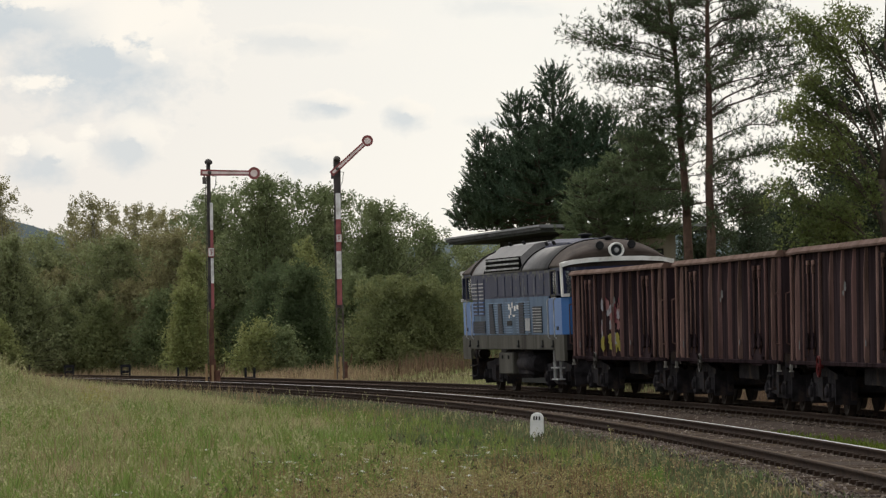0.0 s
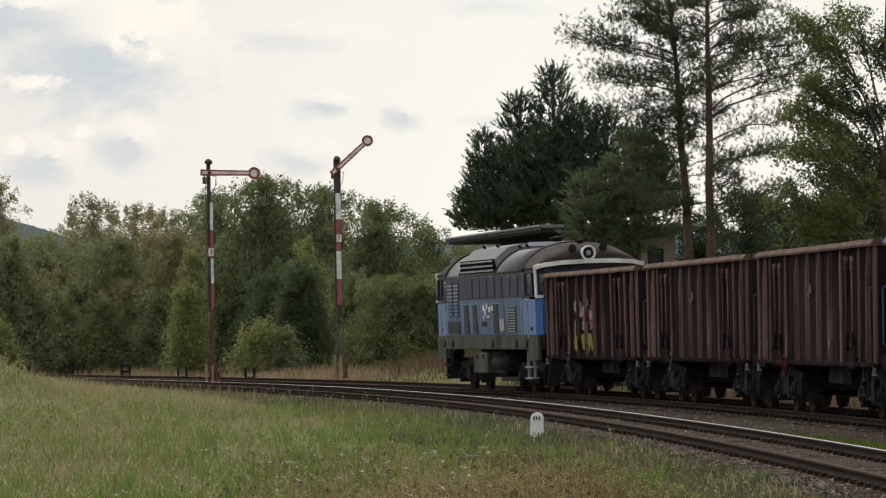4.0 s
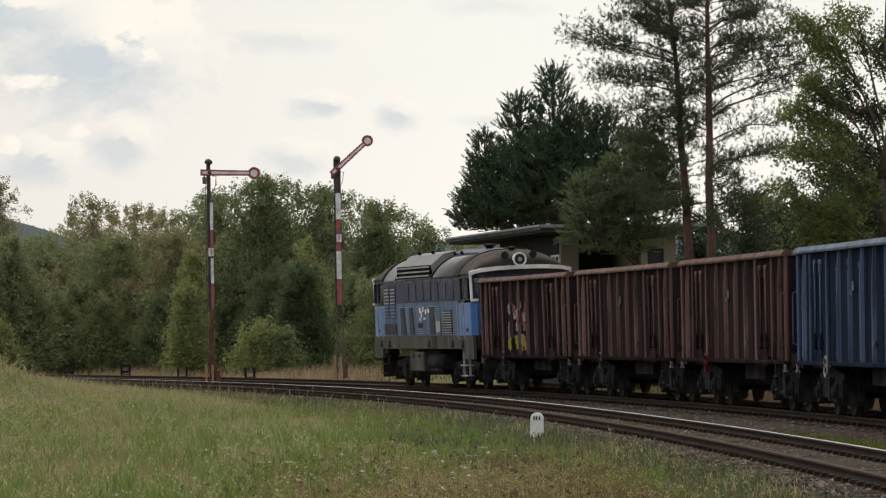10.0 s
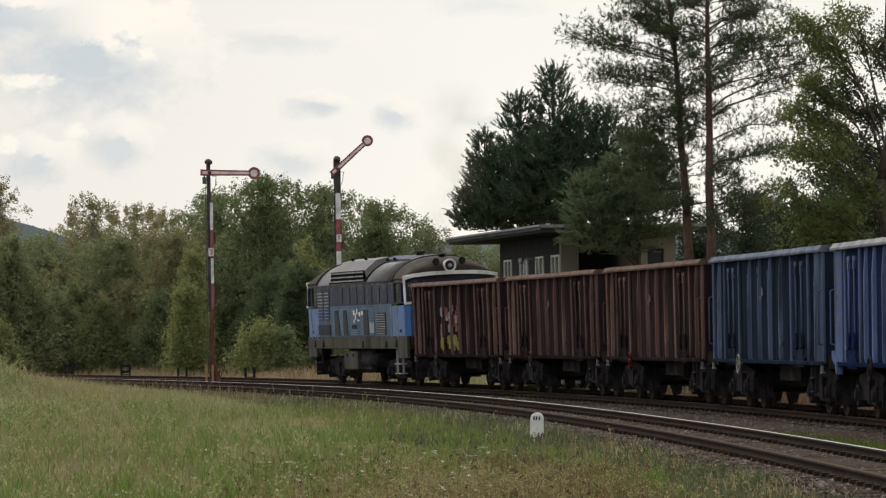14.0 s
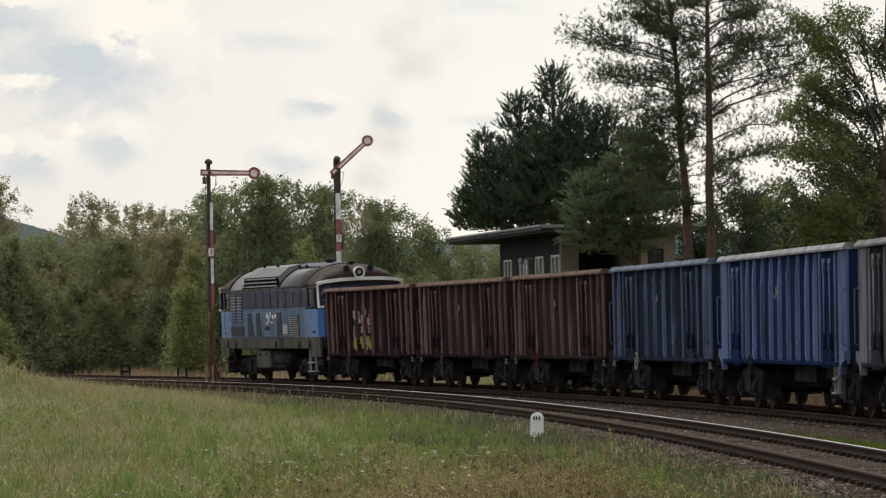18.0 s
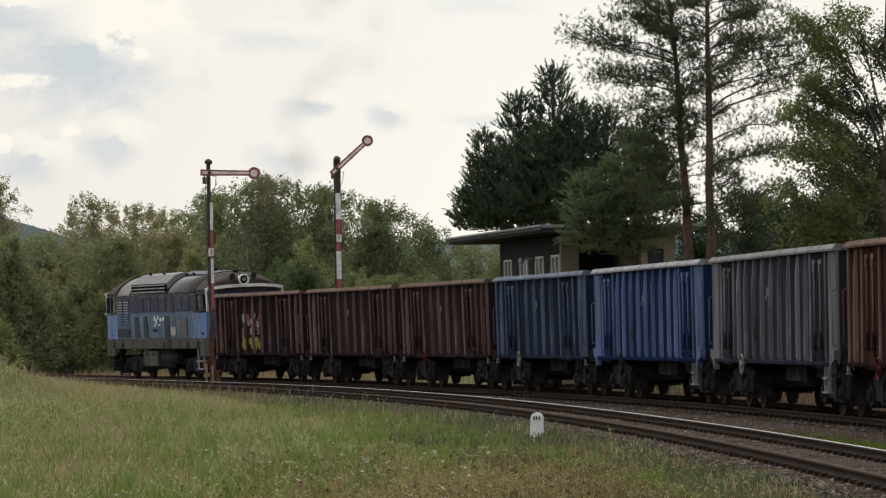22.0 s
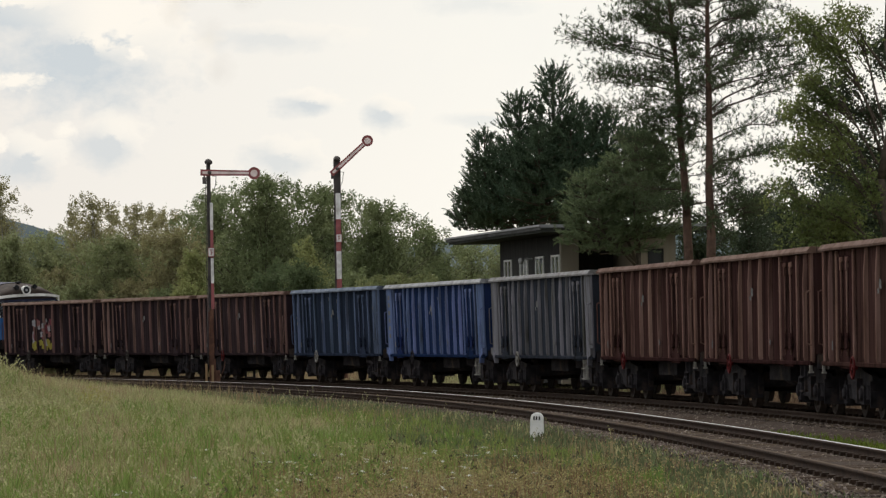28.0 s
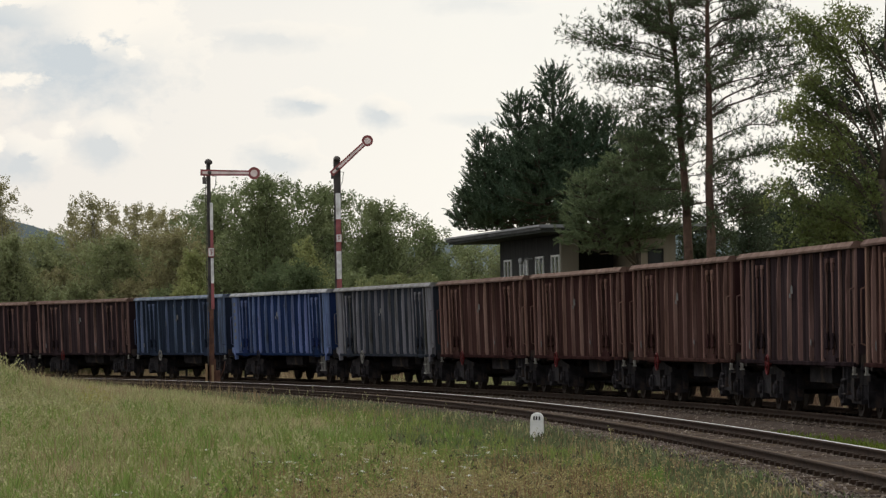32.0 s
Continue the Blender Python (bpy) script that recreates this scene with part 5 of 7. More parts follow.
def needle_tufts(rng, shoots, ways, count, length, width=0.012, ahead=0.7):
    """Bundles of needles round short shoots."""
    n = len(shoots)
    base = np.repeat(shoots, count, axis=0)
    way = np.repeat(ways, count, axis=0)
    along = rng.uniform(0, 1, (n * count, 1))
    reach = np.repeat(np.linalg.norm(ways, axis=1)[:, None], count, axis=0)
    root = base + way * along
    d = rng.normal(size=(n * count, 3))
    d /= np.linalg.norm(d, axis=1)[:, None]
    d = d + way / (reach + 1e-9) * ahead
    d /= np.linalg.norm(d, axis=1)[:, None]
    tip = root + d * length * rng.uniform(0.7, 1.2, (n * count, 1)) * (1.1 - 0.45 * along)
    side = np.cross(d, rng.normal(size=(n * count, 3)))
    side /= np.linalg.norm(side, axis=1)[:, None] + 1e-9
    v = np.stack([root - side * width, root + side * width, tip], 1).reshape(-1, 3)
    return v, np.arange(3 * n * count).reshape(-1, 3)


def bushy_pine(name, label, place, seed, mat, leaders, per=9, shoot=0.5, needles=30, length=0.14, thick=0.014, upright=0.9, slim=0.9):
    """A dense pine: whorls of rising branches that carry upright brush-like shoots. leaders: (x, y, height, radius, lowest branch)."""
    root = new(name)
    root.location = place
    tagged(root, label, "pine tree", "pines by the building")
    rng = np.random.default_rng(seed)
    bm = bmesh.new()
    shoots, ways = [], []
    mx, my, mh = leaders[0][:3]
    tube(bm, (mx, my, -0.2), (mx, my, mh * 0.55), 0.015 * mh, 0.010 * mh, 8)
    for lx, ly, h, radius, low in leaders:
        fork = low + 0.45 * (h - low)
        tube(bm, (mx, my, low * 0.9), (lx, ly, fork), 0.007 * h, 0.006 * h, 8)
        tube(bm, (lx, ly, fork), (lx, ly, h * 0.98), 0.006 * h, 0.02, 8)
        n = int(10 * (h - low))
        for k in range(n):
            u = (k + rng.uniform(0, 1)) / n
            z = low + (h * 0.975 - low) * u
            ln = (radius * (1.0 - u) ** slim + 0.12) * rng.uniform(0.6, 1.12)
            a = k * 2.39996 + rng.uniform(-0.4, 0.4)
            way = np.array([math.cos(a), math.sin(a), 0.0])
            p = np.array([lx, ly, z])
            q = p + way * ln + np.array([0, 0, ln * (0.10 + 0.3 * u)])
            tube(bm, p, q, 0.015 + 0.01 * ln, 0.01, 4, False)
            m = int(4 + per * ln)
            t = rng.uniform(0.15, 1.0, (m, 1)) ** 0.7
            side = np.array([-way[1], way[0], 0.0])
            c = p + (q - p) * t + side * rng.normal(0, 0.10 + 0.16 * ln, (m, 1)) + rng.normal(size=(m, 3)) * 0.06
            w = way * (0.25 + 0.5 * t) + np.array([0, 0, upright]) + rng.normal(size=(m, 3)) * 0.25
            w /= np.linalg.norm(w, axis=1)[:, None]
            shoots.append(c)
            ways.append(w * shoot * rng.uniform(0.5, 1.15, (m, 1)) * (0.75 + 0.45 * t))
        top = np.array([[lx, ly, h - 0.55]] * 5) + rng.normal(size=(5, 3)) * np.array([0.07, 0.07, 0.08])
        shoots.append(top)
        ways.append(np.stack([rng.normal(0, 0.1, 5), rng.normal(0, 0.1, 5), rng.uniform(0.3, 0.6, 5)], 1))
    part("trunk", bm, BARK, root)
    v, f = needle_tufts(rng, np.concatenate(shoots), np.concatenate(ways), needles, length, thick, 1.2)
    part("crown", soup("crown", v, f, mat), None, root)
    return root


def tall_pine(name, label, place, seed, height, lean, branches, mat, bow=1.2):
    """A Scots pine: a long bare orange trunk, crooked branches and flat clouds of needles. branches: (height, bearing, length, rise)."""
    root = new(name)
    root.location = place
    tagged(root, label, "pine tree", "pines by the building")
    rng = np.random.default_rng(seed)
    bm = bmesh.new()
    stem = [Vector((lean * (k / 10) ** bow + rng.uniform(-0.03, 0.03), rng.uniform(-0.05, 0.05), height * k / 10 - (0.2 if k == 0 else 0))) for k in range(11)]
    loft(bm, [[(p.x + 0.185 * (1 - k / 11.2) * math.cos(a), p.y + 0.185 * (1 - k / 11.2) * math.sin(a), p.z) for a in np.linspace(0, 2 * math.pi, 13)[:12]] for k, p in enumerate(stem)], smooth=True)
    part("trunk", bm, PINE_BARK, root)
    shoots, ways = [], []
    for z, bearing, ln, rise in branches:
        k = min(int(z / height * 10), 9)
        p = stem[k].lerp(stem[k + 1], z / height * 10 - k)
        a = radians(bearing)
        bm = bmesh.new()
        r = 0.010 + 0.009 * ln
        line = [p]
        for j in range(1, 7):
            a += rng.uniform(-0.14, 0.14)
            t = j / 6
            line.append(p + Vector((math.cos(a) * ln * t, math.sin(a) * ln * t, ln * rise * t ** 0.65 + rng.uniform(-0.06, 0.06))))
        for j in range(6):
            tube(bm, line[j], line[j + 1], r * (1 - j / 7.5), r * (1 - (j + 1) / 7.5), 6)
        for j in range(int(8 + ln * 12)):
            t = rng.uniform(0.32, 1.0) * 5.99
            c = line[int(t)].lerp(line[int(t) + 1], t - int(t))
            b = a + rng.uniform(-1.4, 1.4)
            tl = rng.uniform(0.25, 0.9) * (0.45 + 0.17 * ln)
            g = c + Vector((math.cos(b) * tl, math.sin(b) * tl, tl * rng.uniform(-0.35, 0.85)))
            tube(bm, c, g, max(r * 0.3, 0.008), 0.005, 3, False)
            m = 4
            t = rng.uniform(0.35, 1.15, (m, 1))
            s = np.array(c) + (np.array(g) - np.array(c)) * t + rng.normal(size=(m, 3)) * np.array([0.14, 0.14, 0.11])
            w = rng.normal(size=(m, 3)) * 0.5
            w[:, 2] = np.abs(w[:, 2]) + 0.45
            w /= np.linalg.norm(w, axis=1)[:, None]
            shoots.append(s)
            ways.append(w * rng.uniform(0.08, 0.2, (m, 1)))
        part("branch", bm, BARK, root)
    v, f = needle_tufts(rng, np.concatenate(shoots), np.concatenate(ways), 15, 0.11, 0.0085)
    part("crown", soup("crown", v, f, mat), None, root)
    return root


def reaching_tree(name, label, place, seed, height, tips, mat, size, boughs):
    """A broad-leaved tree whose long boughs end in separate hanging sprays. tips: (x, y, height, spread)."""
    root = new(name)
    root.location = place
    tagged(root, label, "tree", "trees by the building")
    rng = np.random.default_rng(seed)
    bm = bmesh.new()
    limbs(bm, rng, height, 4.0, 3.0, 0.2, 4)
    starts, ends = [], []
    for x, y, z, wide in tips:
        fork = Vector((x * 0.1, y * 0.1, z * 0.72))
        knee = Vector((x * 0.6, y * 0.6, z * 0.97))
        tube(bm, fork, knee, 0.035, 0.02, 6)
        for k in range(boughs):
            p = knee.lerp(fork, rng.uniform(0, 0.55))
            q = Vector((x + rng.normal(0, wide * 0.8), y + rng.normal(0, wide), z + rng.normal(0, wide * 0.5)))
            q = p.lerp(q, rng.uniform(0.55, 1.0))
            tube(bm, p, q, 0.018, 0.006, 4, False)
            starts.append(p)
            ends.append(q)
    part("trunk", bm, BARK, root)
    p = sprays(rng, np.array(starts), np.array(ends), 9, 15, 0.55, 0.4, 0.10, 0.15)
    v, f = leaf_tris(rng, p, size)
    part("crown", soup("crown", v, f, mat), None, root)
    return root


def build_trees():
    # the dark pine behind the building
    bushy_pine("black_pine", "dense dark green pine with upright shoots behind the building", spot(20.0, 182, 0), 5, NEEDLES,
               ((0.94, 0, 12.6, 2.4, 5.5), (-0.45, 0.4, 11.5, 1.8, 5.6), (-1.9, -0.3, 9.9, 1.05, 5.75), (-2.2, 0.2, 8.8, 0.8, 5.7), (-2.6, -0.5, 7.4, 0.6, 5.8), (2.1, 0.6, 11.1, 2.3, 6.0), (3.1, 0.5, 10.9, 1.9, 6.2), (4.3, 0.6, 10.0, 1.6, 6.4), (0.3, -1.3, 9.9, 2.6, 6.0), (-1.1, -0.9, 9.3, 1.8, 6.0), (1.6, -0.9, 10.4, 2.6, 6.2)), 12, 0.55, 42, 0.13, 0.018, 0.85, 0.78)
    # the younger pine before the building
    bushy_pine("young_pine", "bushy grey-green young pine before the building", spot(40.5, 141, 0), 8, NEEDLES_YOUNG,
               ((0.45, 0, 8.0, 1.6, 4.6), (1.05, 0.5, 8.1, 1.1, 5.6), (-0.3, -0.2, 7.2, 1.6, 4.1), (-1.2, -0.3, 6.7, 0.95, 4.2), (0.3, -0.8, 6.6, 1.3, 4.5), (0.9, -0.4, 7.0, 0.9, 5.4), (-0.8, -0.9, 6.0, 1.2, 4.0)), 16, 0.3, 34, 0.13, 0.011, 0.4, 0.5)
    rng = np.random.default_rng(17)
    fill = lambda lo, hi, n, mean, spread, ln: [(float(z), float(rng.normal(mean, spread)) % 360, float(rng.uniform(0.5, 1.0) * ln), float(rng.uniform(0.15, 0.55))) for z in np.linspace(lo, hi, n)]
    left = PINE_LEFT + fill(10.2, 14.2, 34, 150, 90, 1.9) + fill(6.6, 10.2, 20, 150, 100, 1.2)
    right = PINE_RIGHT + fill(4.0, 6.0, 5, 0, 50, 1.6) + fill(9.4, 14.4, 36, 40, 110, 1.9) + fill(5.2, 9.4, 16, 100, 110, 1.0)
    tall_pine("scots_pine", "tall thin pine with bare orange trunk and sparse crown", spot(55.6, 137, 0), 21, 14.9, -0.86, left, NEEDLES_PALE, 1.7)
    tall_pine("scots_pine", "tall thin pine with bare orange trunk and long side branches", spot(59.9, 136, 0), 22, 15.2, 0.0, right, NEEDLES_PALE)
    # the broad-leaved tree at the line
    tips = [(-2.5, 0.2, 9.9, 0.35), (-1.9, -0.6, 9.4, 0.4), (-1.1, 0.3, 10.0, 0.4), (-2.2, 0.4, 8.3, 0.3), (-2.7, -0.3, 7.6, 0.38), (-1.7, 0.8, 7.3, 0.45), (-2.7, 0.3, 6.6, 0.38), (-1.9, -0.8, 6.3, 0.45), (-3.1, 0.0, 5.2, 0.42), (-2.6, 0.6, 4.5, 0.5), (-1.8, 0.2, 4.9, 0.55), (-2.0, -0.2, 3.6, 0.5), (0.6, -0.3, 6.2, 0.7), (1.6, 0.2, 8.2, 0.8), (-0.8, 0.3, 5.6, 0.5), (-1.2, 0.4, 4.0, 0.6)]
    reaching_tree("leafy_tree", "tall leafy tree with fresh green hanging foliage", spot(99.5, 118, 0), 31, 12.0, tips, LEAF_RIGHT, 0.08, 12)
    # second tree added for the first one's shaded inside, shade in its leaf colour
    tips = [(-1.6, 0.3, 8.6, 0.6), (-0.4, -0.5, 9.9, 0.5), (-0.6, 0.3, 7.9, 0.5), (0.6, -0.2, 8.9, 0.6), (-1.4, 0.2, 7.0, 0.6), (-0.3, 0.4, 6.4, 0.7), (-1.2, -0.4, 5.6, 0.7), (0.4, 0.2, 5.2, 0.8), (-1.7, 0.3, 4.3, 0.7), (-0.5, -0.2, 4.2, 0.8), (1.2, 0.3, 7.4, 0.8), (1.3, -0.3, 10.8, 0.8), (-2.4, 0.2, 5.0, 0.5), (0.6, 0.4, 3.6, 0.8), (-1.8, -0.3, 3.5, 0.7), (-0.6, 0.3, 3.2, 0.8), (-1.1, 0.0, 4.9, 0.7)]
    reaching_tree("leafy_tree", "shaded inner mass of the leafy tree, added as a second tree", spot(101.0, 126, 0), 36, 12.0, tips, LEAF_SHADE, 0.085, 12)
    back = "trees by the building"
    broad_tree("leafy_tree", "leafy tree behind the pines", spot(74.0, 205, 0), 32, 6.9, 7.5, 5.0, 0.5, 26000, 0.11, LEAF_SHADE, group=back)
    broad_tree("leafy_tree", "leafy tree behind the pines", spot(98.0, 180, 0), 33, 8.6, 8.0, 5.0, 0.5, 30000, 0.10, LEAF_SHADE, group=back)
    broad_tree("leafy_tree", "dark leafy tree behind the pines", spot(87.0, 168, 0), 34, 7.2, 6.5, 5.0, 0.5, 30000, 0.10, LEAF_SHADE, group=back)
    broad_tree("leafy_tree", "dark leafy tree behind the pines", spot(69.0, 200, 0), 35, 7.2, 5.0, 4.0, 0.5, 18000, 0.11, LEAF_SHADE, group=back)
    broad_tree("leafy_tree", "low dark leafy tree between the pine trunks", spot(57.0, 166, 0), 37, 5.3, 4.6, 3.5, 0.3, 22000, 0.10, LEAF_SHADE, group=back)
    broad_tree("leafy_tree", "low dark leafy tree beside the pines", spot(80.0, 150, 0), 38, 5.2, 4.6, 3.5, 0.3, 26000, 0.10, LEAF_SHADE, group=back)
    # the wood behind the line
    oak, birch, willow = "broad mid-green tree at the wood's edge", "slender olive-green birch with drooping twigs", "grey-green willow at the wood's edge"
    wood = (
        ("oak_tree", oak, -40.0, 206, 41, 8.4, 8.2, 5.5, 0.4, 62000, LEAF_OAK, 0.1),
        ("oak_tree", oak, -27.0, 210, 42, 8.0, 7.6, 5.5, 0.4, 56000, LEAF_OAK, 0.1),
        ("oak_tree", oak, -14.5, 205, 43, 7.0, 7.0, 5.0, 0.3, 50000, LEAF_OAK, 0.1),
        ("oak_tree", "low mid-green tree at the wood's edge", -3.5, 208, 44, 5.9, 5.6, 4.5, 0.3, 34000, LEAF_OAK, 0.1),
        ("oak_tree", "low grey-green tree behind the line", 5.5, 218, 45, 5.4, 5.6, 4.5, 0.3, 20000, LEAF_WILLOW, 0.1),
        ("oak_tree", "low grey-green tree behind the line", 14.0, 216, 55, 5.5, 5.6, 4.5, 0.3, 18000, LEAF_WILLOW, 0.1),
        ("birch_tree", birch, -78.5, 224, 46, 8.3, 4.2, 3.6, 0.6, 22000, LEAF_BIRCH, 0.6),
        ("birch_tree", birch, -69.0, 226, 47, 7.8, 4.4, 3.4, 0.6, 20000, LEAF_BIRCH, 0.6),
        ("birch_tree", birch, -60.5, 222, 48, 7.4, 4.8, 3.4, 0.6, 22000, LEAF_BIRCH, 0.5),
        ("birch_tree", birch, -98.6, 218, 49, 8.9, 3.2, 3.6, 0.6, 18000, LEAF_BIRCH, 0.7),
        ("birch_tree", birch, -74.0, 230, 56, 7.8, 4.0, 3.6, 0.6, 15000, LEAF_BIRCH, 0.6),
        ("birch_tree", birch, -64.5, 228, 57, 7.9, 3.8, 3.6, 0.6, 15000, LEAF_BIRCH, 0.6),
        ("birch_tree", birch, -82.0, 228, 58, 7.4, 3.6, 3.6, 0.6, 14000, LEAF_BIRCH, 0.6),
        ("birch_tree", birch, -55.0, 220, 59, 7.5, 4.0, 3.6, 0.6, 18000, LEAF_OAK, 0.3),
        ("willow_bush", willow, -88.0, 214, 50, 6.0, 6.4, 4.0, 0.2, 34000, LEAF_WILLOW, 0.2),
        ("willow_bush", willow, -73.0, 212, 51, 5.8, 6.0, 4.0, 0.2, 36000, LEAF_WILLOW, 0.2),
        ("willow_bush", "olive-green willow at the wood's edge", -60.0, 210, 52, 6.0, 5.6, 4.0, 0.2, 34000, LEAF_BIRCH, 0.2),
        ("oak_tree", oak, -50.5, 214, 53, 8.0, 5.4, 4.0, 0.3, 36000, LEAF_OAK, 0.1),
        ("willow_bush", willow, -97.0, 208, 54, 5.9, 6.2, 3.0, 0.2, 28000, LEAF_WILLOW, 0.2),
    )
    for name, label, bearing, away, seed, h, w, d, low, n, mat, hang in wood:
        slim = name.startswith("birch")
        broad_tree(name, label, spot(bearing, away, 0.05), seed, h, w, d, low, n, 0.085 if slim else 0.10, mat, BIRCH_BARK if slim else BARK, hang, reach=1.0 if slim else 0.9, loose=0.13 if slim else 0.17, rise=0.55 if slim else 0.25)
    shrubs = (
        ("yellow-green shrub beside the signal", -57.2, 192, 61, 3.4, 1.5, 0.1, 16000, LEAF_YELLOW),
        ("yellow-green shrub beside the signal", -56.0, 196, 62, 4.9, 1.6, 0.1, 16000, LEAF_YELLOW),
        ("deep green rounded lilac shrub", -32.0, 194, 63, 4.1, 2.7, 0.1, 34000, LEAF_LILAC),
        ("light green sapling beside the signal", -30.6, 197, 76, 5.3, 2.0, 1.6, 7000, LEAF_YELLOW),
        ("low light green shrub by the track", -41.5, 190, 64, 1.5, 2.0, 0.05, 11000, LEAF_YELLOW),
        ("low light green shrub by the track", -36.5, 190, 65, 1.4, 1.5, 0.05, 7000, LEAF_OAK),
        ("wide olive shrub by the track", -11.0, 190, 66, 3.4, 4.6, 0.05, 36000, LEAF_OLIVE),
        ("wide olive shrub by the track", -3.0, 190, 67, 3.3, 4.2, 0.05, 32000, LEAF_OLIVE),
        ("grey-green shrub at the wood's edge", -92.0, 202, 68, 3.2, 4.0, 0.05, 24000, LEAF_WILLOW),
        ("grey-green shrub at the wood's edge", -82.0, 204, 69, 3.6, 4.2, 0.05, 26000, LEAF_WILLOW),
        ("olive shrub at the wood's edge", -70.0, 203, 70, 3.6, 4.2, 0.05, 26000, LEAF_BIRCH),
        ("olive shrub at the wood's edge", -62.5, 200, 71, 3.2, 3.4, 0.05, 22000, LEAF_OAK),
        ("yellow-green shrub at the wood's edge", -98.8, 196, 72, 1.8, 1.6, 0.05, 7000, LEAF_YELLOW),
        ("mid-green shrub at the wood's edge", -46.5, 199, 73, 4.0, 3.2, 0.05, 24000, LEAF_OAK),
        ("mid-green shrub at the wood's edge", -21.0, 199, 74, 3.8, 3.8, 0.05, 26000, LEAF_OAK),
        ("olive shrub at the wood's edge", -76.5, 201, 77, 2.7, 3.2, 0.05, 18000, LEAF_OLIVE),
        ("mid-green shrub at the wood's edge", -66.5, 205, 78, 4.0, 3.6, 0.05, 24000, LEAF_OAK),
        ("olive shrub at the wood's edge", -87.0, 205, 79, 4.2, 3.8, 0.05, 24000, LEAF_BIRCH),
        ("dark green shrub at the wood's edge", -37.0, 201, 80, 4.2, 3.8, 0.05, 26000, LEAF_LILAC),
        ("olive shrub behind the line", 7.0, 198, 75, 2.6, 3.6, 0.05, 18000, LEAF_OAK),
    )
    for label, bearing, away, seed, h, w, low, n, mat in shrubs:
        broad_tree("shrub", label, spot(bearing, away + (7 if bearing < -44 else 0), 0.0), seed, h, w * 1.15, w, low, n, 0.095, mat, category="shrub", peak=0.55, reach=0.75, loose=0.17, rise=0.5)
    # the wood's depth, that nobody could count
    rng = np.random.default_rng(77)
    pts = []
    for k, bearing in enumerate(np.arange(-118, 24, 6.0)):
        top = 5.4 + rng.uniform(-0.6, 0.6) - (1.6 if bearing > -8 else 0) + (1.2 if -87 < bearing < -48 else 0)
        s, e = crown_boughs(rng, 16, top, 6.4, 5.0, 0.0, 0.6)
        pts.append(sprays(rng, s, e, 9, 14, 1.1, 0.1, 0.16) + np.array(spot(bearing + rng.uniform(-1, 1), 236 + rng.uniform(-3, 6), 0.0)))
    for bearing in np.arange(-116, 12, 5.0):
        top = 5.0 + rng.uniform(-0.5, 0.5) - (1.2 if bearing > -8 else 0) + (0.9 if -80 < bearing < -20 else 0)
        s, e = crown_boughs(rng, 18, top, 5.6, 3.0, 0.0, 0.6)
        pts.append(sprays(rng, s, e, 9, 14, 0.9, 0.1, 0.14) + np.array(spot(bearing + rng.uniform(-1, 1), 217 + rng.uniform(-2, 3), 0.0)))
    v, f = leaf_tris(rng, np.concatenate(pts), 0.2)
    tagged(new("woodland", soup("woodland", v, f, LEAF_OAK)), "dense green undergrowth deep in the wood", "woodland", kind="stuff")


# branches of the two tall pines: height, bearing, length, rise
PINE_LEFT = [(9.9, 180, 3.1, 0.24), (10.1, 172, 2.7, 0.26), (9.8, 192, 2.4, 0.2), (9.2, 178, 2.6, 0.10), (9.3, 168, 2.1, 0.12), (9.0, 195, 2.2, 0.1), (10.7, 176, 1.9, 0.3), (11.3, 188, 1.6, 0.35), (8.3, 180, 2.2, 0.12), (7.8, 188, 1.9, 0.14), (7.2, 172, 1.9, 0.2), (8.8, 5, 1.6, 0.3), (7.6, 12, 1.4, 0.5), (6.6, 186, 1.7, 0.15), (6.2, 350, 1.1, 0.45), (5.9, 170, 1.6, 0.1), (5.3, 190, 1.3, 0.1), (5.0, 10, 1.0, 0.3)]
PINE_RIGHT = [(8.1, 2, 3.4, 0.34), (8.3, 8, 2.9, 0.42), (7.4, 6, 2.6, 0.26), (6.6, 350, 2.4, 0.22), (6.5, 12, 1.9, 0.30), (8.9, 352, 3.0, 0.26), (9.5, 4, 2.7, 0.20), (9.9, 350, 2.8, 0.16), (10.2, 12, 2.5, 0.14), (5.4, 8, 2.2, 0.22), (5.0, 355, 1.7, 0.30), (4.6, 5, 1.9, 0.45), (10.8, 0, 2.4, 0.3), (11.6, 15, 2.2, 0.35), (7.8, 178, 1.4, 0.4), (9.0, 172, 1.6, 0.35), (6.9, 190, 1.2, -0.3), (5.6, 182, 1.5, -0.25), (8.5, 186, 1.2, 0.3)]
build_trees()

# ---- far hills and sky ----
# the haze of distance is mixed into both base colours
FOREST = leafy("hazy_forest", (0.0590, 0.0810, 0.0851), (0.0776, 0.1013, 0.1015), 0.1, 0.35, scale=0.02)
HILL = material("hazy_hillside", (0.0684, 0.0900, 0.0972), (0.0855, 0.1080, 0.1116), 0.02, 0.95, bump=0)


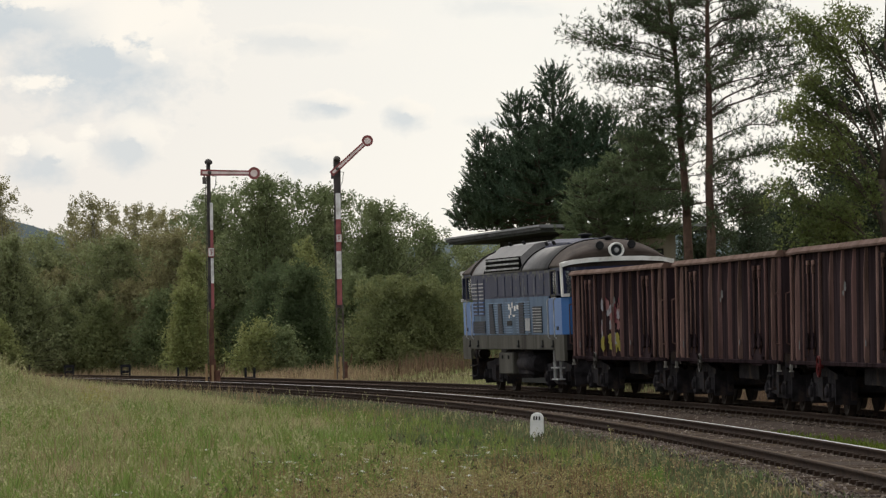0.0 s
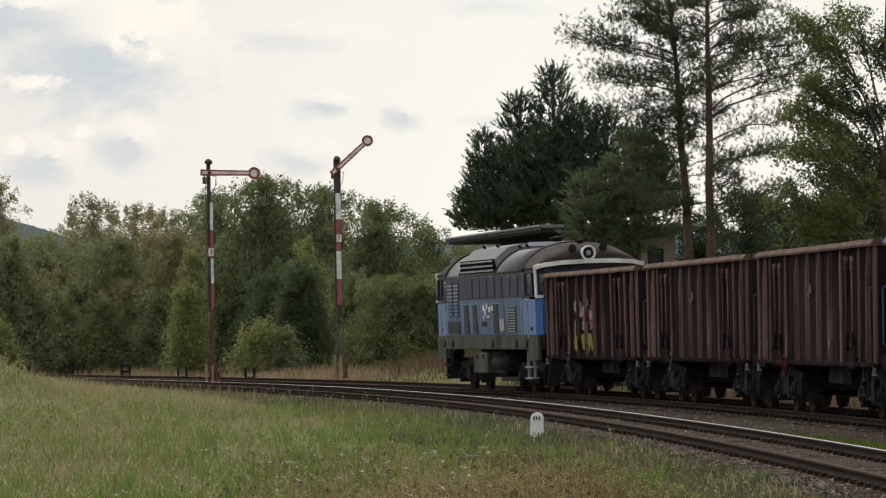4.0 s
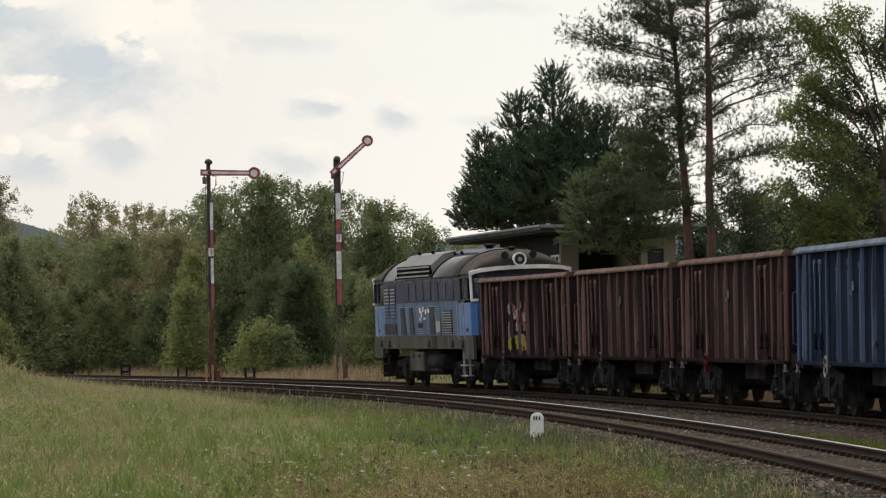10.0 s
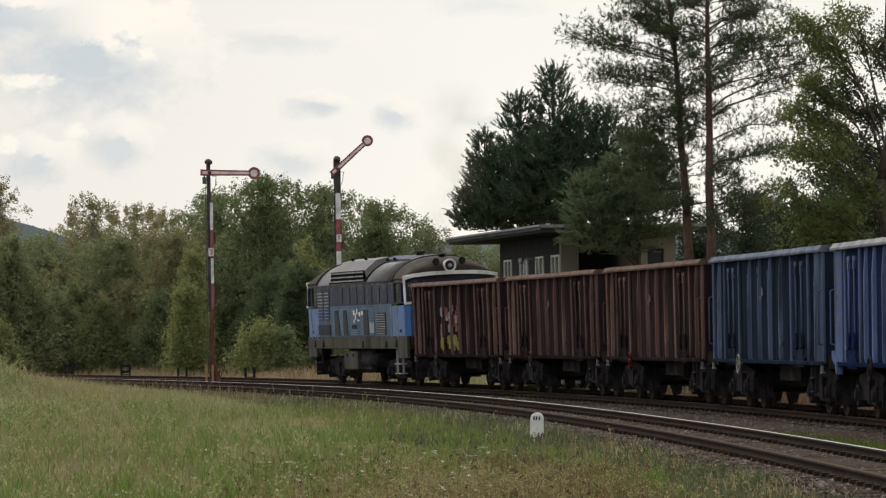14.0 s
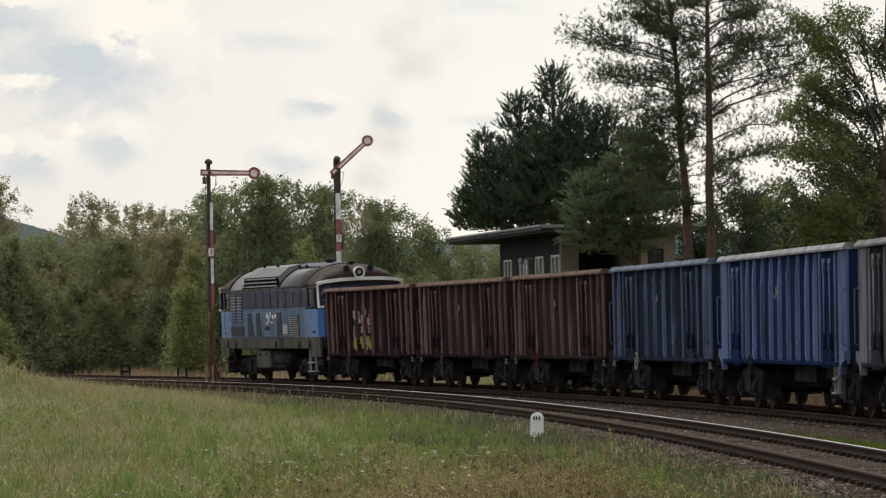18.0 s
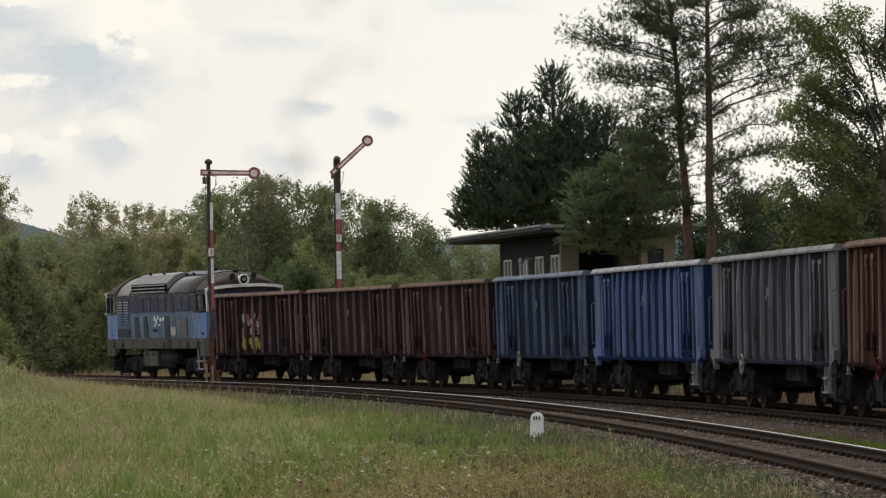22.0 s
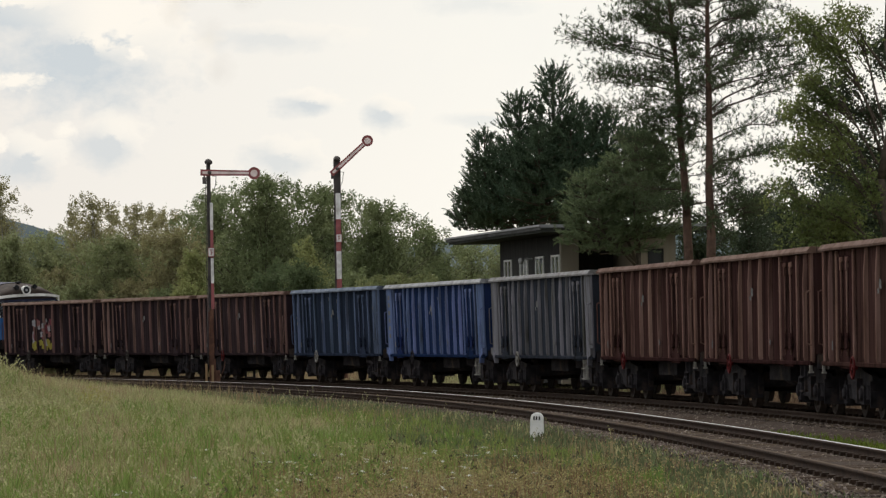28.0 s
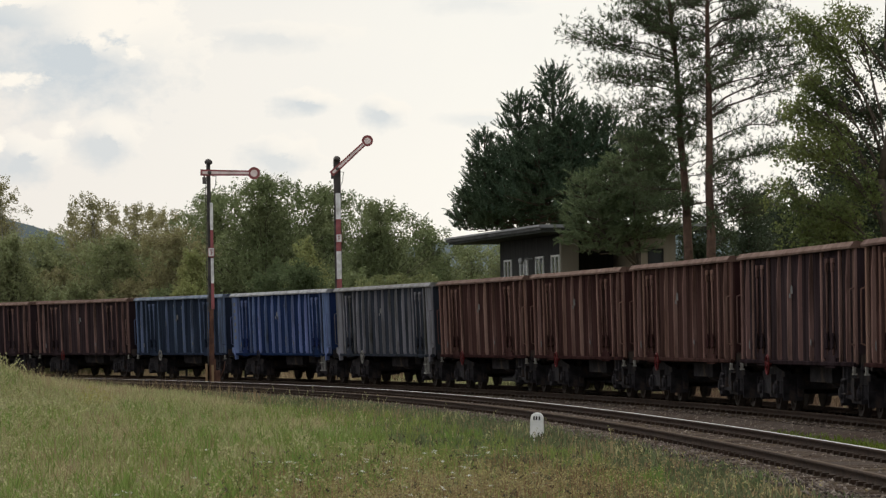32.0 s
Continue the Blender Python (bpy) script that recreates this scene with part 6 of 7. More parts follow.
def hill(x0, x1, y, top, seed, label):
    """A wooded ridge: a rounded body with a fringe of small tree shapes on its back."""
    root = new("wooded_hill")
    tagged(root, label, "hill", "far hills", "structure")
    xs = np.linspace(x0, x1, 60)
    h = [top * (0.75 + 0.25 * noise.noise((x * 0.004, seed, 0))) * max(math.sin(math.pi * (x - x0) / (x1 - x0)), 0) ** 0.5 for x in xs]
    bm = bmesh.new()
    loft(bm, [[(x, y - 400, -2), (x, y - 60, z * 0.85), (x, y, z), (x, y + 300, -2)] for x, z in zip(xs, h)], closed=True)
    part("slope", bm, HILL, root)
    rng = np.random.default_rng(seed)
    n = 2600
    tx = rng.uniform(x0, x1, n)
    tz = np.interp(tx, xs, h)
    back = rng.uniform(0, 1, n) ** 2
    c = np.stack([tx, y - 340 * back - 2, tz * (1 - back) * 0.98], 1)
    hh = rng.uniform(1.6, 3.6, n)
    v = np.concatenate([np.stack([c[:, 0] + dx * hh * 0.7, c[:, 1] + dy * hh * 0.6, c[:, 2] + dz * hh], 1)[:, None] for dx, dy, dz in ((-1, -1, -0.3), (1, -1, -0.3), (0, 1, -0.3), (0, 0, 0.45))], 1).reshape(-1, 3)
    q = np.arange(n)[:, None, None] * 4 + np.array([[0, 1, 3], [1, 2, 3], [2, 0, 3]])
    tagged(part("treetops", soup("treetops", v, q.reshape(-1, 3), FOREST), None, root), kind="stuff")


hill(-360, -110, 1900, 74, 1, "hazy blue-green wooded hill far off")
hill(-140, 330, 2100, 66, 2, "hazy blue-green wooded hill far off")


CLOUDS = ((-345, 278, 100, 60, 1.0), (-440, 325, 130, 36, 0.95), (-317, 190, 36, 26, 0.7), (-402, 174, 38, 24, 0.75), (-117, 230, 36, 12, 0.8), (-37, 218, 22, 16, 0.75), (-143, 174, 40, 20, 0.6), (-150, 296, 70, 14, 0.4), (60, 330, 60, 12, 0.3), (60, 214, 44, 8, 0.35))


PUFFS = ((-312, 327, 17, 9), (-298, 305, 10, 8), (-285, 286, 13, 10), (-408, 258, 34, 9), (-357, 208, 12, 9), (-430, 196, 18, 11))


def sky_material():
    """Cream sky with soft grey-blue clouds, each with a bright rim towards the sun."""
    m = bpy.data.materials.new("bright_clouded_sky")
    m.use_nodes = True
    nt = m.node_tree
    nt.nodes.clear()
    link = nt.links.new

    def math_node(op, a, b, clamp=False):
        n = nt.nodes.new("ShaderNodeMath")
        n.operation, n.use_clamp = op, clamp
        for k, v in enumerate((a, b)):
            if isinstance(v, (int, float)):
                n.inputs[k].default_value = v
            else:
                link(v, n.inputs[k])
        return n.outputs["Value"]

    def mix(fac, a, b):
        n = nt.nodes.new("ShaderNodeMix")
        n.data_type = "RGBA"
        link(fac, n.inputs[0])
        for k, v in ((6, a), (7, b)):
            if isinstance(v, tuple):
                n.inputs[k].default_value = v
            else:
                link(v, n.inputs[k])
        return n.outputs[2]

    out = nt.nodes.new("ShaderNodeOutputMaterial")
    em = nt.nodes.new("ShaderNodeEmission")
    co = nt.nodes.new("ShaderNodeTexCoord")

    def noise_at(scale, detail, rough=0.55):
        mp = nt.nodes.new("ShaderNodeMapping")
        mp.inputs["Scale"].default_value = (scale, 1, scale * 1.5)
        link(co.outputs["Object"], mp.inputs["Vector"])
        n1 = nt.nodes.new("ShaderNodeTexNoise")
        n1.inputs["Scale"].default_value, n1.inputs["Detail"].default_value, n1.inputs["Roughness"].default_value = 1.0, detail, rough
        link(mp.outputs["Vector"], n1.inputs["Vector"])
        return n1.outputs["Fac"]

    wisps, puffs, curls = noise_at(0.006, 5), noise_at(0.03, 8, 0.6), noise_at(0.07, 5, 0.6)
    shade, rim = 0.0, 0.0
    for cx, cz, rx, rz, strength in CLOUDS:
        masks = []
        for dx, dz in ((0.0, 0.0), (0.16, 0.26)):
            sub = nt.nodes.new("ShaderNodeVectorMath")
            sub.operation = "SUBTRACT"
            link(co.outputs["Object"], sub.inputs[0])
            sub.inputs[1].default_value = (cx + dx * rx, 0, cz + dz * rz)
            div = nt.nodes.new("ShaderNodeVectorMath")
            div.operation = "DIVIDE"
            link(sub.outputs["Vector"], div.inputs[0])
            div.inputs[1].default_value = (rx, 1, rz)
            ln = nt.nodes.new("ShaderNodeVectorMath")
            ln.operation = "LENGTH"
            link(div.outputs["Vector"], ln.inputs[0])
            far = math_node("ADD", ln.outputs["Value"], math_node("MULTIPLY", math_node("SUBTRACT", puffs, 0.5), 1.9))
            masks.append(math_node("MULTIPLY", math_node("MULTIPLY", math_node("SUBTRACT", 1.2, far, True), 1.05, True), strength))
        shade = math_node("MAXIMUM", shade, masks[0])
        rim = math_node("MAXIMUM", rim, math_node("SUBTRACT", masks[1], masks[0], True))
    for cx, cz, rx, rz in PUFFS:
        sub = nt.nodes.new("ShaderNodeVectorMath")
        sub.operation = "SUBTRACT"
        link(co.outputs["Object"], sub.inputs[0])
        sub.inputs[1].default_value = (cx, 0, cz)
        div = nt.nodes.new("ShaderNodeVectorMath")
        div.operation = "DIVIDE"
        link(sub.outputs["Vector"], div.inputs[0])
        div.inputs[1].default_value = (rx, 1, rz)
        ln = nt.nodes.new("ShaderNodeVectorMath")
        ln.operation = "LENGTH"
        link(div.outputs["Vector"], ln.inputs[0])
        far = math_node("ADD", ln.outputs["Value"], math_node("MULTIPLY", math_node("SUBTRACT", curls, 0.5), 2.6))
        rim = math_node("MAXIMUM", rim, math_node("MULTIPLY", math_node("SUBTRACT", 1.15, far, True), 0.4))
    sp = nt.nodes.new("ShaderNodeSeparateXYZ")
    link(co.outputs["Object"], sp.inputs["Vector"])
    side = nt.nodes.new("ShaderNodeMapRange")
    side.inputs["From Min"].default_value, side.inputs["From Max"].default_value = -480, 100
    link(sp.outputs["X"], side.inputs["Value"])
    up = nt.nodes.new("ShaderNodeMapRange")
    up.inputs["From Min"].default_value, up.inputs["From Max"].default_value = 120, 340
    link(sp.outputs["Z"], up.inputs["Value"])
    base = mix(side.outputs["Result"], (0.875, 0.828, 0.768, 1), (1.0, 0.965, 0.88, 1))
    base = mix(math_node("MULTIPLY", math_node("MULTIPLY", up.outputs["Result"], 0.45), math_node("SUBTRACT", wisps, 0.12, True)), base, (0.74, 0.78, 0.79, 1))
    base = mix(math_node("MULTIPLY", shade, 0.9, True), base, (0.60, 0.655, 0.69, 1))
    base = mix(math_node("MULTIPLY", rim, 3.2, True), base, (1.0, 0.945, 0.85, 1))
    link(base, em.inputs["Color"])
    link(em.outputs["Emission"], out.inputs["Surface"])
    return m


def build_sky():
    v = [(-1300, 0, -60), (1300, 0, -60), (1300, 0, 1100), (-1300, 0, 1100)]
    ob = new("sky_backdrop", soup("sky_backdrop", v, [(0, 1, 2, 3)], sky_material()))
    ob.location = (0, 4500, 0)
    tagged(ob, "bright cream and pale grey clouded sky", "sky", kind="structure")
    return ob


SKY = build_sky()


# ---- grass, flowers and stones ----
def blade_soup(rng, x, y, z, h, width, lean):
    """Bent grass blades: a quad and a tip each."""
    n = len(x)
    a = rng.uniform(0, 2 * math.pi, n)
    side = np.stack([np.cos(a), np.sin(a), np.zeros(n)], 1) * (width * rng.uniform(0.6, 1.3, n))[:, None]
    b = rng.uniform(0, 2 * math.pi, n)
    out = np.stack([np.cos(b), np.sin(b), np.zeros(n)], 1) * (h * lean * rng.uniform(0.1, 1.0, n))[:, None]
    p = np.stack([x, y, z], 1)
    up = np.array([0, 0, 1.0])
    v = np.stack([p - side, p + side, p + side * 0.7 + out * 0.3 + up * (h * 0.6)[:, None], p - side * 0.7 + out * 0.3 + up * (h * 0.6)[:, None], p + out + up * (h * rng.uniform(0.85, 1.0, n))[:, None]], 1).reshape(-1, 3)
    k = np.arange(n)[:, None] * 5
    tris = np.concatenate([k + np.array([[0, 1, 2]]), k + np.array([[0, 2, 3]]), k + np.array([[3, 2, 4]])], 1).reshape(-1, 3)
    return v, tris


def patch(x, y, a, b, c):
    return np.sin(x * a + 1.3 * np.sin(y * b)) * np.sin(y * b * 0.7 + c + 0.8 * np.sin(x * a * 0.6))


def meadow_edge(y):
    """x of the meadow's edge at the near track's ballast."""
    s = np.arange(-60.0, 200.0, 2.0)
    ex, ey, _ = on_line(s, 1.42, 0.0, True, True)
    return np.interp(y, ey, ex)


def meadow_points(rng, n, y0, y1):
    y = y0 + (y1 - y0) * rng.uniform(0, 1, n)
    lo, hi = -0.112 * y - 2, meadow_edge(y) + rng.normal(0, 0.12, n)
    x = lo + (hi - lo) * rng.uniform(0, 1, n)
    return x, y


def build_meadow():
    rng = np.random.default_rng(5)
    x, y = meadow_points(rng, 138000, 42, 160)
    tall = np.clip((-x - 1.0 + 0.02 * (y - 60)) / 8.0, 0, 1)
    edge = np.clip((meadow_edge(y) - x) / 3.5, 0.3, 1)
    h = (0.13 + 0.30 * tall + 0.07 * patch(x, y, 0.8, 0.35, 0.4)) * edge * rng.uniform(0.55, 1.35, len(x))
    h = np.clip(h, 0.05, 0.75)
    v, f = blade_soup(rng, x, y, ground_z(x, y) - 0.01, h, 0.007 + 0.00009 * y, 0.5)
    tagged(new("meadow_grass", soup("meadow_grass", v, f, GRASS)), "uneven green and yellowish meadow grass", "grass", kind="stuff")
    # tussocks
    n, per = 1900, 24
    cx, cy = meadow_points(rng, n, 42, 112)
    keep = cx < meadow_edge(cy) - 1.0
    cx, cy = cx[keep], cy[keep]
    size = rng.uniform(0.12, 0.34, len(cx)) * (0.6 + 0.9 * np.clip((-cx + 1) / 8, 0, 1))
    x = np.repeat(cx, per) + rng.normal(0, 0.07, len(cx) * per)
    y = np.repeat(cy, per) + rng.normal(0, 0.12, len(cx) * per)
    v, f = blade_soup(rng, x, y, ground_z(x, y) - 0.01, np.repeat(size, per) * rng.uniform(0.7, 1.5, len(x)) + 0.05, 0.009, 0.75)
    tagged(new("tussocks", soup("tussocks", v, f, TUSSOCK)), "lush green grass tussocks in the meadow", "grass", kind="stuff")
    # nodding plumes of tall grass
    n = 900
    x, y = meadow_points(rng, n, 42, 120)
    keep = (-x * 0.12 + rng.normal(0, 0.5, n)) > 0.1
    x, y = x[keep], y[keep]
    h = (0.34 + 0.36 * np.clip((-x) / 8, 0, 1)) * rng.uniform(0.75, 1.25, len(x))
    z = ground_z(x, y)
    v, f = blade_soup(rng, x, y, z, h, 0.004, 0.04)
    root = new("plume_grass", soup("stalks", v, f, DRY_GRASS))
    tagged(root, "tall grass with pale nodding plumes in the meadow", "grass", kind="stuff")
    turn = rng.uniform(-1, 1, len(x)) * 0.6
    m = 9
    t = np.tile(np.linspace(0, 1, m), len(x))
    c = np.stack([np.repeat(x, m) + np.repeat(turn, m) * t ** 1.5 * 0.14, np.repeat(y, m), np.repeat(z + h * 0.86, m) + 0.15 * t * np.repeat(1 - 0.4 * np.abs(turn), m)], 1)
    v, f = leaf_quads(rng, c + rng.normal(size=c.shape) * 0.006, 0.035, 0.2)
    tagged(part("plumes", soup("plumes", v, f, PLUME), None, root), kind="stuff")
    # pale arching clumps among the tall grass
    n, per = 150, 34
    cx, cy = meadow_points(rng, n, 43, 84)
    keep = cx < -1.6 + rng.normal(0, 0.8, n)
    cx, cy = cx[keep], cy[keep]
    x = np.repeat(cx, per) + rng.normal(0, 0.10, len(cx) * per)
    y = np.repeat(cy, per) + rng.normal(0, 0.16, len(cx) * per)
    h = np.repeat(rng.uniform(0.42, 0.72, len(cx)), per) * rng.uniform(0.55, 1.1, len(x))
    v, f = blade_soup(rng, x, y, ground_z(x, y) - 0.01, h, 0.008, 0.8)
    root = new("arching_grass", soup("arching_grass", v, f, TUSSOCK))
    tagged(root, "tall arching pale green grass clumps in the meadow", "grass", kind="stuff")
    pick = rng.uniform(0, 1, len(x)) < 0.16
    m = 10
    t = np.tile(np.linspace(0, 1, m), int(pick.sum()))
    turn = np.repeat(rng.uniform(-1, 1, int(pick.sum())), m)
    c = np.stack([np.repeat(x[pick], m) + turn * (0.02 + 0.13 * t ** 1.4), np.repeat(y[pick], m), np.repeat((ground_z(x, y) + h * 1.02)[pick], m) + 0.13 * t * (1 - 0.55 * np.abs(turn) * t)], 1)
    v, f = leaf_quads(rng, c + rng.normal(size=c.shape) * 0.006, 0.036, 0.2)
    tagged(part("plumes", soup("plumes", v, f, PLUME), None, root), kind="stuff")
    # a thick drift of withered heads on branching stems
    n = 1500
    x, y = rng.normal(0.2, 1.25, n), 43.5 + 15 * rng.uniform(0, 1, n) ** 1.4
    keep = patch(x, y, 0.9, 0.35, 0.3) + rng.normal(0, 0.45, n) > -0.15
    x, y = x[keep], y[keep]
    h = rng.uniform(0.22, 0.52, len(x))
    z = ground_z(x, y)
    v, f = blade_soup(rng, x, y, z, h, 0.005, 0.15)
    root = new("tansy_stems", soup("tansy_stems", v, f, SORREL))
    tagged(root, "dense brown flower stems with tan heads in the meadow", "wild plants", kind="stuff")
    c = np.repeat(np.stack([x, y, z + h * 0.95], 1), 12, axis=0) + rng.normal(size=(len(x) * 12, 3)) * np.array([0.035, 0.035, 0.03])
    v, f = leaf_quads(rng, c, 0.028, 0.6)
    tagged(part("heads", soup("heads", v, f, WITHERED), None, root), kind="stuff")
    # tall pale grass on the rise beside the line
    n = 2600
    y = rng.uniform(84, 132, n)
    x = -0.108 * y + np.abs(rng.normal(0, 1.7, n))
    h = rng.uniform(0.35, 0.85, n) * np.clip(1.15 - 0.10 * (x + 0.108 * y), 0.4, 1.1)
    z = ground_z(x, y)
    v, f = blade_soup(rng, x, y, z - 0.01, h, 0.011, 0.45)
    root = new("rise_grass", soup("rise_grass", v, f, TUSSOCK))
    tagged(root, "tall pale grass with feathery heads on a rise", "grass", kind="stuff")
    pick = rng.uniform(0, 1, n) < 0.3
    m = 8
    t = np.tile(np.linspace(0, 1, m), int(pick.sum()))
    turn = np.repeat(rng.uniform(-1, 1, int(pick.sum())), m)
    c = np.stack([np.repeat(x[pick], m) + turn * (0.05 + 0.16 * t), np.repeat(y[pick], m), np.repeat((z + h * 0.92)[pick], m) + 0.16 * t * (1 - 0.4 * np.abs(turn) * t)], 1)
    v, f = leaf_quads(rng, c + rng.normal(size=c.shape) * 0.01, 0.055, 0.2)
    tagged(part("plumes", soup("plumes", v, f, PLUME), None, root), kind="stuff")
    # dry seed stalks over the grass
    x, y = meadow_points(rng, 16000, 42, 150)
    keep = (patch(x, y, 0.5, 0.22, 2.0) + rng.normal(0, 0.4, len(x)) - 0.08 * x) > 0.25
    x, y = x[keep], y[keep]
    tall = np.clip((-x - 1.0) / 8.0, 0, 1)
    v, f = blade_soup(rng, x, y, ground_z(x, y), (0.32 + 0.35 * tall) * rng.uniform(0.7, 1.3, len(x)), 0.006, 0.35)
    tagged(new("dry_stalks", soup("dry_stalks", v, f, DRY_GRASS)), "thin pale dry stalks in the meadow", "grass", kind="stuff")
    # reddish sorrel patches
    cx, cy = rng.uniform(-2.8, 3.6, 150), 44 + 26 * rng.uniform(0, 1, 150) ** 1.5
    x = np.repeat(cx, 60) + rng.normal(0, 0.35, 150 * 60)
    y = np.repeat(cy, 60) + rng.normal(0, 1.2, 150 * 60)
    keep = x < meadow_edge(y) - 1.5
    x, y = x[keep], y[keep]
    v, f = blade_soup(rng, x, y, ground_z(x, y), rng.uniform(0.1, 0.38, len(x)), 0.005, 0.6)
    tagged(new("sorrel", soup("sorrel", v, f, SORREL)), "reddish brown sorrel stalks in the meadow", "wild plants", kind="stuff")
    # white umbels on thin stems
    n = 75
    x, y = meadow_points(rng, n * 6, 43, 66)
    keep = (patch(x, y, 0.9, 0.4, 0.9) + rng.normal(0, 0.4, len(x)) > 0.1) & (x < 1.2) & (x > -3.6)
    x, y = x[keep][:n], y[keep][:n]
    h = rng.uniform(0.25, 0.5, len(x))
    z = ground_z(x, y)
    v, f = blade_soup(rng, x, y, z, h, 0.005, 0.05)
    root = new("wild_carrots", soup("stems", v, f, GRASS))
    tagged(root, "white flowering wild carrots on thin stems in the meadow", "wild flowers", kind="stuff")
    r = rng.uniform(0.025, 0.055, len(x))
    m = 16
    off = rng.normal(size=(len(x) * m, 3)) * np.array([0.45, 0.45, 0.12])
    c = np.repeat(np.stack([x, y, z + h * 0.97], 1), m, axis=0) + off * np.repeat(r, m)[:, None] * 1.2
    v, f = leaf_quads(rng, c, 0.022, 0.9)
    tagged(part("flower_heads", soup("flower_heads", v, f, PETAL), None, root), kind="stuff")
    # small tan seed heads, thick in the dry part of the meadow
    x, y = meadow_points(rng, 5200, 43, 74)
    keep = (np.abs(x - 0.4) < 2.6 + rng.normal(0, 0.8, len(x))) & (patch(x, y, 0.7, 0.3, 1.7) + rng.normal(0, 0.5, len(x)) > -0.1)
    x, y = x[keep], y[keep]
    h = rng.uniform(0.2, 0.46, len(x))
    z = ground_z(x, y)
    v, f = blade_soup(rng, x, y, z, h, 0.004, 0.1)
    root = new("yarrow_stems", soup("stems", v, f, SORREL))
    tagged(root, "withered tan flower heads on brown stems in the meadow", "wild plants", kind="stuff")
    c = np.repeat(np.stack([x, y, z + h * 0.97], 1), 6, axis=0) + rng.normal(size=(len(x) * 6, 3)) * np.array([0.018, 0.018, 0.008])
    v, f = leaf_quads(rng, c, 0.026, 0.8)
    tagged(part("heads", soup("heads", v, f, WITHERED), None, root), kind="stuff")
    # dark seed heads
    x, y = meadow_points(rng, 1200, 43, 72)
    keep = (x > -2.6) & (x < 1.8) & (rng.uniform(43, 90, len(x)) > y)
    x, y = x[keep][:240], y[keep][:240]
    h = rng.uniform(0.3, 0.6, len(x))
    z = ground_z(x, y)
    v, f = blade_soup(rng, x, y, z, h, 0.005, 0.05)
    root = new("seed_heads", soup("stems", v, f, SORREL))
    tagged(root, "dark brown seed heads on dry stems in the meadow", "wild plants", kind="stuff")
    c = np.repeat(np.stack([x, y, z + h * 0.96], 1), 10, axis=0) + rng.normal(size=(len(x) * 10, 3)) * 0.016
    v, f = leaf_quads(rng, c, 0.026, 0.4)
    tagged(part("heads", soup("heads", v, f, SEED), None, root), kind="stuff")
    # a yellowing weed clump at the meadow's far side
    for k, (wx, wy, tall) in enumerate(((-8.9, 113, 0.75), (-8.5, 112.5, 0.6), (-9.2, 113.5, 0.62))):
        m = 26
        x, y = wx + rng.normal(0, 0.10, m), wy + rng.normal(0, 0.10, m)
        h = tall * rng.uniform(0.6, 1.1, m)
        z = ground_z(x, y)
        v, f = blade_soup(rng, x, y, z, h, 0.006, 0.25)
        root = new("yellow_weed", soup("stems", v, f, GRASS))
        tagged(root, "yellowing leafy weed clump in the meadow", "wild plant", "yellow weeds")
        c = np.repeat(np.stack([x, y, z], 1), 14, axis=0) + np.stack([rng.normal(0, 0.06, m * 14), rng.normal(0, 0.06, m * 14), np.repeat(h, 14) * rng.uniform(0.35, 1.05, m * 14)], 1)
        v, f = leaf_quads(rng, c, 0.05, 0.4)
        part("leaves", soup("leaves", v, f, WEED_YELLOW), None, root)
    # growth added behind the far track where the building stands, in shaded-straw brown
    n = 26000
    s = rng.uniform(-40, 62, n)
    o = -2.9 - 5.5 * rng.uniform(0, 1, n) ** 1.2
    x, y, _ = on_line(s, o, 0.0, False, True)
    v, f = blade_soup(rng, x, y, ground_z(x, y) - 0.02, rng.uniform(0.15, 0.55, n), 0.014, 0.6)
    tagged(new("brown_growth", soup("brown_growth", v, f, BRUSH)), "brown growth added for shaded straw beside the far track", "dry plants", kind="stuff")
    # dry grass behind the line
    n = 42000
    s = rng.uniform(55, 190, n)
    o = -3.2 - 13 * rng.uniform(0, 1, n) ** 1.3
    x, y, _ = on_line(s, o, 0.0, False, True)
    h = (0.10 + 0.15 * np.clip((-o - 5) / 5, 0, 1)) * rng.uniform(0.5, 1.3, n)
    dry = patch(x, y, 0.35, 0.2, 0.5) + rng.normal(0, 0.5, n) > -0.1
    for keep, mat, name, label in ((dry, STRAW, "dry_grass", "pale straw-coloured dry grass behind the line"), (~dry, GRASS, "rough_grass", "rough green grass behind the line")):
        v, f = blade_soup(rng, x[keep], y[keep], ground_z(x[keep], y[keep]) - 0.02, h[keep], 0.014, 0.5)
        tagged(new(name, soup(name, v, f, mat)), label, "grass", kind="stuff")
    # tall straw-coloured grass before the wood's edge
    n = 11000
    s = rng.uniform(108, 150, n)
    o = -3.6 - 7.5 * rng.uniform(0, 1, n)
    x, y, _ = on_line(s, o, 0.0, False, True)
    keep = patch(x, y, 0.6, 0.3, 1.1) + rng.normal(0, 0.5, n) > -0.35
    x, y = x[keep], y[keep]
    v, f = blade_soup(rng, x, y, ground_z(x, y) - 0.02, rng.uniform(0.28, 0.74, len(x)), 0.013, 0.6)
    tagged(new("straw_strip", soup("straw_strip", v, f, STRAW_PALE)), "pale tan withered grass before the wood", "grass", kind="stuff")
    # brown withered brush by the shrubs
    spots = ((-9.0, 183, 0.9, 220, 0.7), (-4.0, 183, 0.9, 420, 1.0), (1.5, 182, 1.1, 480, 0.95), (-34.5, 187, 0.45, 260, 0.6), (-33.0, 187, 0.3, 120, 0.45))
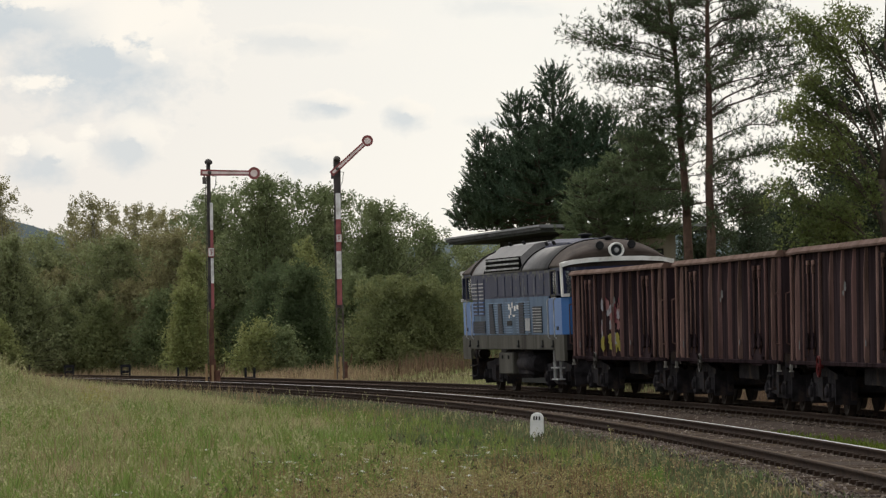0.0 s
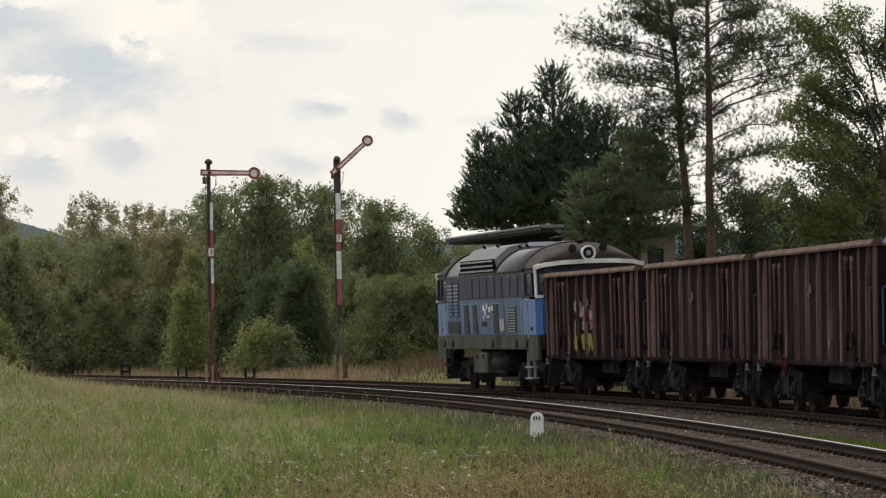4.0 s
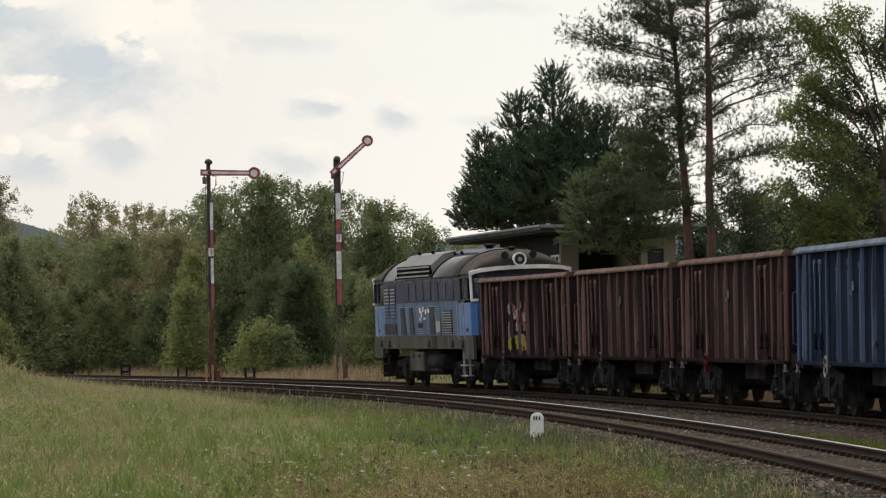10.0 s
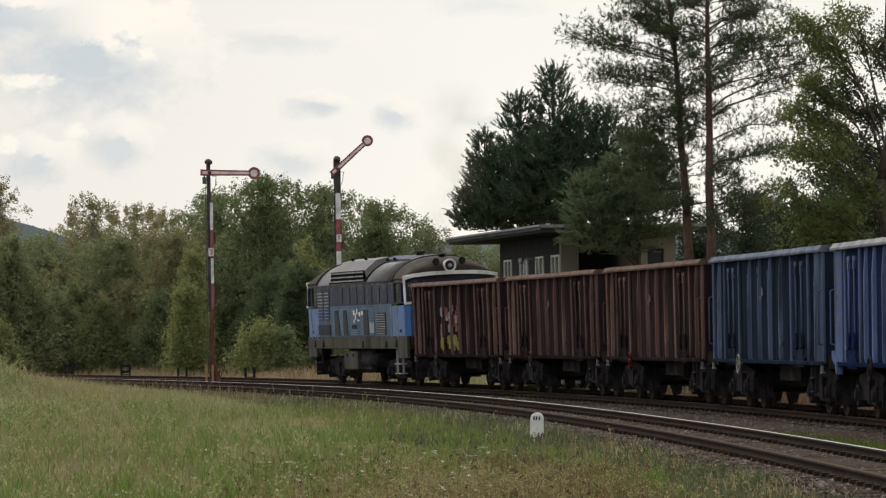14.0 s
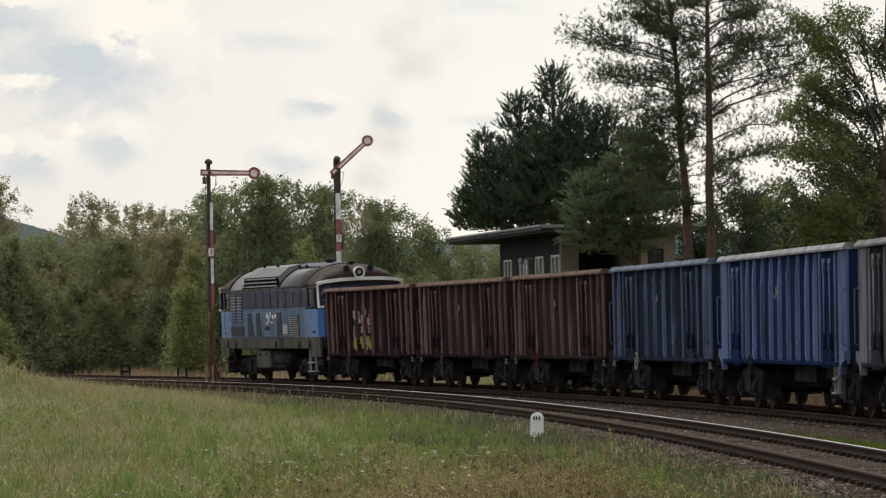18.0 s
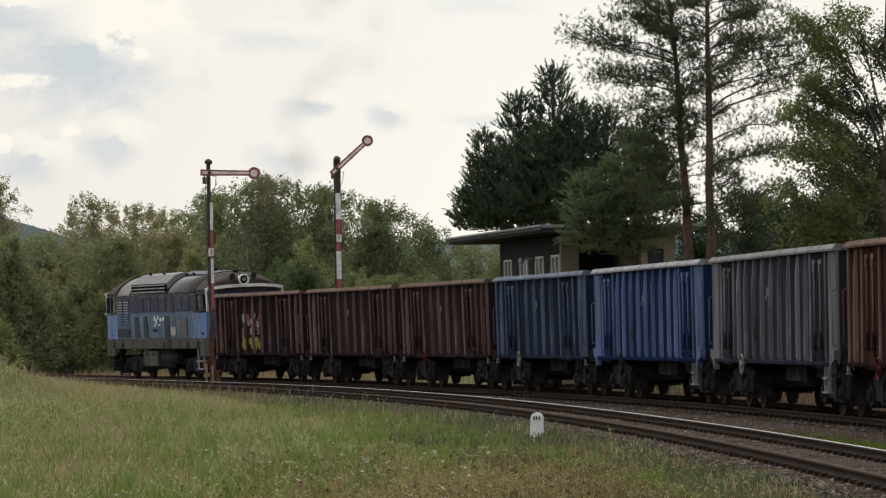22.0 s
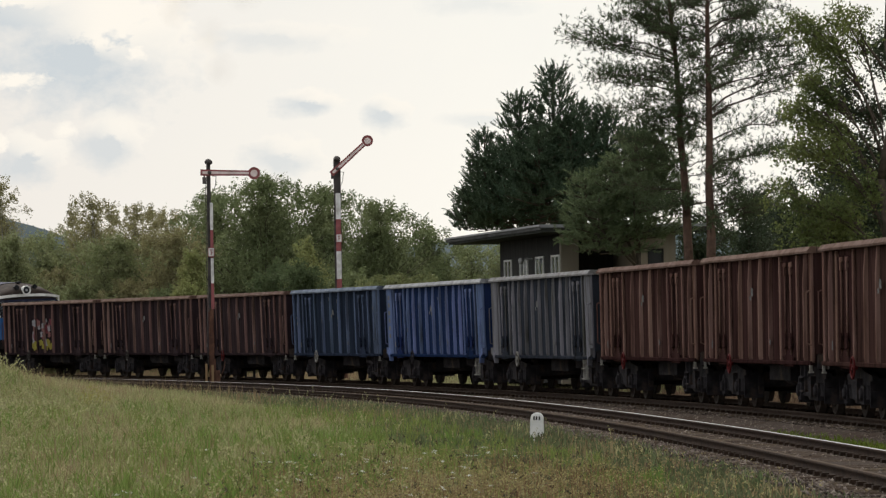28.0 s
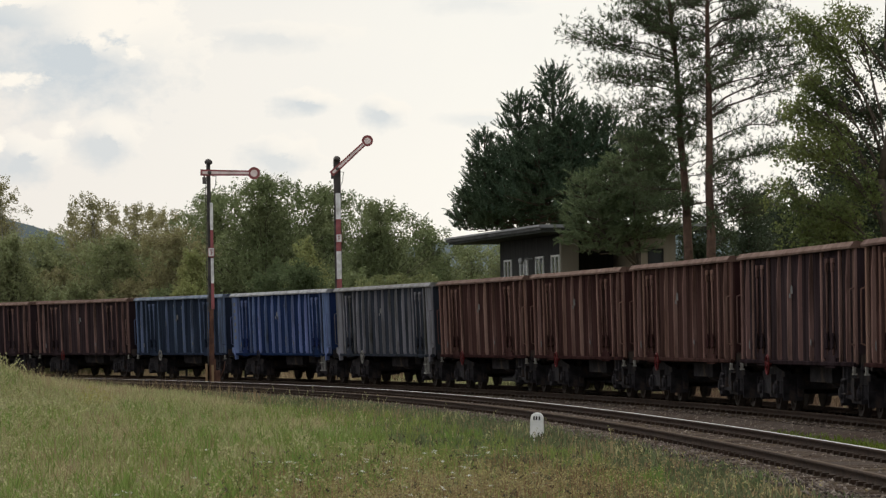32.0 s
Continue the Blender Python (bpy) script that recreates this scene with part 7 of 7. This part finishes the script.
    for name, mat, share, label in (("withered_brush", BRUSH, 0.55, "brown withered brush behind the line"), ("straw_tufts", STRAW, 0.3, "tall straw-coloured tufts behind the line")):
        xs, ys, hs = [], [], []
        for bearing, away, r, n, tall in spots:
            n = int(n * share)
            p = spot(bearing, away)
            xs.append(p.x + rng.normal(0, r, n))
            ys.append(p.y + rng.normal(0, r, n))
            hs.append(tall * rng.uniform(0.3, 1.2, n))
        x, y, h = np.concatenate(xs), np.concatenate(ys), np.concatenate(hs)
        v, f = blade_soup(rng, x, y, ground_z(x, y) - 0.02, h, 0.014, 0.45)
        tagged(new(name, soup(name, v, f, mat)), label, "dry plants", kind="stuff")
    # the green strip between the tracks
    n = 15000
    s = rng.uniform(-34, 14, n)
    o = 2.55 + rng.normal(0, 0.32, n)
    keep = rng.uniform(-14, 22, n) > s + 6
    x, y, _ = on_line(s[keep], o[keep], 0.0, False, True)
    v, f = blade_soup(rng, x, y, np.full(len(x), -0.28), rng.uniform(0.04, 0.13, len(x)), 0.012, 0.7)
    tagged(new("track_grass", soup("track_grass", v, f, LAWN)), "low bright green grass between the tracks", "grass", kind="stuff")
    # short dry grass along the ballast's foot
    n = 9000
    s = rng.uniform(-32, 110, n)
    o = 1.45 + np.abs(rng.normal(0, 0.45, n))
    x, y, _ = on_line(s, o, 0.0, True, True)
    v, f = blade_soup(rng, x, y, np.maximum(-0.26 - 0.16 * (o - 1.45), -0.42), rng.uniform(0.03, 0.13, n), 0.009, 0.9)
    tagged(new("verge_grass", soup("verge_grass", v, f, DRY_GRASS)), "short dry grass along the foot of the ballast", "grass", kind="stuff")
    # low green grass that creeps up to the ballast
    n = 30000
    s = -34 + 130 * rng.uniform(0, 1, n) ** 1.3
    o = 1.4 + 3.0 * rng.uniform(0, 1, n) ** 1.15
    keep = patch(s, o, 0.5, 1.1, 0.7) + rng.normal(0, 0.5, n) + 0.9 * (o - 1.6) + 0.035 * (s + 20) > -0.2
    x, y, _ = on_line(s[keep], o[keep], 0.0, True, True)
    v, f = blade_soup(rng, x, y, np.maximum(-0.26 - 0.16 * (o[keep] - 1.45), -0.42), rng.uniform(0.07, 0.21, len(x)), 0.014, 0.8)
    tagged(new("low_grass", soup("low_grass", v, f, LOW_GRASS)), "low green grass beside the ballast", "grass", kind="stuff")
    # weeds on the shoulder
    n = 2600
    s = rng.uniform(-30, 120, n)
    o = 1.35 + np.abs(rng.normal(0, 0.3, n))
    keep = patch(s, o, 0.4, 0.9, 0.2) > 0.1
    x, y, _ = on_line(s[keep], o[keep], 0.0, True, True)
    v, f = blade_soup(rng, x, y, np.full(len(x), -0.30), rng.uniform(0.08, 0.26, len(x)), 0.012, 0.6)
    tagged(new("shoulder_weeds", soup("shoulder_weeds", v, f, GRASS)), "sparse weeds on the ballast shoulder", "weeds", kind="stuff")


PETAL = leafy("white_petals", (0.5568, 0.5568, 0.5104), (0.6682, 0.6682, 0.6125), 0.4, 0.15)
TUSSOCK = leafy("tussock_blades", (0.1100, 0.1841, 0.0397), (0.2200, 0.2495, 0.0784), 0.45, 0.4, 0.6, 0.3)
PLUME = leafy("pale_plumes", (0.2847, 0.2734, 0.1363), (0.3796, 0.3673, 0.1977), 0.4, 0.3)
WITHERED = leafy("withered_heads", (0.2333, 0.1847, 0.0810), (0.3499, 0.2916, 0.1440), 0.3, 0.4)
STRAW = leafy("dull_straw", (0.0857, 0.0707, 0.0369), (0.1342, 0.1033, 0.0565), 0.35, 0.4)
WEED_YELLOW = leafy("yellowing_weed_leaves", (0.22, 0.22, 0.06), (0.34, 0.31, 0.10), 0.45, 0.3)
STRAW_PALE = leafy("pale_tan_straw", (0.2488, 0.1840, 0.1097), (0.3673, 0.2788, 0.1726), 0.3, 0.3)
SEED = leafy("dark_seed_heads", (0.05, 0.042, 0.028), (0.10, 0.085, 0.05), 0.1, 0.4)
BRUSH = leafy("tan_withered_stalks", (0.125, 0.082, 0.055), (0.20, 0.135, 0.09), 0.3, 0.4)
SORREL = leafy("reddish_stalks", (0.1400, 0.0805, 0.0460), (0.2200, 0.1380, 0.0805), 0.25, 0.4)
LOW_GRASS = leafy("low_green_blades", (0.0782, 0.1127, 0.0489), (0.1329, 0.1431, 0.0782), 0.4, 0.4)
LAWN = leafy("bright_low_grass", (0.085, 0.13, 0.02), (0.13, 0.17, 0.03), 0.3, 0.35)
build_meadow()


def build_stones():
    rng = np.random.default_rng(9)
    sets = []
    for near, s0, s1, o0, o1, n in ((False, -34, 60, 0.95, 2.9, 10000), (True, -34, 60, -1.9, -0.9, 3600), (True, -34, 70, -0.65, 0.65, 4400), (True, -34, 80, 0.9, 1.6, 5500), (False, -34, 60, -0.6, 0.6, 1500)):
        s = s0 + (s1 - s0) * rng.uniform(0, 1, n) ** 1.5
        o = rng.uniform(o0, o1, n)
        x, y, z = on_line(s, o, np.where(np.abs(o) < 1.5, -0.165, -0.2 - 0.12 * np.clip(np.abs(o) - 1.6, 0, 1.2)), near)
        sets.append(np.stack([x, y, z], 1))
    c = np.concatenate(sets)
    n = len(c)
    r = rng.uniform(0.012, 0.034, (n, 1))
    base = np.array([(1, 0, 0), (-1, 0, 0), (0, 1, 0), (0, -1, 0), (0, 0, 0.8), (0, 0, -0.8)])
    v = (c[:, None] + base[None] * r[:, None] * rng.uniform(0.6, 1.3, (n, 6, 1)) + rng.normal(size=(n, 6, 3)) * r[:, None] * 0.25).reshape(-1, 3)
    tri = np.array([(0, 2, 4), (2, 1, 4), (1, 3, 4), (3, 0, 4), (2, 0, 5), (1, 2, 5), (3, 1, 5), (0, 3, 5)])
    f = (np.arange(n)[:, None, None] * 6 + tri[None]).reshape(-1, 3)
    tagged(new("ballast_stones", soup("ballast_stones", v, f, STONES)), "loose grey-brown crushed stones on the track bed", "ballast", kind="stuff")


build_stones()


# ---- small things along the line ----
STONE_WHITE = material("whitewashed_stone", (0.72, 0.72, 0.71), (0.82, 0.82, 0.80), 4, 0.85, bump=0.3, dirt=(0.45, 0.44, 0.42), dirt_scale=3)


def build_marker():
    root = new("kilometre_stone")
    root.matrix_basis = Matrix.Translation((1.70, 83.0, -0.36)) @ pose(0, 0, 0, 0, 1.0, -6)
    tagged(root, "small whitewashed kilometre stone with rounded top in the grass", "marker stone")
    bm = bmesh.new()
    w = 0.118
    out = [(-w - 0.012, 0), (w + 0.012, 0), (w, 0.42)] + [(w * math.cos(a), 0.42 + 0.105 * math.sin(a)) for a in np.linspace(0.25, math.pi - 0.25, 9)] + [(-w, 0.42)]
    slab(bm, out, -0.07, 0.07)
    bevelled(bm, 0.008)
    part("stone_body", bm, STONE_WHITE, root)
    for x in (-0.05, -0.005, 0.05):
        bm = bmesh.new()
        box(bm, x - 0.014, x + 0.014, -0.076, -0.0705, 0.385, 0.455)
        part("number_mark", bm, BLACK, root, "dark unreadable number mark")


build_marker()


def build_pulleys():
    def stand(kind):
        root = new("wire_pulley_stand")
        bm = bmesh.new()
        for x in (-0.17, 0.17):
            box(bm, x - 0.045, x + 0.045, -0.04, 0.04, -0.4, 0.58)
        part("post", bm, BLACK, root)
        bm = bmesh.new()
        if kind:
            box(bm, -0.17, 0.17, -0.035, 0.035, 0.12, 0.22)
        else:
            box(bm, -0.22, 0.22, -0.045, 0.045, 0.50, 0.61)
            box(bm, -0.15, 0.15, -0.025, 0.025, 0.16, 0.2)
        part("crossbar", bm, BLACK, root)
        bm = bmesh.new()
        for x in (-0.06, 0.07):
            lathe(bm, (x, -0.04, 0.30 if not kind else 0.16), (0, 1, 0), ((0, 0.06), (0.02, 0.07), (0.03, 0.05), (0.05, 0.05), (0.06, 0.07), (0.08, 0.06)), 14)
        part("pulley", bm, BLACK, root)
        tagged(root, "small black iron wire pulley stand behind the track", "pulley stand", "wire pulley stands")
        return root
    a, b = stand(0), stand(1)
    spots = ((-83.9, 196, 0), (-71.3, 189, 0), (-58.6, 182, 1), (-43.5, 174, 1), (-93.6, 203, 1))
    done = set()
    for bearing, away, kind in spots:
        p = spot(bearing, away)
        m = Matrix.Translation((p.x, p.y, float(ground_z(p.x, p.y)) + 0.28)) @ pose(0, 0, 0, 0, 0, random.uniform(-8, 8))
        if kind in done:
            copy_thing(a if kind == 0 else b, m)
        else:
            (a if kind == 0 else b).matrix_basis = m
            done.add(kind)


build_pulleys()


# ---- sleepers and rail chairs, last ----
def build_sleepers():
    bm = bmesh.new()
    box(bm, -0.12, 0.12, -1.3, 1.3, -0.34, -0.155)
    bevelled(bm, 0.015)
    me = mesh_of("sleeper", bm, SLEEPER)
    for track, near in ((FAR_TRACK, False), (NEAR_TRACK, True)):
        inv = Matrix.Translation(-Vector(track.location))
        chairs = bmesh.new()
        for s in np.arange(-36, 140, 0.65):
            x, y, z = (float(q) for q in on_line(s, 0.0, 0.0, near))
            x1, y1, z1 = (float(q) for q in on_line(s, 1.0, 0.0, near))
            across = Vector((x1 - x, y1 - y, z1 - z)).normalized()
            ahead = Vector((-across.y, across.x, 0)).normalized() * -1
            m = Matrix((ahead, across, ahead.cross(across))).transposed().to_4x4()
            m.translation = (x, y, z)
            ob = new("sleeper", me)
            ob.parent = track
            ob.matrix_basis = inv @ m @ pose(0, 0, random.uniform(-0.008, 0.008), 0, 0, random.uniform(-0.6, 0.6))
            for o in (0.7535, -0.7535):
                for e in (-1, 1):
                    v = box(chairs, -0.07, 0.07, o + e * 0.115 - 0.05, o + e * 0.115 + 0.05, -0.155, -0.10)
                    for q in v:
                        q.co = inv @ m @ q.co
        tagged(part("rail_chairs", chairs, RAIL_RUST, track), kind="stuff")


build_sleepers()


# ---- thin exhaust smoke ----
def smoke_material():
    m = bpy.data.materials.new("thin_brown_smoke")
    m.use_nodes = True
    nt = m.node_tree
    b = nt.nodes["Principled BSDF"]
    b.inputs["Base Color"].default_value = (0.42, 0.34, 0.25, 1)
    b.inputs["Roughness"].default_value = 1.0
    b.inputs["Specular IOR Level"].default_value = 0.0
    co = nt.nodes.new("ShaderNodeTexCoord")
    mp = nt.nodes.new("ShaderNodeMapping")
    mp.inputs["Scale"].default_value = (1 / 0.8, 1 / 0.8, 1 / 0.8)
    gr = nt.nodes.new("ShaderNodeTexGradient")
    gr.gradient_type = "SPHERICAL"
    no = nt.nodes.new("ShaderNodeTexNoise")
    no.inputs["Scale"].default_value, no.inputs["Detail"].default_value = 1.6, 4
    nt.links.new(co.outputs["Object"], mp.inputs["Vector"])
    nt.links.new(mp.outputs["Vector"], gr.inputs["Vector"])
    nt.links.new(co.outputs["Object"], no.inputs["Vector"])
    ml = nt.nodes.new("ShaderNodeMath")
    ml.operation = "MULTIPLY"
    nt.links.new(gr.outputs["Fac"], ml.inputs[0])
    nt.links.new(no.outputs["Fac"], ml.inputs[1])
    mk = nt.nodes.new("ShaderNodeMath")
    mk.operation = "MULTIPLY"
    mk.inputs[1].default_value = 0.17
    nt.links.new(ml.outputs["Value"], mk.inputs[0])
    nt.links.new(mk.outputs["Value"], b.inputs["Alpha"])
    return m


def build_smoke():
    """Curled wisps that wait in the engine's exhaust and rise from it one after another."""
    mat = smoke_material()
    rng = random.Random(88)
    xs = np.linspace(-0.8, 0.8, 13)
    X, Z = np.meshgrid(xs, xs)
    meshes = []
    for k in range(3):
        Y = 0.22 * (X ** 2 + Z ** 2) + 0.06 * np.sin(3 * X + k) * np.cos(2 * Z + k)
        v = np.stack([X.ravel(), Y.ravel(), Z.ravel()], 1)
        f = [(j * 13 + i, j * 13 + i + 1, (j + 1) * 13 + i + 1, (j + 1) * 13 + i) for j in range(12) for i in range(12)]
        meshes.append(soup("smoke_wisp", v, f, mat))
    root = new("exhaust_smoke")
    tagged(root, "thin brown exhaust smoke rising from the locomotive", "smoke")
    out = []
    for k in range(54):
        ob = part("smoke_wisp", meshes[k % 3], None, root)
        ob.visible_shadow = False
        out.append((ob, 11.0 + 0.22 * k, rng.uniform(-0.34, 0.22), rng.uniform(1.8, 2.4), pose(0, 0, 0, rng.uniform(-15, 15), 0, rng.uniform(-30, 30))))
    return out


SMOKE = build_smoke()


# ---- what moves: the train, its wheels, the smoke ----
def motions():
    for wisp, begin, drift, rise, turn in SMOKE:
        rows = []
        for t in np.unique(np.concatenate([np.arange(0, begin, 1.0), [begin, begin + 0.8, begin + 2.0, 32.0]])):
            p = vehicle_pose(train_at(min(t, begin)) + 7.45, 4.5) @ Vector((-3.3, 0.0, 2.75))
            age = max(t - begin, 0.0)
            rows.append((float(t), Matrix.Translation((p.x + drift * age, p.y, p.z + rise * age)) @ turn))
        walk(wisp, rows)
    walk(SKY, [(0.0, pose(0, 4500, 0)), (32.0, pose(-24, 4500, 3))])
    frames = np.arange(0, 961)
    run = np.array([train_at(f / 30) for f in frames])
    spins = [0]
    for f in frames[1:]:
        if (run[f] - run[spins[-1]]) / 0.46 > 0.9 or f == 960:
            spins.append(int(f))
    for thing, behind, half in STOCK:
        walk(thing, [(t, vehicle_pose(train_at(t) + behind, half)) for t in np.arange(0, 32.01, 0.5)])
        for p in thing.children_recursive:
            if p.name.split(".")[0] == "wheelset":
                x, y, z = p.location
                walk(p, [(f / 30, Matrix.Translation((x, y, z)) @ Matrix.Rotation((run[f] - run[0]) / 0.46, 4, "Y")) for f in spins])


motions()
